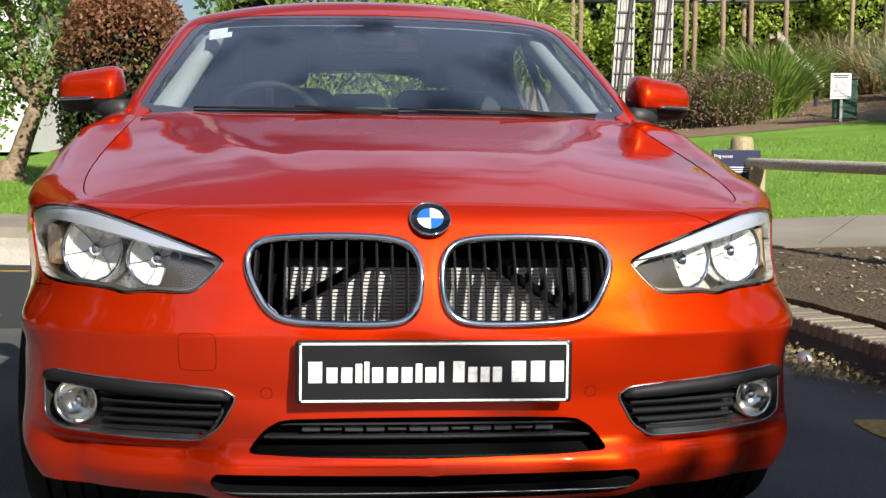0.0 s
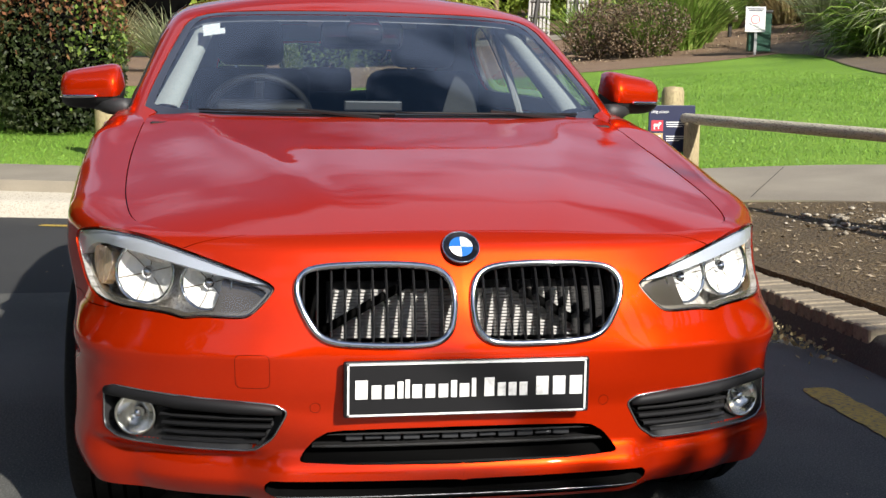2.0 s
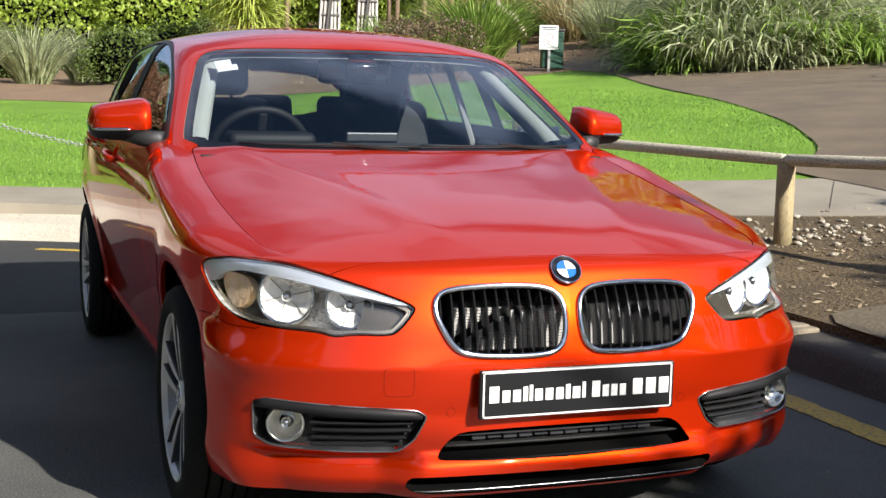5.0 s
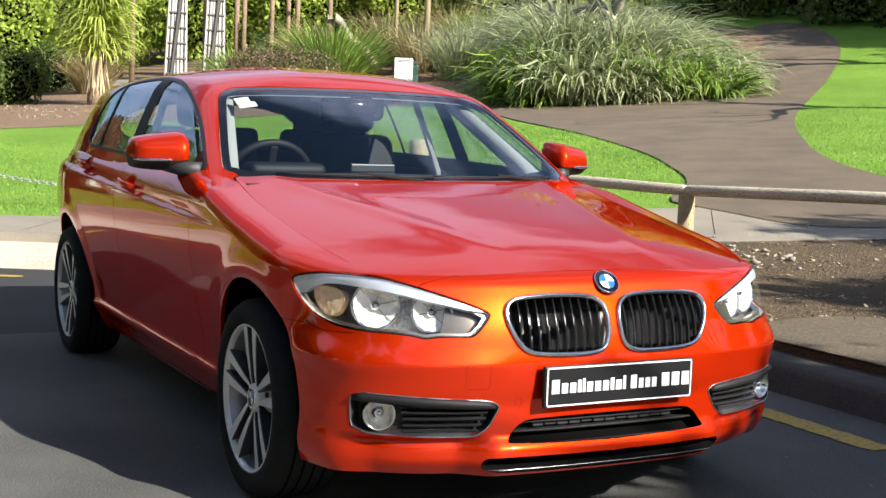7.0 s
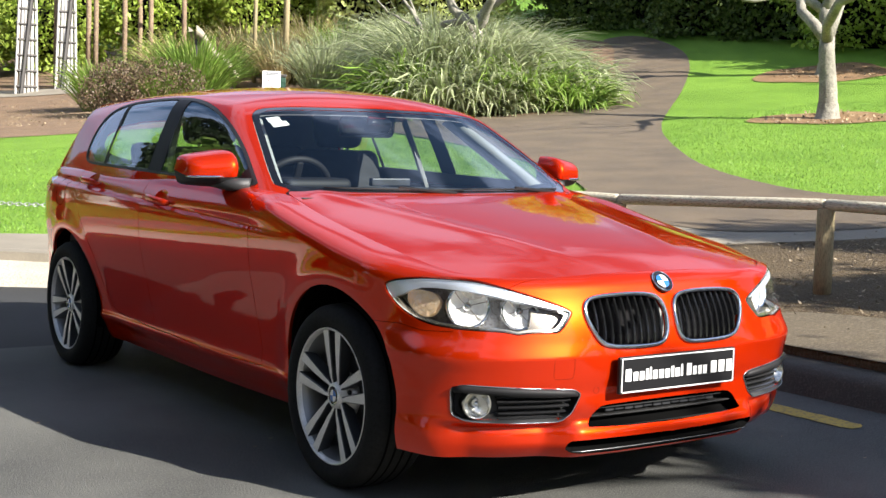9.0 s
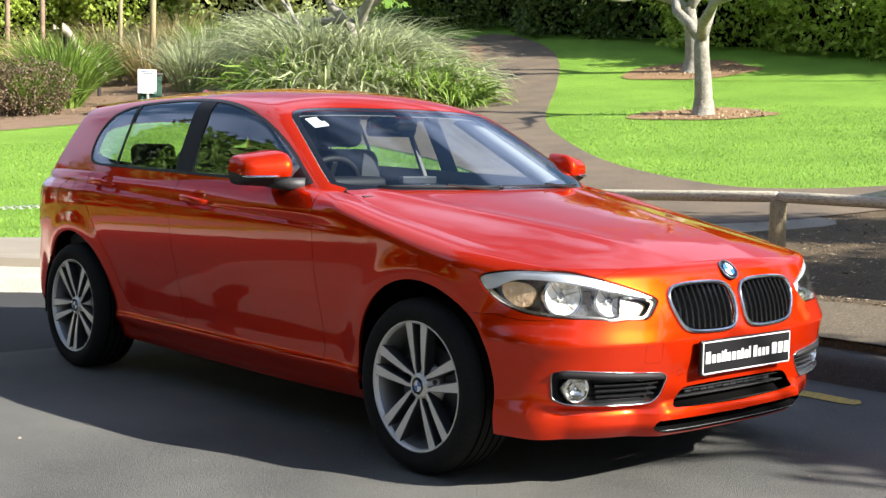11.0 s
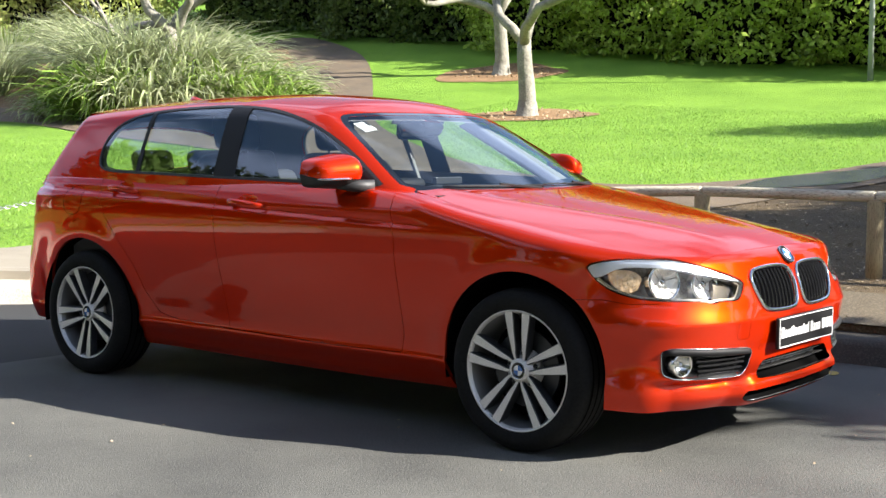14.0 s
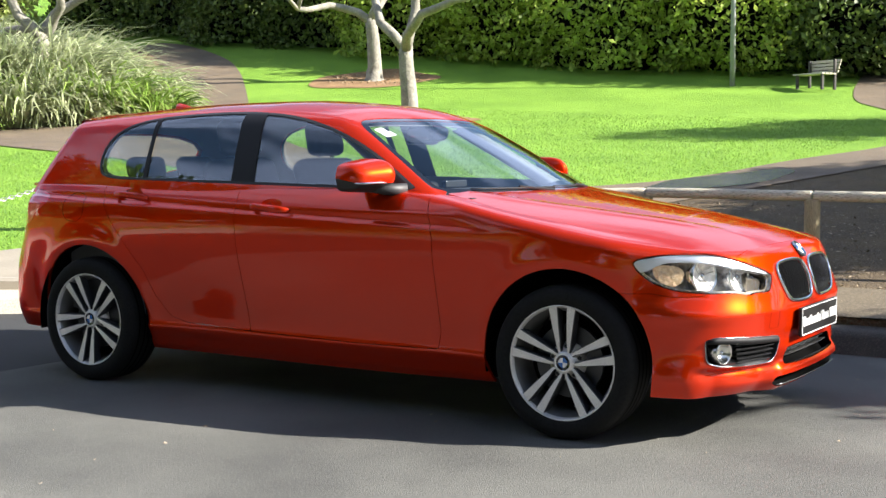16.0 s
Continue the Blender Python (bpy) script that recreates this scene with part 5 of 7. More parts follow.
for p_, q_ in zip(rows, rows[1:]):
    for i in range(4):
        bm.faces.new((p_[i], p_[i + 1], q_[i + 1], q_[i]))
part("aerial_fin", finish(bm), PAINT, car, smooth=True)
# fuel flap outline on the driver's side, bumper sensors
bm = bmesh.new()
pts = [on_belt(s_side(FLAP[0]) + 0.078 * math.copysign(abs(math.cos(a)) ** 0.8, math.cos(a)), FLAP[1] + 0.072 * math.copysign(abs(math.sin(a)) ** 0.8, math.sin(a)), 0.0, -1) for a in np.linspace(0, 2 * math.pi, 41)[:-1]]
extrude_outline(bm, pts, 0.0012, 5)
part("fuel_flap", bm, DARK_VOID, car, "thin shut line of the fuel flap")

# square towing-eye cover and round sensors let into the bumper
bm = bmesh.new()
pts = [on_belt(0.445 + 0.036 * math.copysign(abs(math.cos(a)) ** 0.3, math.cos(a)), 0.497 + 0.036 * math.copysign(abs(math.sin(a)) ** 0.3, math.sin(a)), 0.0, -1) for a in np.linspace(0, 2 * math.pi, 49)[:-1]]
extrude_outline(bm, pts, 0.0005, 5)
part("towing_eye_cover", bm, DARK_VOID, car, "thin square outline of the towing-eye cover")
for sg in (-1, 1):
    bm = bmesh.new()
    extrude_outline(bm, [on_belt(0.315 + 0.011 * math.cos(a), 0.418 + 0.011 * math.sin(a), 0.0, sg) for a in np.linspace(0, 2 * math.pi, 25)[:-1]], 0.0005, 5)
    part("parking_sensor", bm, DARK_VOID, car)


# ---- the park ----
rng = np.random.default_rng(7)


def fast_mesh(name, V, F, material, parent=None, label="", smooth=False):
    """Many quads at once."""
    me = bpy.data.meshes.new(name)
    V, F = np.asarray(V, np.float32), np.asarray(F, np.int32)
    k = F.shape[1]
    me.vertices.add(len(V))
    me.vertices.foreach_set("co", V.ravel())
    me.loops.add(F.size)
    me.loops.foreach_set("vertex_index", F.ravel())
    me.polygons.add(len(F))
    me.polygons.foreach_set("loop_start", np.arange(0, F.size, k, dtype=np.int32))
    me.update(calc_edges=True)
    me.materials.append(material)
    if smooth:
        me.shade_smooth()
    ob = new(name, me)
    ob.parent = parent
    return tagged(ob, label)


def leafy(name, c1, c2, c3, trans=0.42, rough=0.5):
    m = surface(name, c1, c2, rough=rough, scale=0.7, fine=8, c3=c3, island=True, spec=0.35)
    n, l = m.node_tree.nodes, m.node_tree.links
    b = n["Principled BSDF"]
    tr, mix = n.new("ShaderNodeBsdfTranslucent"), n.new("ShaderNodeMixShader")
    src = b.inputs["Base Color"].links[0].from_socket
    l.new(src, tr.inputs["Color"])
    mix.inputs["Fac"].default_value = trans
    l.new(b.outputs["BSDF"], mix.inputs[1])
    l.new(tr.outputs["BSDF"], mix.inputs[2])
    l.new(mix.outputs["Shader"], n["Material Output"].inputs["Surface"])
    return m


TALL_GRASS = leafy("tall_grass", (0.42, 0.455, 0.25), (0.27, 0.33, 0.15), (0.58, 0.58, 0.41))
GREEN_BLADE = leafy("green_blades", (0.24, 0.36, 0.06), (0.14, 0.25, 0.04), (0.40, 0.46, 0.14))
TAN_BLADE = leafy("tan_blades", (0.42, 0.33, 0.16), (0.27, 0.23, 0.10), (0.52, 0.44, 0.25))
CABBAGE_BLADE = leafy("cabbage_blades", (0.44, 0.52, 0.10), (0.26, 0.37, 0.05), (0.62, 0.62, 0.22))
STRAW_BLADE = leafy("straw_blades", (0.55, 0.44, 0.27), (0.42, 0.32, 0.18), (0.62, 0.52, 0.34), 0.2)
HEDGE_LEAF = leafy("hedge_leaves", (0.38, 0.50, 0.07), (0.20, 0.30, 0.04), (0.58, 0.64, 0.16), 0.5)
# paler and deeper copies of the hedge leaf put sun and shade into colour
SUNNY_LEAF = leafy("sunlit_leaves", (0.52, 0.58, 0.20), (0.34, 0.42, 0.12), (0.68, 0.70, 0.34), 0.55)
SHADE_LEAF = leafy("deep_green_shade_leaves", (0.10, 0.155, 0.03), (0.055, 0.09, 0.018), (0.20, 0.25, 0.06), 0.4)
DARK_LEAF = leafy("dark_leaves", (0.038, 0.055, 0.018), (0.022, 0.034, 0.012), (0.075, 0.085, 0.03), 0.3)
RED_LEAF = leafy("bronze_leaves", (0.25, 0.105, 0.05), (0.15, 0.06, 0.03), (0.36, 0.19, 0.09))
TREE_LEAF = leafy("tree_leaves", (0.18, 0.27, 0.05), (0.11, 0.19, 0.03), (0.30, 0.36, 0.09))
FERNY_LEAF = leafy("ferny_leaves", (0.16, 0.27, 0.05), (0.09, 0.18, 0.03), (0.26, 0.36, 0.09))
BROWN_TWIG = leafy("brown_twigs", (0.125, 0.085, 0.05), (0.075, 0.05, 0.032), (0.22, 0.16, 0.09), 0.1)
PALE_BARK = surface("pale_lichen_bark", (0.37, 0.345, 0.28), (0.17, 0.155, 0.125), rough=0.9, scale=5, fine=30, bump=0.02, bump_scale=16, c3=(0.16, 0.15, 0.12))
TAN_BARK = surface("tan_bark", (0.33, 0.24, 0.15), (0.20, 0.14, 0.09), rough=0.9, scale=3, fine=22, bump=0.03, bump_scale=12, c3=(0.12, 0.085, 0.06))
TIMBER = surface("weathered_timber", (0.66, 0.61, 0.47), (0.50, 0.455, 0.335), rough=0.8, scale=3, fine=26, bump=0.004, bump_scale=40, stretch=(6, 1, 6), c3=(0.22, 0.18, 0.12))
POST_WOOD = surface("post_timber", (0.44, 0.36, 0.20), (0.30, 0.24, 0.13), rough=0.8, scale=5, fine=40, bump=0.004, bump_scale=50, stretch=(5, 5, 0.8), c3=(0.18, 0.14, 0.08))
BIN_GREEN = surface("bin_green", (0.02, 0.075, 0.045), (0.015, 0.055, 0.035), rough=0.45, scale=4, fine=40)
NAVY = plain("sign_navy", (0.012, 0.016, 0.05), 0.4)
SIGN_RED = plain("sign_red", (0.45, 0.03, 0.05), 0.45)
SIGN_BUFF = plain("sign_buff", (0.45, 0.33, 0.16), 0.45)
SIGN_GREEN = plain("sign_green", (0.06, 0.42, 0.10), 0.45)
METAL_DARK = plain("dark_metal", (0.07, 0.065, 0.06), 0.5, 0.6)
METAL_PALE = plain("galvanised_metal", (0.45, 0.45, 0.44), 0.45, 0.8)
POST_GREY = plain("pale_grey_paint", (0.28, 0.29, 0.275), 0.5)
HOUSE_WHITE = surface("white_wall_paint", (0.80, 0.79, 0.76), (0.72, 0.71, 0.68), rough=0.7, scale=1.5, fine=30)
NET_ROPE = surface("net_rope", (0.52, 0.50, 0.47), (0.38, 0.36, 0.33), rough=0.8, scale=3, fine=25)
STONE = surface("slide_stone", (0.37, 0.32, 0.24), (0.28, 0.24, 0.18), rough=0.8, scale=2, fine=25, bump=0.004)
ROOF_GREY = surface("roof_grey", (0.14, 0.135, 0.13), (0.10, 0.10, 0.10), rough=0.7, scale=1, fine=12)

gz = lambda x, y: float(ground_z(x, y))


def blades(n, spread, length, width, droop, lean, up=1.0):
    """A clump of arching strap leaves round the origin."""
    a = rng.uniform(0, 2 * math.pi, n)
    r0 = spread * np.sqrt(rng.uniform(0, 1, n))
    L = length * rng.uniform(0.55, 1.0, n)
    th = lean * rng.uniform(0.1, 1.0, n)
    dirx, diry = np.cos(a + rng.normal(0, 0.4, n)), np.sin(a + rng.normal(0, 0.4, n))
    px, py, pz = r0 * np.cos(a), r0 * np.sin(a), np.zeros(n)
    rows = []
    seg = 5
    side = np.stack([-diry, dirx, rng.normal(0, 0.5, n)], -1)
    side /= np.linalg.norm(side, axis=1, keepdims=True)
    for k in range(seg + 1):
        t = k / seg
        w = width * (1 - t) ** 0.6 * (0.5 + 0.5 * min(1, 4 * t + 0.2)) + 0.001
        c = np.stack([px, py, pz], -1)
        rows.append((c - side * w / 2, c + side * w / 2))
        ang = th + droop * t**1.5 * rng.uniform(0.6, 1.2, n)
        px, py, pz = px + dirx * np.sin(ang) * L / seg, py + diry * np.sin(ang) * L / seg, pz + up * np.cos(ang) * L / seg
    V = np.stack([v for r in rows for v in r], 1)
    base = (np.arange(n) * 2 * (seg + 1))[:, None]
    F = np.concatenate([base + np.array([2 * k, 2 * k + 1, 2 * k + 3, 2 * k + 2]) for k in range(seg)], 0)
    return V.reshape(-1, 3), F


def clump(name, label, category, at, n, spread, length, width, droop, lean, material, group=""):
    V, F = blades(n, spread, length, width, droop, lean)
    ob = fast_mesh(name, V, F, material)
    ob.matrix_world = pose(at[0], at[1], gz(*at) - 0.02)
    return tagged(ob, label, category, group)


def leaves(P, size, flat=0.0):
    """Small folded leaves at the points."""
    n = len(P)
    d = rng.normal(0, 1, (n, 3))
    d[:, 2] -= 0.4
    d /= np.linalg.norm(d, axis=1, keepdims=True)
    s = np.cross(d, rng.normal(0, 1, (n, 3)))
    s /= np.linalg.norm(s, axis=1, keepdims=True) + 1e-9
    L = size * rng.uniform(0.6, 1.3, n)[:, None]
    V = np.stack([P, P + d * L * 0.5 + s * L * 0.28, P + d * L, P + d * L * 0.5 - s * L * 0.28], 1).reshape(-1, 3)
    return V, np.arange(4 * n).reshape(n, 4)


def blob_points(n, centre, radii, shell=0.35):
    d = rng.normal(0, 1, (n, 3))
    d /= np.linalg.norm(d, axis=1, keepdims=True)
    r = 1 - shell * rng.uniform(0, 1, n) ** 1.5
    return np.asarray(centre) + d * r[:, None] * np.asarray(radii)


# near-black solid inside foliage, standing in for the shade between leaves
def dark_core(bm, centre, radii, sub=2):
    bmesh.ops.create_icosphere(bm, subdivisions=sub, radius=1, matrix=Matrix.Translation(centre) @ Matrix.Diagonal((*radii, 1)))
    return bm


def limb(bm, start, way, length, r0, r1, bend=0.15, n=6, seg=10):
    pts, rad = [Vector(start)], [r0]
    d = Vector(way).normalized()
    for k in range(n):
        d = (d + Vector(rng.normal(0, bend, 3))).normalized()
        pts.append(pts[-1] + d * length / n)
        rad.append(r0 + (r1 - r0) * (k + 1) / n)
    tube(bm, pts, rad, seg)
    return pts[-1], d


def tree(label, at, trunk_h, r, limbs, crown_n, leaf, material, bark, spread=2.6, clear=0.0, lean=(0, 0, 1), name="tree"):
    ob = thing(name, label, "tree", (*at, gz(*at) - 0.05))
    bm = bmesh.new()
    tip, d = limb(bm, (0, 0, 0), lean, trunk_h, r * 1.15, r * 0.85, 0.05, 6, 14)
    lathe(bm, [(r * 1.75, 0.0), (r * 1.35, 0.12), (r * 1.16, 0.35)], 14)
    ends = []
    for k in range(limbs):
        a = 2 * math.pi * (k + rng.uniform(-0.2, 0.2)) / limbs
        w = Vector((math.cos(a) * 0.85, math.sin(a) * 0.85, 1.0))
        e, dd = limb(bm, tip - Vector((0, 0, 0.1)), w, spread * rng.uniform(0.7, 1.0), r * 0.70, r * 0.36, 0.24)
        for j in range(3):
            w2 = (dd + Vector(rng.normal(0, 0.5, 3)) + Vector((0, 0, 0.6))).normalized()
            w2.z = max(w2.z, 0.45)
            e2, d2 = limb(bm, e, w2, spread * rng.uniform(0.4, 0.75), r * 0.33, r * 0.10, 0.12, 5, 7)
            d2.z = max(d2.z, 0.3)
            ends.append(e2)
            for i in range(2):
                e3, _ = limb(bm, e2, (d2 + Vector(rng.normal(0, 0.6, 3)) + Vector((0, 0, 1.1))).normalized(), spread * rng.uniform(0.3, 0.5), r * 0.10, 0.012, 0.1, 4, 5)
                ends.append(e3)
    part("trunk", finish(bm), bark, ob, smooth=True)
    if crown_n:
        ends = np.array([tuple(e) for e in ends])
        pick = ends[rng.integers(0, len(ends), crown_n // 14)]
        tw = pick + rng.normal(0, 1, pick.shape) * (0.55, 0.55, 0.42)
        P = np.repeat(tw, 14, 0) + rng.normal(0, 0.17, (len(tw) * 14, 3)) * (1, 1, 0.8)
        V, F = leaves(P[P[:, 2] > clear], leaf)
        fast_mesh("crown", V, F, material, ob, "leafy crown with gaps")
    return ob


# rail fence along the soil bed
posts = [(2.82, 5.39), (3.31, 3.15), (3.585, 1.54), (3.70, 0.32), (3.86, -1.1), (4.05, -2.6), (4.25, -4.1)]
tops = [0.795, 0.772, 0.822, 0.812, 0.80, 0.80, 0.80]
fence = thing("rail_fence", "low weathered timber rail fence on round posts", "fence", (2.82, 5.39, gz(2.82, 5.39)))
inv = fence.matrix_world.inverted()
for (x, y), zt in zip(posts, tops):
    g0 = gz(x, y) - 0.06
    bm = bmesh.new()
    lathe(bm, [(0.0002, g0), (0.057, g0), (0.056, 0.5), (0.055, zt), (0.048, zt + 0.012), (0.0002, zt + 0.018)], 20, Matrix.Translation((x, y, 0)))
    bmesh.ops.transform(bm, matrix=inv, verts=bm.verts)
    part("post", finish(bm), POST_WOOD, fence, smooth=True)
for k in range(len(posts) - 1):
    p, q = Vector((*posts[k], tops[k] + 0.036)), Vector((*posts[k + 1], tops[k + 1] + 0.036))
    d = (q - p).normalized()
    p = p - d * (0.12 if k == 0 else -0.004)
    bm = bmesh.new()
    pts = [p + (q - d * 0.004 - p) * t for t in (0, 0.01, 0.25, 0.5, 0.75, 0.99, 1)]
    tube(bm, pts, [0.032, 0.037, 0.038, 0.037, 0.038, 0.037, 0.032], 16)
    bmesh.ops.transform(bm, matrix=inv, verts=bm.verts)
    part("rail", finish(bm), TIMBER, fence, smooth=True)

# notice panel beside the first post
sx, sy = 2.70, 5.48
sg0 = gz(sx, sy)
sign = thing("notice_sign", "navy blue park notice panel with pictograms and white writing", "sign", (sx, sy, sg0), 6)
bm = bmesh.new()
box(bm, 0, 0, 0.44, 0.36, 0.012, 0.36, 0.004)
panel = part("panel", bm, NAVY, sign)
bm = bmesh.new()
box(bm, 0.0, 0.045, 0.27, 0.05, 0.05, 0.62, 0.005)
part("sign_post", bm, METAL_DARK, sign)
bm = bmesh.new()
box(bm, 0.0, -0.0075, 0.275, 0.34, 0.003, 0.025)
part("green_strip", bm, SIGN_GREEN, panel)
for z_, mt in ((0.475, SIGN_RED), (0.385, SIGN_BUFF)):
    bm = bmesh.new()
    box(bm, -0.115, -0.0075, z_, 0.09, 0.003, 0.075)
    tile = part("pictogram", bm, mt, panel)
    bm = bmesh.new()
    box(bm, -0.12, -0.0095, z_ + 0.004, 0.045, 0.002, 0.018, 0.003)
    box(bm, -0.095, -0.0095, z_ + 0.016, 0.018, 0.002, 0.016, 0.003)
    box(bm, -0.137, -0.0095, z_ - 0.014, 0.007, 0.002, 0.02)
    box(bm, -0.105, -0.0095, z_ - 0.014, 0.007, 0.002, 0.02)
    part("pictogram_shape", bm, WHITE, tile)
for z_, w_, x_ in ((0.50, 0.19, 0.05), (0.485, 0.18, 0.045), (0.47, 0.12, 0.02), (0.40, 0.15, 0.03), (0.385, 0.17, 0.04), (0.37, 0.10, 0.01)):
    bm = bmesh.new()
    box(bm, x_, -0.0075, z_, w_, 0.003, 0.006)
    part("writing_bar", bm, WHITE, panel)
cu = bpy.data.curves.new("title", "FONT")
cu.body, cu.size, cu.extrude = "Dog access", 0.030, 0.001
cu.materials.append(WHITE)
tx = new("title", cu)
tx.parent = panel
tx.matrix_local = pose(-0.165, -0.0085, 0.565, 90, 0, 0)

# bollards with a chain on the far verge
for x, y in ((-1.48, 8.95), (3.37, 7.32)):
    bo = thing("bollard", "stout round timber bollard on the grass verge", "bollard", (x, y, gz(x, y)), group="bollards on the verge")
    bm = bmesh.new()
    lathe(bm, [(0.0002, -0.1), (0.098, -0.1), (0.095, 0.58), (0.080, 0.62), (0.0002, 0.63)], 24)
    part("post", finish(bm), POST_WOOD, bo, smooth=True)
bm = bmesh.new()
a_, b_ = Vector((-1.40, 8.95, gz(-1.4, 8.95) + 0.56)), Vector((3.29, 7.35, gz(3.29, 7.35) + 0.52))
for k in range(132):
    t = k / 131
    p = a_.lerp(b_, t) - Vector((0, 0, 1.64 * t * (1 - t)))
    m = Matrix.Translation(p) @ Matrix.Rotation(math.atan2(b_.y - a_.y, b_.x - a_.x), 4, "Z") @ Matrix.Rotation(radians(90 * (k % 2)), 4, "X")
    lathe(bm, [(0.017 + 0.005 * math.cos(a), 0.005 * math.sin(a)) for a in np.linspace(0, 2 * math.pi, 6)[:-1]], 10, m @ Matrix.Diagonal((1.5, 0.9, 1, 1)), close=True)
tagged(part("chain", finish(bm), METAL_PALE), "pale steel chain hung between two bollards", "chain")

# litter bin with a white notice
bx, by = 11.55, 24.7
bn = thing("litter_bin", "dark green park litter bin with a white notice", "bin", (bx, by, gz(bx, by)), -18)
bm = bmesh.new()
box(bm, 0.10, 0.12, 0.50, 0.50, 0.46, 0.86, 0.03)
part("body", bm, BIN_GREEN, bn)
bm = bmesh.new()
box(bm, 0.10, 0.12, 0.96, 0.54, 0.50, 0.07, 0.02)
part("hood", bm, METAL_DARK, bn, "dark hood")
bm = bmesh.new()
box(bm, 0, -0.16, 0.45, 0.06, 0.05, 1.0, 0.006)
part("leg", bm, METAL_PALE, bn)
bm = bmesh.new()
box(bm, -0.02, -0.20, 0.78, 0.44, 0.012, 0.56, 0.006)
nt = part("notice", bm, WHITE, bn, "white notice")
for z_, w_ in ((1.01, 0.34), (0.97, 0.30)):
    bm = bmesh.new()
    box(bm, -0.02, -0.208, z_, w_, 0.004, 0.022)
    part("notice_bar", bm, NAVY, nt)
bm = bmesh.new()
lathe(bm, [(0.085, 0), (0.10, 0), (0.10, 0.004), (0.085, 0.004)], 24, Matrix.Translation((-0.02, -0.206, 0.78)) @ Matrix.Rotation(radians(90), 4, "X"), close=True)
part("notice_ring", finish(bm), SIGN_RED, nt)

# trees on the lawn
tree("small tree with pale lichened bark in a mulch ring", (17.25, 12.65), 1.62, 0.165, 3, 420, 0.13, TREE_LEAF, PALE_BARK, 2.9, clear=3.3)
tree("second small pale-barked tree in a mulch ring", (24.0, 18.25), 1.75, 0.18, 3, 420, 0.13, TREE_LEAF, PALE_BARK, 2.9, clear=3.3)
tree("pale forked tree rising from tall grass clumps", (14.9, 21.0), 2.0, 0.19, 4, 420, 0.13, TREE_LEAF, PALE_BARK, 2.6, clear=3.2)

# leaning tan tree on the verge
vt = thing("tree", "tan-barked leaning tree with feathery green foliage", "tree", (-3.98, 14.0, gz(-3.98, 14.0) - 0.05))
bm = bmesh.new()
lathe(bm, [(0.24, 0.0), (0.16, 0.15), (0.11, 0.3)], 14)
tip, d_ = limb(bm, (0, 0, 0.05), (0.46, 0, 1), 1.1, 0.135, 0.10, 0.05, 6, 14)
ends = []
for way, ln in (((-0.25, 0.1, 1), 1.5), ((0.42, 0.05, 1), 1.7), ((-0.8, 0.4, 0.9), 1.3)):
    e_, dd = limb(bm, tip - Vector((0, 0, 0.05)), way, ln, 0.11, 0.05, 0.08, 6, 9)
    for j_ in range(4):
        e2, d2 = limb(bm, e_ - dd * rng.uniform(0, ln * 0.6), (dd + Vector(rng.normal(0, 0.6, 3))).normalized(), rng.uniform(0.5, 1.0), 0.04, 0.012, 0.15, 5, 6)
        ends.append(e2)
limb(bm, (-0.12, 0.02, 0.05), (-0.25, 0, 1), 0.9, 0.09, 0.05, 0.08, 5, 9)
part("trunk", finish(bm), TAN_BARK, vt, smooth=True)
ends = np.array([tuple(e) for e in ends] + [(-0.1, 0.1, 1.3), (0.1, -0.1, 1.9), (0.55, 0.0, 1.5), (-0.5, 0, 1.0), (-0.6, 0, 0.7)])
tw = ends[rng.integers(0, len(ends), 650)] + rng.normal(0, 1, (650, 3)) * (0.27, 0.3, 0.25)
P = np.repeat(tw, 16, 0) + rng.normal(0, 0.09, (650 * 16, 3))
V, F = leaves(P, 0.085)
fast_mesh("crown", V, F, FERNY_LEAF, vt, "feathery green foliage with gaps")


def street_tree(shade_x, shade_y, h, r, n=5200, leaf=0.17):
    """A tree beyond the road whose crown's shade falls at the given place."""
    cx, cy = shade_x + 0.66 * h, shade_y - 1.6 * h
    zb = gz(cx, cy) - 0.05 if cx > 2 else 0.0
    ob = thing("street_tree", "slim leafy street tree standing beyond the bed", "tree", (cx, cy, zb), group="street trees")
    bm = bmesh.new()
    top = h - zb
    tip, d = limb(bm, (0, 0, 0), (0, 0, 1), top - 0.75 * r, 0.11, 0.075, 0.02, 6, 10)
    for k in range(7):
        w = Vector((math.cos(k * 2.4), math.sin(k * 2.4), 0.9 + 0.5 * (k % 2)))
        limb(bm, tip - Vector((0, 0, 0.1 * k)), w, r * 1.15, 0.04, 0.01, 0.15, 5, 6)
    if shade_y == -1.1:
        for dz, ln in ((0.50, 2.5), (0.30, 2.0), (0.62, 1.7)):
            limb(bm, (0, 0, top + dz - 0.4), (-1, 0.36 + dz * 0.4, 0.02), ln, 0.036, 0.016, 0.05, 8, 6)
    part("trunk", finish(bm), TAN_BARK, ob, smooth=True)
    tw = blob_points(n // 14, (0, 0, top), (r, r, r * 0.9), 0.9)
    P = np.repeat(tw, 14, 0) + rng.normal(0, 0.13, (len(tw) * 14, 3))
    V, F = leaves(P, leaf)
    fast_mesh("crown", V, F, TREE_LEAF, ob)


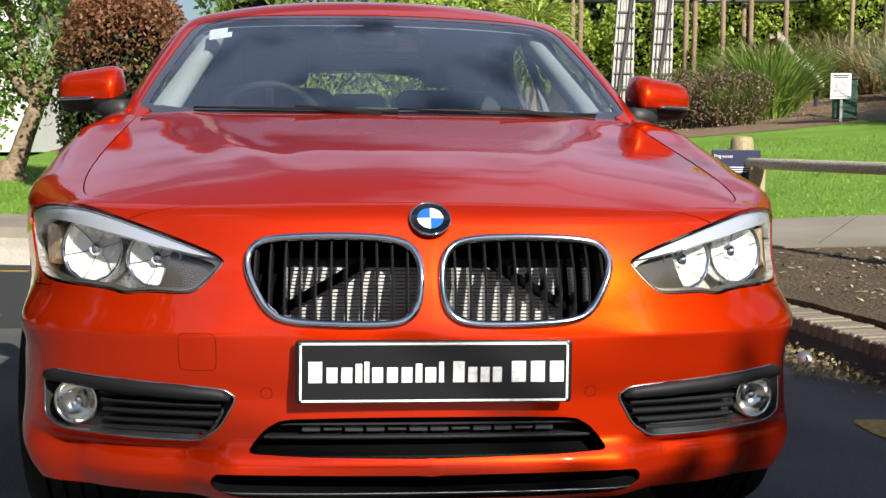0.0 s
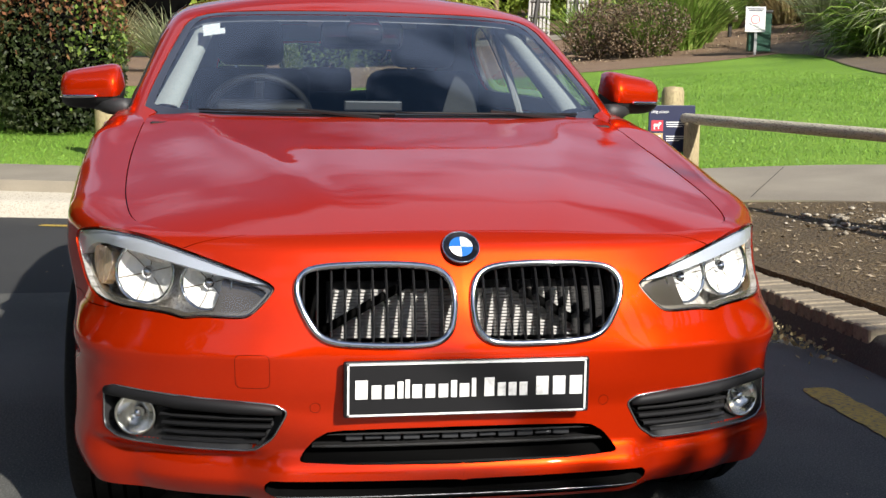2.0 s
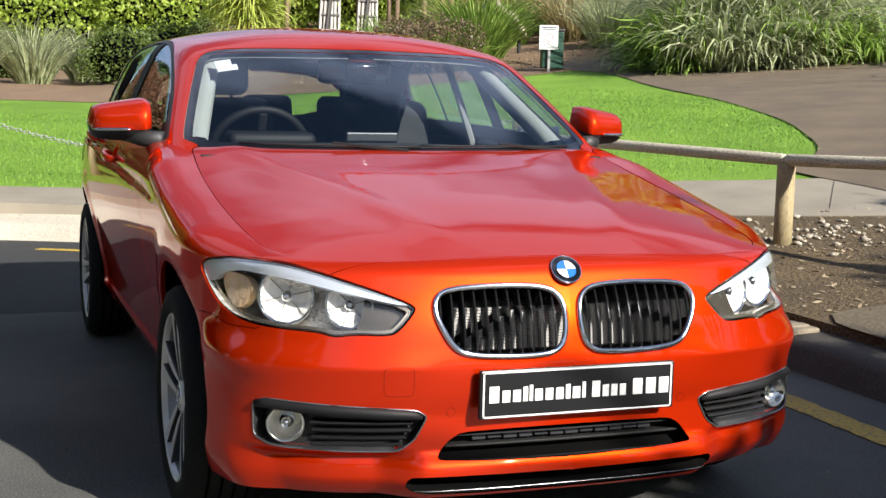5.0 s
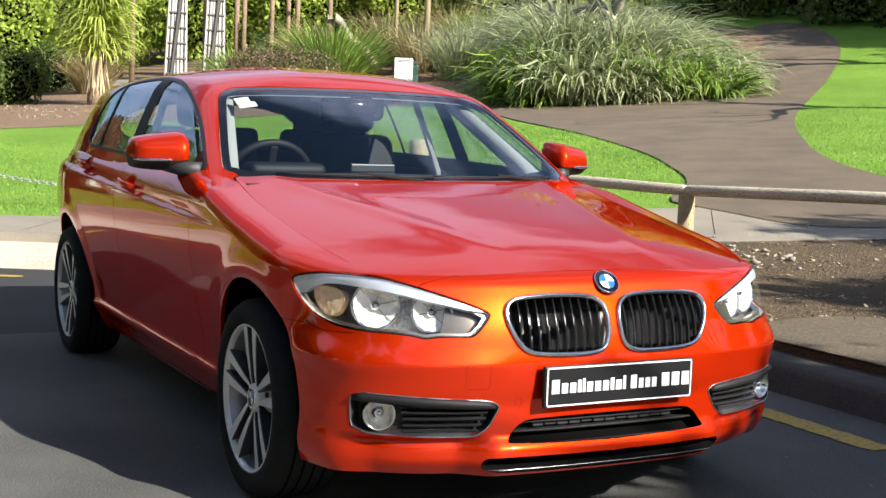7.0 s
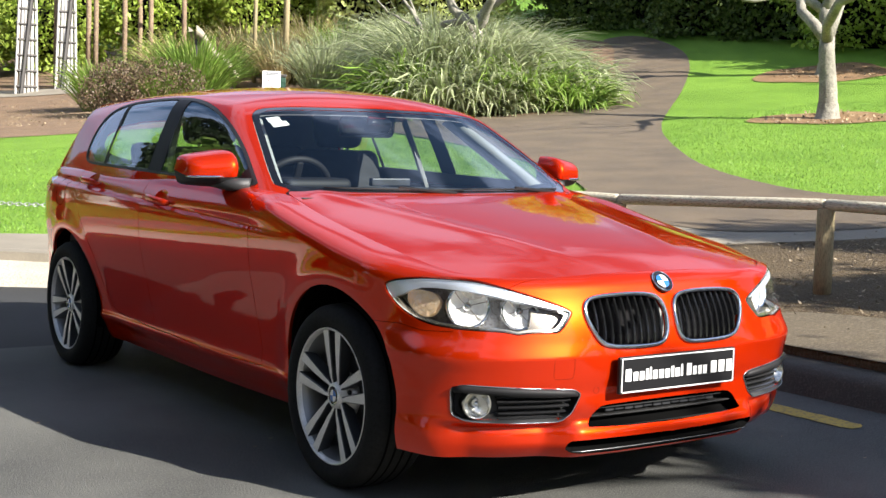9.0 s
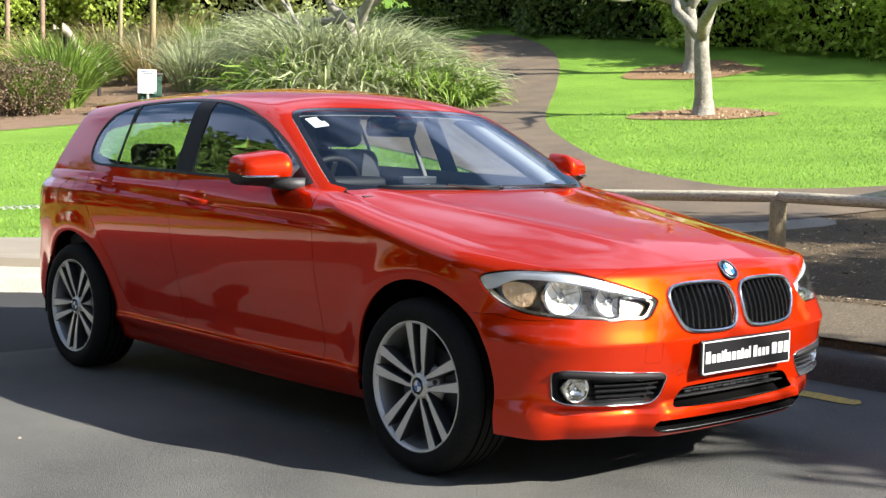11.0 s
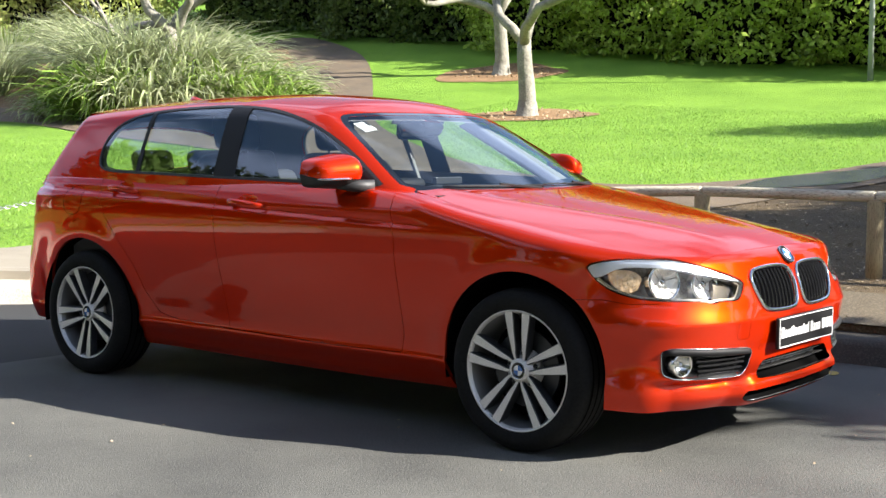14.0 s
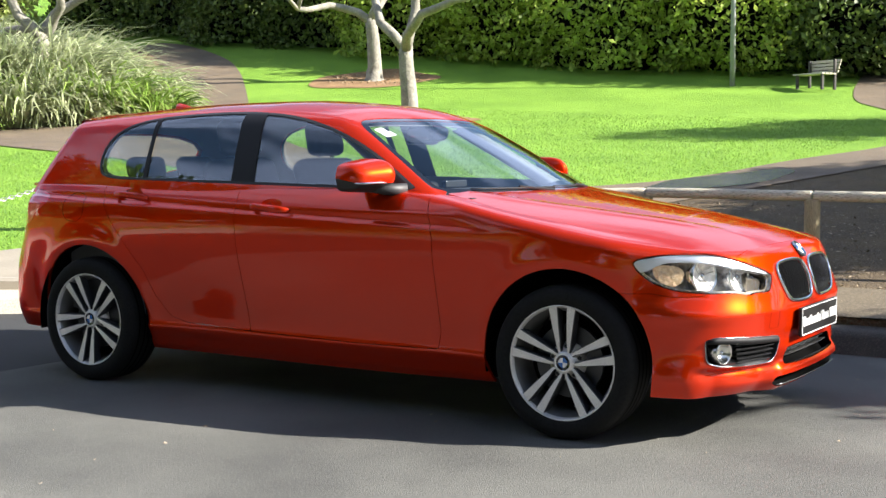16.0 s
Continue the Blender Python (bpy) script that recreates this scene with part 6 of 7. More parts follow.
for a_ in ((2.4, -4.0, 4.4, 0.9), (1.4, -2.2, 4.4, 0.72), (1.32, 0.1, 4.6, 0.62), (1.28, 1.3, 4.6, 0.6), (1.32, -1.1, 4.6, 0.62), (5.5, 3.6, 4.8, 0.75, 2400), (3.7, 1.7, 4.6, 0.5, 1800), (4.7, 0.5, 4.8, 0.95), (6.4, 0.9, 5.0, 1.2), (4.9, -1.6, 4.8, 1.1), (8.7, 1.9, 5.0, 1.2), (5.4, 0.3, 4.8, 1.2), (7.6, 1.2, 5.0, 1.2), (10.5, 2.3, 5.0, 1.3), (15.5, 7.0, 5.6, 1.6), (18.2, 6.2, 5.6, 1.4), (15.0, 1.2, 5.0, 1.5), (20.5, 0.5, 5.0, 1.5)):
    street_tree(*a_)
# tall grass bed
edge = [(13.2, 22.6), (13.6, 21.0), (14.2, 19.7), (15.2, 19.1), (16.4, 19.3), (17.6, 20.0), (18.1, 21.3), (18.9, 22.7), (20.0, 24.2), (20.9, 25.9), (21.8, 27.6)]
for k, (x, y) in enumerate(edge):
    for row, (off, L, n_, wd, droop, lean) in enumerate(((0.1, 1.35, 300, 0.075, 2.9, 1.25), (0.9, 2.1, 420, 0.080, 2.6, 0.9), (1.9, 3.0, 480, 0.068, 2.3, 0.65), (3.4, 3.4, 520, 0.060, 2.3, 0.6))):
        px, py = x - 0.62 * off + rng.normal(0, 0.25), y + 0.78 * off + rng.normal(0, 0.25)
        if sdf(np.array([(px, py)]), np.array(PAMPAS_BED))[0] > (-0.2 if row < 2 else -1.0):
            continue
        L = L * (1.0 if k < 7 else 0.88) * rng.uniform(0.88, 1.1)
        clump("tall_grass", "tall arching clump of grey-green ornamental grass", "grass", (px, py), n_, 0.66, L, wd, droop, lean, GREEN_BLADE if row < 2 and k % 3 == 1 else TALL_GRASS, "ornamental grass clumps")
# strap-leaved and brown shrubs on the mulch
for x, y, n_, L, mt, lb in ((11.4, 28.9, 760, 2.6, GREEN_BLADE, "large green strap-leaved clump on the mulch"), (12.3, 30.5, 420, 1.9, GREEN_BLADE, "large green strap-leaved clump on the mulch"),
                            (9.6, 31.0, 420, 1.9, GREEN_BLADE, "large green strap-leaved clump on the mulch"), (16.3, 36.0, 360, 2.4, TAN_BLADE, "tan flax clump with stiff upright leaves"),
                            (18.4, 35.0, 360, 2.4, TAN_BLADE, "tan flax clump with stiff upright leaves"), (14.6, 37.5, 360, 2.2, TAN_BLADE, "tan flax clump with stiff upright leaves"),
                            (15.6, 29.6, 420, 2.0, TALL_GRASS, "grey-green grass clump on the mulch"), (17.2, 31.2, 420, 2.2, TALL_GRASS, "grey-green grass clump on the mulch"), (14.3, 33.6, 420, 2.0, GREEN_BLADE, "large green strap-leaved clump on the mulch"), (13.1, 34.8, 380, 2.2, TAN_BLADE, "tan flax clump with stiff upright leaves"), (15.9, 32.6, 380, 2.0, TAN_BLADE, "tan flax clump with stiff upright leaves"), (18.6, 33.2, 420, 2.2, GREEN_BLADE, "large green strap-leaved clump on the mulch"), (16.9, 34.8, 420, 2.0, TALL_GRASS, "grey-green grass clump on the mulch"), (10.2, 27.9, 420, 1.5, GREEN_BLADE, "large green strap-leaved clump on the mulch"),
                            (-1.5, 33.0, 420, 2.3, TALL_GRASS, "pale striped flax clump by the path"), (0.4, 34.0, 420, 2.3, TALL_GRASS, "pale striped flax clump by the path"),
                            (-3.4, 34.5, 420, 2.3, TAN_BLADE, "tan flax clump with stiff upright leaves"), (2.0, 36.0, 420, 2.0, TALL_GRASS, "pale striped flax clump by the path"),
                            (7.2, 38.5, 360, 1.9, TAN_BLADE, "tan flax clump with stiff upright leaves"), (4.0, 40.0, 360, 1.9, GREEN_BLADE, "large green strap-leaved clump on the mulch")):
    clump("flax_clump", lb, "flax", (x, y), n_, 0.45, L, 0.055, 1.1, 0.7, mt)


def shrub(name, label, at, radii, n, leaf, material, core=True, zc=0.8):
    ob = thing(name, label, "shrub", (*at, gz(*at)))
    P = blob_points(n, (0, 0, radii[2] * zc), radii, 0.45)
    lump = np.array([noise.noise(Vector(p * 1.3)) for p in P])
    P = P + (P - np.array((0, 0, radii[2] * zc))) * (0.28 * lump)[:, None]
    V, F = leaves(P, leaf)
    fast_mesh("foliage", V, F, material, ob)
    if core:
        part("shade_core", dark_core(bmesh.new(), (0, 0, radii[2] * zc), [0.72 * r for r in radii]), DARK_VOID, ob)
    bm = bmesh.new()
    for k in range(7):
        limb(bm, (rng.normal(0, 0.15), rng.normal(0, 0.15), -0.05), (rng.normal(0, 0.5), rng.normal(0, 0.5), 1), radii[2] * 1.3, 0.035, 0.008, 0.2, 5, 6)
    part("stem_tangle", bm, TAN_BARK, ob)
    return ob


for x, y, r_ in ((9.9, 27.4, 1.1), (9.0, 28.4, 0.9), (10.4, 29.8, 1.0)):
    shrub("brown_shrub", "low twiggy brown shrub on bark mulch", (x, y), (r_, r_, 0.8), 4200, 0.07, BROWN_TWIG, core=False)
for x, y in ((4.2, 35.0), (2.6, 33.0), (6.4, 41.0), (0.0, 39.0)):
    shrub("round_shrub", "rounded deep green shrub at the edge of the mulch", (x, y), (1.1, 1.1, 0.9), 3600, 0.11, SHADE_LEAF)
for x, y in ((1.5, 47.5), (5.5, 47.0), (9.5, 48.0), (13.5, 47.0), (17.5, 46.0), (21.0, 43.5), (24.0, 40.5), (26.0, 37.5)):
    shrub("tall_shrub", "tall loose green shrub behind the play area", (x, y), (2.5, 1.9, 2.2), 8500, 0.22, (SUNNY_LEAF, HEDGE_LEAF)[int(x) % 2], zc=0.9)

# cabbage tree
ct = thing("cabbage_tree", "cabbage tree with a shaggy skirt of long drooping leaves", "tree", (5.9, 32.2, gz(5.9, 32.2)))
bm = bmesh.new()
limb(bm, (0, 0, -0.1), (0.05, 0, 1), 2.6, 0.24, 0.15, 0.03, 6, 12)
part("trunk", finish(bm), TAN_BARK, ct, smooth=True)
for zc, n_ in ((1.4, 240), (1.8, 300), (2.3, 360), (2.8, 360)):
    V, F = blades(n_, 0.16, 1.6, 0.07, 2.2, 1.5)
    V = V + (0.05, 0, zc)
    fast_mesh("leaf_skirt", V, F, CABBAGE_BLADE, ct)
V, F = blades(300, 0.24, 1.15, 0.08, 0.15, 0.16, up=-1.0)
fast_mesh("dead_skirt", V + (0.03, 0, 1.3), F, STRAW_BLADE, ct, "pale straw-coloured dead leaves round the trunk")

# hedge behind the lawn
hl = chaikin([(29.5, 36), (28.8, 31), (28.2, 27.5), (27.6, 23.5), (27.1, 19), (26.8, 14), (27.2, 10), (28.2, 6), (31, 1.5), (36, -3)], 2, closed=False)
hs = np.r_[0, np.cumsum(np.linalg.norm(np.diff(hl, axis=0), axis=1))]
for k in range(12):
    s0, s1 = hs[-1] * k / 12, hs[-1] * (k + 1) / 12
    mid = 0.5 * (s0 + s1)
    c_ = (float(np.interp(mid, hs, hl[:, 0])) + (1.4 if k % 2 else 0.9), float(np.interp(mid, hs, hl[:, 1])))
    hb = thing("hedge_bush", "tall dense broad-leaved hedge bush at the lawn's edge", "hedge", (*c_, gz(*c_)), group="hedge behind the lawn")
    n_ = 12000
    P = blob_points(n_, (0, 0, 1.6), (1.8, (s1 - s0) * 0.72, 2.3 + 0.25 * math.sin(k * 2.3)), 0.3)
    P = P[P[:, 2] > 0.02]
    lump = np.array([noise.noise(Vector((p[0] * 0.8 + k * 3.1, p[1] * 0.8, p[2] * 0.8))) + 0.7 * noise.noise(Vector((p[0] * 2.3, p[1] * 2.3 + k, p[2] * 2.3))) for p in P])
    P = P[lump > -0.42]
    P = P + (P - np.array((0, 0, 1.6))) * (0.62 * lump[lump > -0.42])[:, None]
    P[:, 2] = np.maximum(P[:, 2], 0.03)
    V, F = leaves(P, 0.19)
    # bushes towards both ends take the deeper leaf, painting in their shade
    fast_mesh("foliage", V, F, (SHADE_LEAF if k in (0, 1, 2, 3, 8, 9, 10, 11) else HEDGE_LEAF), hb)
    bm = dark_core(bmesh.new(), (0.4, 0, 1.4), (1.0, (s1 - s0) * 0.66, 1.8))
    part("shade_core", bm, DARK_VOID, hb)
# clipped hedge with bronze top on the near verge
for k, (x, y, rx, ry, rz) in enumerate(((-2.22, 12.0, 0.74, 0.95, 1.22), (-2.50, 13.5, 0.62, 0.9, 1.40))):
    hb = thing("clipped_hedge", "dense hedge bush, leaves darkened to paint in shade, with bronze new growth", "hedge", (x, y, gz(x, y)), group="verge hedge")
    d_ = rng.normal(0, 1, (17000, 3))
    d_ /= (np.abs(d_) ** 3.2).sum(1, keepdims=True) ** (1 / 3.2)
    P = d_ * (1 - 0.25 * rng.random((17000, 1)) ** 1.5) * (rx, ry, rz) + (0, 0, rz * 0.85)
    P = P[P[:, 2] > 0.05]
    # light is painted by leaf colour: greener on the right, dark elsewhere
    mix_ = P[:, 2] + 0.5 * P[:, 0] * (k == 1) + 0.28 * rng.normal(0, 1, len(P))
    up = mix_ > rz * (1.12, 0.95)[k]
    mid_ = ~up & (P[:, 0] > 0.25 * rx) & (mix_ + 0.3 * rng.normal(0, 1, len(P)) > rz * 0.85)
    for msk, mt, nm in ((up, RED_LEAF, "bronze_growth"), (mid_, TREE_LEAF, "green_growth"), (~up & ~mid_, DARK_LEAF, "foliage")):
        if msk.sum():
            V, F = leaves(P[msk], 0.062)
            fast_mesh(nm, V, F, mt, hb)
    part("shade_core", dark_core(bmesh.new(), (0, 0, rz * 0.8), (rx * 0.8, ry * 0.8, rz * 0.85)), DARK_VOID, hb)

# play frame of poles and a beam, two leaning net ladders, a slide
pf = thing("play_frame", "timber pole play frame with beam and net ladders", "playground", (10.0, 41.0, gz(10, 41)))
g0 = 0.0
for x, y, h in ((-0.9, 0, 6.0), (0.58, 0.6, 6.0), (1.78, 0.4, 6.2), (2.85, 0.2, 6.0), (3.4, 1.0, 6.3), (4.2, 0.3, 5.8), (5.3, 0.6, 6.0), (6.5, 0.4, 6.0), (-0.6, 2.8, 5.8), (6.0, 3.4, 6.2), (9.6, 3.0, 6.0)):
    bm = tube(bmesh.new(), [(x, y, -0.2), (x + 0.03, y, h * 0.5), (x, y, h)], [0.095, 0.09, 0.085], 12)
    part("pole", bm, TAN_BARK, pf, smooth=True)
for p, q in (((-1.2, 0.0, 4.2), (9.8, 1.2, 4.5)), ((-0.9, 2.8, 4.1), (9.8, 3.2, 4.4)), ((-1.0, -0.1, 4.2), (-0.6, 2.9, 4.2)), ((4.6, 0.3, 4.3), (3.8, 3.2, 4.3))):
    bm = tube(bmesh.new(), [p, q], 0.08, 10)
    part("beam", bm, METAL_DARK, pf, smooth=True)
for x in (0.45, 1.8):
    bm = bmesh.new()
    for o in (-0.36, -0.20, -0.07, 0.07, 0.20, 0.36):
        tube(bm, [(x + o, -0.6, 0.0), (x + o * 0.7 + 0.3, 0.15, 4.2)], 0.052, 6)
    net = part("net_ladder", bm, NET_ROPE, pf, "off-white net ladder")
    for k in range(8):
        t = (k + 0.5) / 8
        bm = tube(bmesh.new(), [(x - 0.36 + 0.3 * t + 0.11 * t, -0.64 + 0.75 * t, 4.2 * t), (x + 0.36 + 0.3 * t - 0.11 * t, -0.64 + 0.75 * t, 4.2 * t)], 0.05, 5)
        part("rung", bm, METAL_DARK, net)
    bm = tube(bmesh.new(), [(x - 0.2, -0.72, 0.0), (x + 0.5, 0.03, 4.2)], 0.07, 6)
    part("brace_pole", bm, METAL_DARK, net)
sl = thing("slide", "pale weathered playground slide curving to the ground", "slide", (13.7, 31.2, gz(13.7, 31.2)))
bm = bmesh.new()
rows = []
for t in np.linspace(0, 1, 18):
    x, z = -1.35 + 1.35 * t, 1.25 * (1 - t) ** 1.1 + 0.55 + 0.07 * math.sin(t * 11)
    rows.append([bm.verts.new((x, yy, z + h)) for yy, h in ((-0.30, 0.16), (-0.26, 0.0), (0.26, 0.0), (0.30, 0.16), (0.30, -0.08), (-0.30, -0.08))])
for p_, q_ in zip(rows, rows[1:]):
    for i in range(6):
        bm.faces.new((p_[i], p_[(i + 1) % 6], q_[(i + 1) % 6], q_[i]))
part("chute", finish(bm), STONE, sl, smooth=True)
for x_, h_ in ((-0.1, 0.5), (-1.2, 1.6)):
    bm = tube(bmesh.new(), [(x_, 0, -0.1), (x_, 0, h_)], 0.06, 8)
    part("leg", bm, METAL_DARK, sl)

for x, y, h, r_ in ((15.8, 34.2, 6.0, 0.07), (16.6, 33.6, 6.2, 0.10)):
    bm = tube(bmesh.new(), [(0, 0, -0.2), (0.04, 0, h * 0.5), (0, 0, h)], [r_, r_ * 0.95, r_ * 0.9], 12)
    ob = part("pole", finish(bm), POST_WOOD, None, smooth=True)
    ob.matrix_world = pose(x, y, gz(x, y))
    tagged(ob, "tall plain timber pole standing in the mulch", "pole")

# bench and lamp post by the hedge
bex, bey = 25.9, 6.75
be = thing("park_bench", "slatted timber park bench in front of the hedge", "bench", (bex, bey, gz(bex, bey)), -118)
for k in range(4):
    bm = bmesh.new()
    box(bm, 0, -0.18 + k * 0.12, 0.38, 0.95, 0.09, 0.035, 0.006)
    part("seat_slat", bm, TIMBER, be)
    bm = bmesh.new()
    box(bm, 0, 0.30 + 0.03 * k, 0.44 + k * 0.085, 0.95, 0.03, 0.065, 0.006)
    part("back_slat", bm, TIMBER, be)
for x in (-0.4, 0.4):
    bm = bmesh.new()
    box(bm, x, -0.15, 0.185, 0.06, 0.06, 0.37, 0.006)
    box(bm, x, 0.26, 0.36, 0.06, 0.06, 0.72, 0.006)
    part("leg", bm, METAL_DARK, be)
bm = tube(bmesh.new(), [(0, 0, -0.2), (0, 0, 2.5), (0, 0, 5.5)], [0.07, 0.06, 0.05], 12)
lp = part("lamp_post", finish(bm), POST_GREY, None, smooth=True)
lp.matrix_world = pose(26.1, 8.85, gz(26.1, 8.85))
tagged(lp, "slim pale grey lamp post beside the hedge", "lamp post")

# white house seen between the trees
def house(x, y, w, d, h, rz):
    ho = thing("house", "white weatherboard house with a grey roof", "house", (x, y, gz(x, y)), rz)
    bm = bmesh.new()
    box(bm, 0, 0, h / 2, w, d, h)
    part("wall", bm, HOUSE_WHITE, ho)
    bm = bmesh.new()
    for k in range(int(h / 0.2)):
        box(bm, 0, -d / 2 - 0.012, 0.12 + k * 0.2, w, 0.02, 0.17)
    part("weatherboard", bm, HOUSE_WHITE, ho)
    bm = bmesh.new()
    v = [bm.verts.new(p) for p in ((-w / 2 - 0.4, -d / 2 - 0.4, h), (w / 2 + 0.4, -d / 2 - 0.4, h), (w / 2 + 0.4, d / 2 + 0.4, h), (-w / 2 - 0.4, d / 2 + 0.4, h), (-w / 2 - 0.4, 0, h + 1.8), (w / 2 + 0.4, 0, h + 1.8))]
    for f in ((0, 1, 5, 4), (2, 3, 4, 5), (0, 4, 3), (1, 2, 5), (3, 2, 1, 0)):
        bm.faces.new([v[i] for i in f])
    part("roof", finish(bm), ROOF_GREY, ho)
    for wx in (-w * 0.28, w * 0.28):
        bm = bmesh.new()
        box(bm, wx, -d / 2 - 0.03, h * 0.55, 1.5, 0.06, 1.2, 0.01)
        fr = part("window", bm, WHITE, ho)
        bm = bmesh.new()
        box(bm, wx, -d / 2 - 0.063, h * 0.55, 1.3, 0.012, 1.0)
        part("pane", bm, GLOSS_BLACK, fr)


house(-10.1, 25.0, 9, 6, 3.2, 4)
house(9.0, 62.0, 12, 7, 4.2, -4)
# woods closing the view behind the playground, and unseen ones round the road
for x, y, r_, h in ((-9, 47, 5, 5.5), (-2, 52, 5, 6), (6, 55, 4, 5), (15, 54, 5, 6.5), (22, 49, 5, 6.5), (28, 43, 4.5, 6.5), (31, 37, 4, 6), (-16, 38, 5, 6), (-20, 27, 4.5, 6), (-7.6, 15.2, 2.1, 6.5), (-8.9, 20.5, 2.3, 7.5), (-10.5, 16.5, 2.4, 7),
                    (-17, 14, 4.5, 9), (-11.5, 12.5, 3.2, 7.5), (-12.5, 20, 3.6, 8), (-14.5, 5, 3.8, 9), (-14.5, -2, 3.8, 9.5), (-14.5, -9, 3.8, 9.5), (-14, -13.5, 3.6, 10), (-18, -19, 5, 9), (-12, -24, 5, 6), (-2, -30, 4.5, 5.5), (10, -30, 5, 6), (22, -24, 5, 6), (32, -14, 5, 6)):
    ob = thing("woodland_tree", "dense dark green tree in the belt round the park", "tree", (x, y, gz(x, y) if not -60 < x < 2 or y > 9 else 0.0), group="woodland belt")
    P = np.concatenate([blob_points(2200, (rng.normal(0, r_ * 0.4), rng.normal(0, r_ * 0.4), h * f), (r_ * 0.75, r_ * 0.75, h * 0.36), 0.5) for f in (0.38, 0.62, 0.9)])
    P[:, 2] = np.maximum(P[:, 2], 0.05)
    V, F = leaves(P, 0.42)
    # crowns on the left darkened to dim sky light and reflections on the car
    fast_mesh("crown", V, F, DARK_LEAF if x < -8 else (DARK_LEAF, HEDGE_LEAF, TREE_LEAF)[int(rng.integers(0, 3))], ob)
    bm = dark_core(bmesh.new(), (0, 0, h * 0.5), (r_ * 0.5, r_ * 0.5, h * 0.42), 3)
    part("shade_core", bm, DARK_VOID, ob)
    bm = tube(bmesh.new(), [(0, 0, -0.3), (0, 0, h * 0.6)], [0.3, 0.15], 10)
    part("trunk", bm, TAN_BARK, ob)

# yellow no-stopping dashes beside the kerb
for pts in ([(1.555, -0.28), (1.685, -0.28), (1.70, 0.93), (1.57, 0.93)],):
    lo_ = np.array(pts)
    xs_, ys_ = np.linspace(lo_[:, 0].min(), lo_[:, 0].max(), 5), np.linspace(lo_[:, 1].min(), lo_[:, 1].max(), 30)
    X_, Y_ = np.meshgrid(xs_, ys_, indexing="ij")
    sh = Sheet.grid(np.stack([X_, Y_, 0 * X_ + 0.004], -1), np.stack([X_, Y_], -1))
    sh = sh.cut(sdf(sh.U, lo_) + 0.012 * np.sin(Y_.ravel() * 41) * np.sin(Y_.ravel() * 13 + X_.ravel() * 60))
    tagged(sh.build("road_marking", YELLOW), "worn yellow painted dash on the asphalt", "road marking", kind="structure")
for s_, e_ in ((60, 66), (72, 78), (84, 90)):
    pts = [(-2.6 + 4.15 * math.cos(radians(a)), 2.2 + 4.15 * math.sin(radians(a))) for a in np.linspace(s_, e_, 8)] + [(-2.6 + 4.05 * math.cos(radians(a)), 2.2 + 4.05 * math.sin(radians(a))) for a in np.linspace(e_, s_, 8)]
    sh = ground_sheet(pts, 0.05, 0, rounds=0, flat=0.004)
    tagged(sh.build("road_marking", YELLOW), "worn yellow painted dash on the asphalt", "road marking", kind="structure")

# brick edging behind the kerb
BRICK = surface("edging_brick", (0.27, 0.225, 0.155), (0.18, 0.15, 0.105), rough=0.85, scale=8, fine=60, bump=0.003, objvar=0.2)
edging = thing("brick_edging", "row of tan brick edging along the kerb top", "edging", (2.125, 2.3, 0.120), kind="structure")
bm = bmesh.new()
box(bm, 0, 0, 0, 0.20, 0.066, 0.07, 0.007, seg=1)
bme = bpy.data.meshes.new("brick")
bm.to_mesh(bme)
bm.free()
bme.materials.append(BRICK)
edge_s = np.r_[0, np.cumsum(np.linalg.norm(np.diff(kl, axis=0), axis=1))]
start_ = float(np.interp(1.28, kl[:40, 1], edge_s[:40]))
for k in range(28):
    at_ = start_ + k * 0.072
    p_ = [float(np.interp(at_, edge_s, kl[:, q])) for q in (0, 1)]
    n_ = [float(np.interp(at_, edge_s, kn[:, q])) for q in (0, 1)]
    br = new("brick", bme)
    br.parent = edging
    br.matrix_local = pose(p_[0] + n_[0] * 0.113 - 2.125, p_[1] + n_[1] * 0.113 - 2.3, 0.003 * math.sin(k * 1.7), 0, -2, math.degrees(math.atan2(n_[1], n_[0])) + 1.5 * math.sin(k * 3.3))
# leaf litter and a dropped can in the gutter
P = np.stack([1.88 + rng.normal(0, 0.07, 480), 2.05 + rng.normal(0, 0.30, 480), 0.012 + 0.045 * rng.random(480) ** 2], -1)
V, F = leaves(P, 0.028)
tagged(fast_mesh("leaf_litter", V, F, TAN_BLADE), "dry tan leaf litter lying in the gutter", "leaves", kind="stuff")
bm = bmesh.new()
lathe(bm, [(0.0002, 0), (0.026, 0), (0.033, 0.008), (0.033, 0.105), (0.026, 0.115), (0.0002, 0.112)], 24)
can = part("drink_can", finish(bm), METAL_PALE, None, smooth=True)
can.matrix_world = pose(1.86, 2.05, 0.034, 90, 0, -20)
tagged(can, "crushed silver drink can lying in the gutter", "can")
# bark chips over the soil bed
n_ = 9000
px, py = rng.uniform(2.3, 7.5, n_), rng.uniform(-2.5, 4.6, n_)
ok = sdf(np.c_[px, py], np.array(SOIL_BED)) < -0.05
px, py = px[ok], py[ok]
P = np.stack([px, py, ground_z(px, py) + 0.012], -1)
d = rng.normal(0, 1, (len(P), 3)) * (1, 1, 0.25)
d /= np.linalg.norm(d, axis=1, keepdims=True)
s = np.cross(d, (0, 0, 1.0)) + rng.normal(0, 0.2, (len(P), 3))
L = (0.014 + 0.045 * rng.random(len(P)) ** 3)[:, None]
V = np.stack([P - d * L * 0.5, P + s * L * 0.22, P + d * L * 0.5, P - s * L * 0.22], 1).reshape(-1, 3)
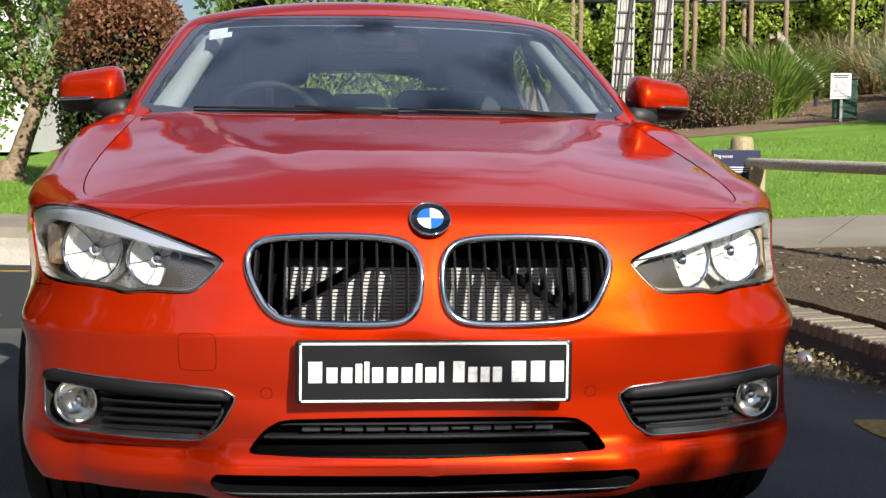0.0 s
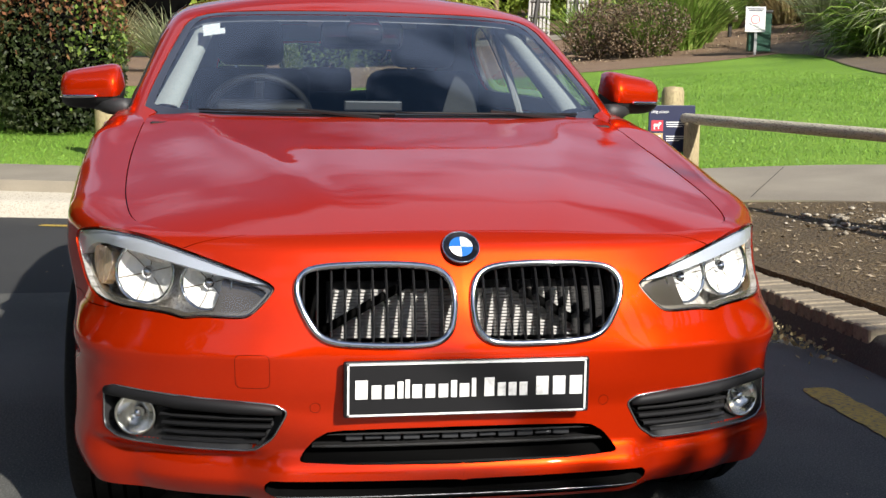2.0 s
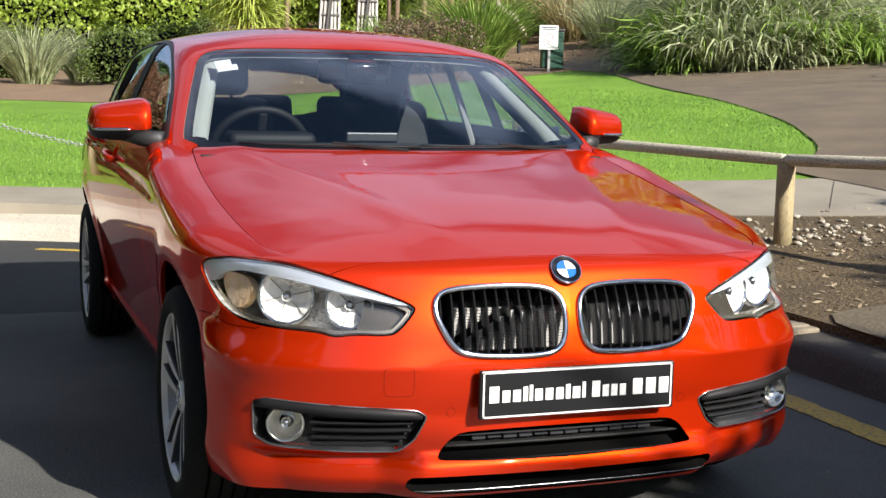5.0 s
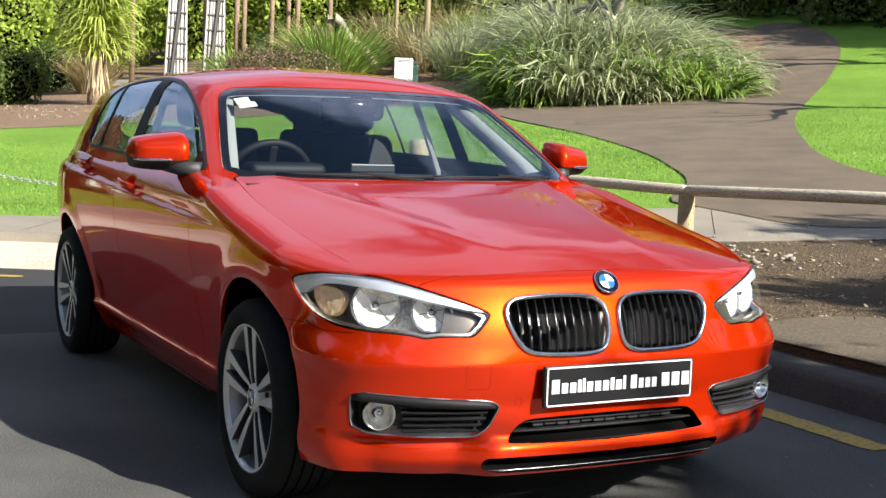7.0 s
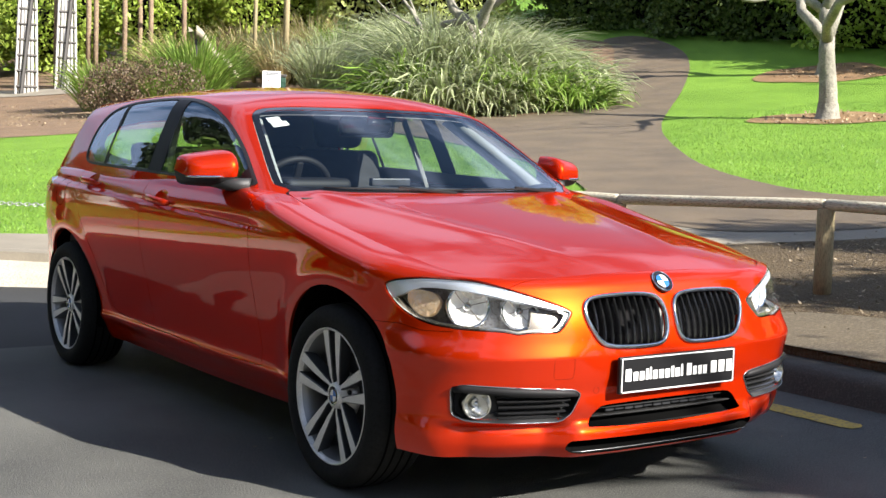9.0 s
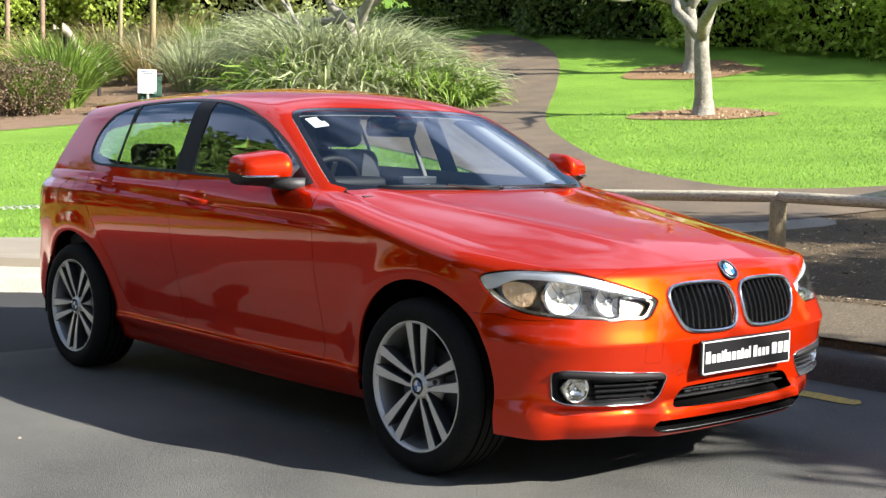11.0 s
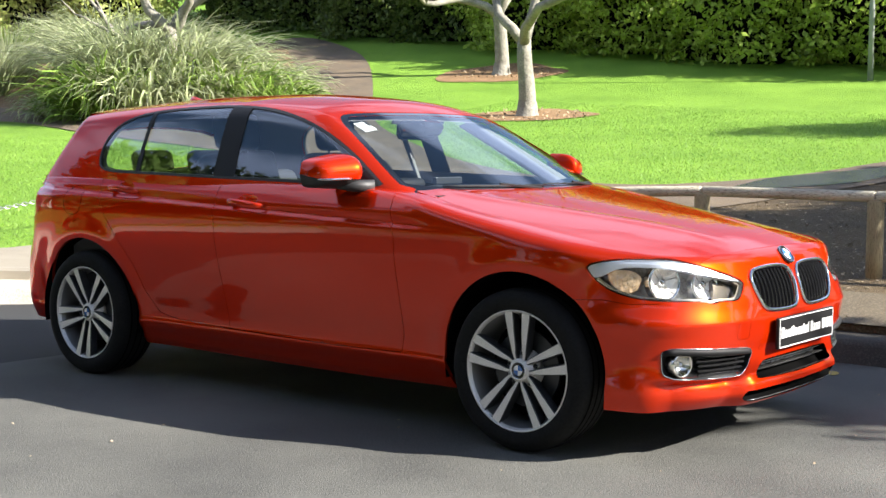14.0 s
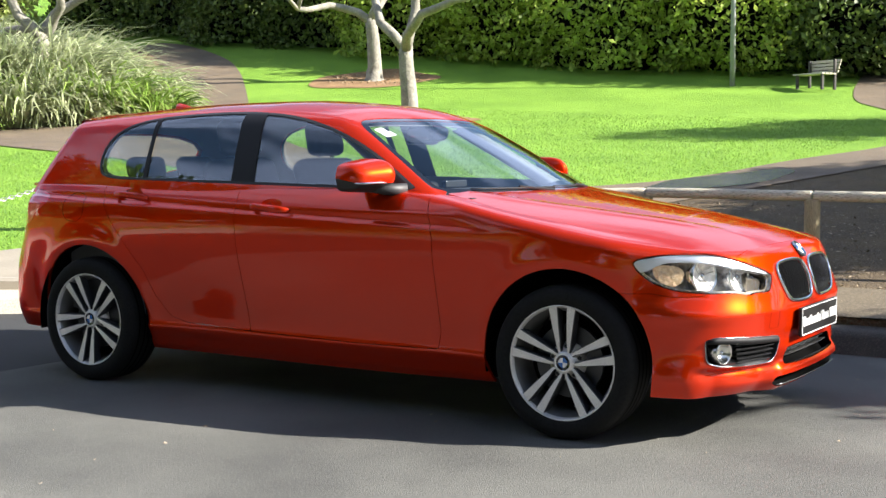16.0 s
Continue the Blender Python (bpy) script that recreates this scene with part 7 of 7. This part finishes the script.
CHIP = surface("bark_chip", (0.36, 0.28, 0.16), (0.20, 0.145, 0.085), rough=0.9, scale=5, fine=50, island=True, c3=(0.5, 0.42, 0.32))
tagged(fast_mesh("bark_chips", V, np.arange(len(V)).reshape(-1, 4), CHIP), "scattered pale bark chips on bare soil", "bark chips", kind="stuff")

# pale stones washed into a rill between the bed and the footpath
STONE_PALE = surface("pale_pebble", (0.34, 0.30, 0.23), (0.18, 0.15, 0.105), rough=0.85, scale=9, fine=60, bump=0.004, island=True, c3=(0.52, 0.49, 0.42))
sv, sf = [], []
for k in range(260):
    u = rng.random()
    at_ = np.array((2.95 + 1.15 * u, 3.55 - 0.35 * u)) + (rng.normal(0, 0.08), rng.normal(0, 0.28))
    if sdf(at_[None], np.array(SOIL_BED))[0] > -0.05 or sdf(at_[None], chaikin(FOOTPATH, 2))[0] < 0.03:
        continue
    q = bmesh.new()
    bmesh.ops.create_icosphere(q, subdivisions=1, radius=1.0)
    L = (0.008 + 0.030 * rng.random() ** 3) * np.array((1.0, rng.uniform(0.6, 0.95), rng.uniform(0.35, 0.6)))
    a_ = rng.uniform(0, 6.3)
    W = np.array([tuple(v.co) for v in q.verts]) * L * (1 + 0.16 * rng.normal(0, 1, (len(q.verts), 1)))
    W = np.stack([W[:, 0] * math.cos(a_) - W[:, 1] * math.sin(a_), W[:, 0] * math.sin(a_) + W[:, 1] * math.cos(a_), W[:, 2]], -1)
    sf += [[len(sv) + v.index for v in f.verts] for f in q.faces]
    sv += [tuple(w + (at_[0], at_[1], gz(*at_) + 0.012 + 0.3 * L[2])) for w in W]
    q.free()
tagged(raw("pebbles", sv, sf, STONE_PALE, smooth=True), "pale pebbles and stones lying on bare soil", "pebbles", kind="stuff")

# grass blades standing on the lawn where it is near
LAWN_BLADE = leafy("lawn_blades", (0.21, 0.38, 0.052), (0.14, 0.28, 0.038), (0.31, 0.45, 0.09), 0.35)
n_ = 130000
px = np.r_[rng.uniform(-4.5, 9.5, n_ // 2), rng.uniform(7, 20, n_ // 2)]
py = np.r_[rng.uniform(6.2, 19, n_ // 2), rng.uniform(3, 15, n_ // 2)]
q_ = np.c_[px, py]
ok = np.ones(len(q_), bool)
for pl in (FOOTPATH, PARK_PATH, SOIL_BED, MULCH_BED):
    ok &= sdf(q_, chaikin(pl, 2)) > -0.03
ok &= sdf(q_, ROAD_POLY) > 0.3
ok &= np.hypot(px - 17.4, py - 12.7) > 1.4
q_ = q_[ok]
n_ = len(q_)
P = np.stack([q_[:, 0], q_[:, 1], ground_z(q_[:, 0], q_[:, 1]) - 0.005], -1)
d = rng.normal(0, 0.45, (n_, 3))
d[:, 2] = 1
h_ = (0.018 + 0.03 * rng.random(n_) ** 2)[:, None]
a_ = rng.uniform(0, math.pi, n_)
s_ = np.stack([np.cos(a_), np.sin(a_), 0 * a_], -1) * 0.006
V = np.stack([P - s_, P + s_, P + d * h_], 1).reshape(-1, 3)
tagged(fast_mesh("grass_blades", V, np.arange(3 * n_).reshape(-1, 3), LAWN_BLADE), "short green grass blades standing on the lawn", "grass", kind="stuff")

# grass verge and kerb across the road
FAR_KERB = [(-9.2, -40), (-9.2, 8.8), (-9.6, 8.9), (-40, 17.5), (-40, -40)]
vx, vy = np.linspace(-40, -9.2, 30), np.linspace(-40, 17, 40)
VX, VY = np.meshgrid(vx, vy, indexing="ij")
sh = Sheet.grid(np.stack([VX, VY, 0.13 + 0.03 * (-9.2 - VX)], -1), np.stack([VX, VY], -1))
sh = sh.cut(sdf(sh.U, FAR_KERB))
VERGE = surface("verge_grass", (0.17, 0.22, 0.04), (0.11, 0.16, 0.025), rough=0.85, scale=0.8, fine=25, bump=0.04, bump_scale=40, c3=(0.34, 0.34, 0.10), spec=0.15)
tagged(sh.build("verge", VERGE), "yellow-green grass verge across the road", "verge", kind="structure")
bm = bmesh.new()
box(bm, -9.08, -15.6, 0.06, 0.26, 48.8, 0.15, 0.03)
tagged(part("far_kerb", bm, CONCRETE), "pale concrete kerb across the road", "kerb", kind="structure")
# dry litter over the mulch by the lawn
n_ = 2600
px, py = rng.uniform(3.0, 19.0, n_), rng.uniform(26.0, 36.0, n_)
ok = sdf(np.c_[px, py], chaikin(MULCH_BED, 2)) < -0.1
P = np.stack([px[ok], py[ok], ground_z(px[ok], py[ok]) + 0.03], -1)
V, F = leaves(P, 0.055)
tagged(fast_mesh("mulch_litter", V, F, CHIP), "dry pale litter scattered over bark mulch", "litter", kind="stuff")
P = []
for cx, cy in ((17.25, 12.65), (24.1, 18.3)):
    a_, r_ = rng.uniform(0, 2 * math.pi, 500), 1.35 * np.sqrt(rng.random(500))
    P.append(np.stack([cx + r_ * np.cos(a_), cy + r_ * np.sin(a_), ground_z(cx + r_ * np.cos(a_), cy + r_ * np.sin(a_)) + 0.035], -1))
V, F = leaves(np.concatenate(P) - (0, 0, 0.015), 0.07)
tagged(fast_mesh("ring_litter", V, F, CHIP), "dry bark pieces lying in the mulch rings", "litter", kind="stuff")
# dry leaf bits lying on the road
n_ = 170
px, py = rng.uniform(-6.5, 1.9, n_), rng.uniform(-3.2, 4.5, n_)
P = np.stack([px, py, np.full(n_, 0.006)], -1)
d = np.c_[rng.normal(0, 1, (n_, 2)), rng.normal(0, 0.12, n_)]
d /= np.linalg.norm(d, axis=1, keepdims=True)
s_ = np.stack([-d[:, 1], d[:, 0], 0.1 * d[:, 0]], -1)
L = (0.006 + 0.022 * rng.random(n_) ** 2)[:, None]
V = np.stack([P, P + d * L * 0.5 + s_ * L * 0.3, P + d * L + (0, 0, 0.004), P + d * L * 0.5 - s_ * L * 0.3], 1).reshape(-1, 3)
tagged(fast_mesh("road_litter", V, np.arange(4 * n_).reshape(-1, 4), CHIP), "small dry leaf bits scattered on the asphalt", "leaves", kind="stuff")
# wet film on the park path
WET = surface("wet_asphalt", (0.035, 0.034, 0.033), (0.05, 0.048, 0.045), rough=0.24, rough_var=0.06, scale=3, fine=40)
ring = [(9.3 + 1.5 * (1 + 0.16 * math.sin(3 * a)) * math.cos(a), 3.05 - 0.42 * math.cos(a) + 0.42 * (1 + 0.2 * math.cos(4 * a)) * math.sin(a)) for a in np.linspace(0, 2 * math.pi, 30)[:-1]]
tagged(ground_sheet(ring, 0.15, 0.024, rounds=1).build("wet_patch", WET), "shallow wet patch shining on the asphalt path", "puddle", kind="structure")
# slab joints across the footpath
JOINT = plain("joint_shadow", (0.05, 0.045, 0.038), 0.9, spec=0.1)
for x0, y0, x1, y1 in ((-6.2, 7.95, -5.9, 9.05), (-3.0, 7.25, -2.55, 8.2), (-0.4, 6.65, 0.15, 7.55), (1.35, 5.35, 2.25, 6.85), (3.05, 4.85, 3.9, 6.2), (4.35, 4.1, 5.2, 5.2)):
    bm = bmesh.new()
    a_, b_ = Vector((x0, y0, gz(x0, y0) + 0.014)), Vector((x1, y1, gz(x1, y1) + 0.014))
    d_ = (b_ - a_).normalized()
    o_ = Vector((-d_.y, d_.x, 0)) * 0.003
    bm.faces.new([bm.verts.new(q) for q in (a_ - o_, b_ - o_, b_ + o_, a_ + o_)])
    jt = part("slab_joint", bm, JOINT)
    jt.parent = bpy.data.objects["footpath"]
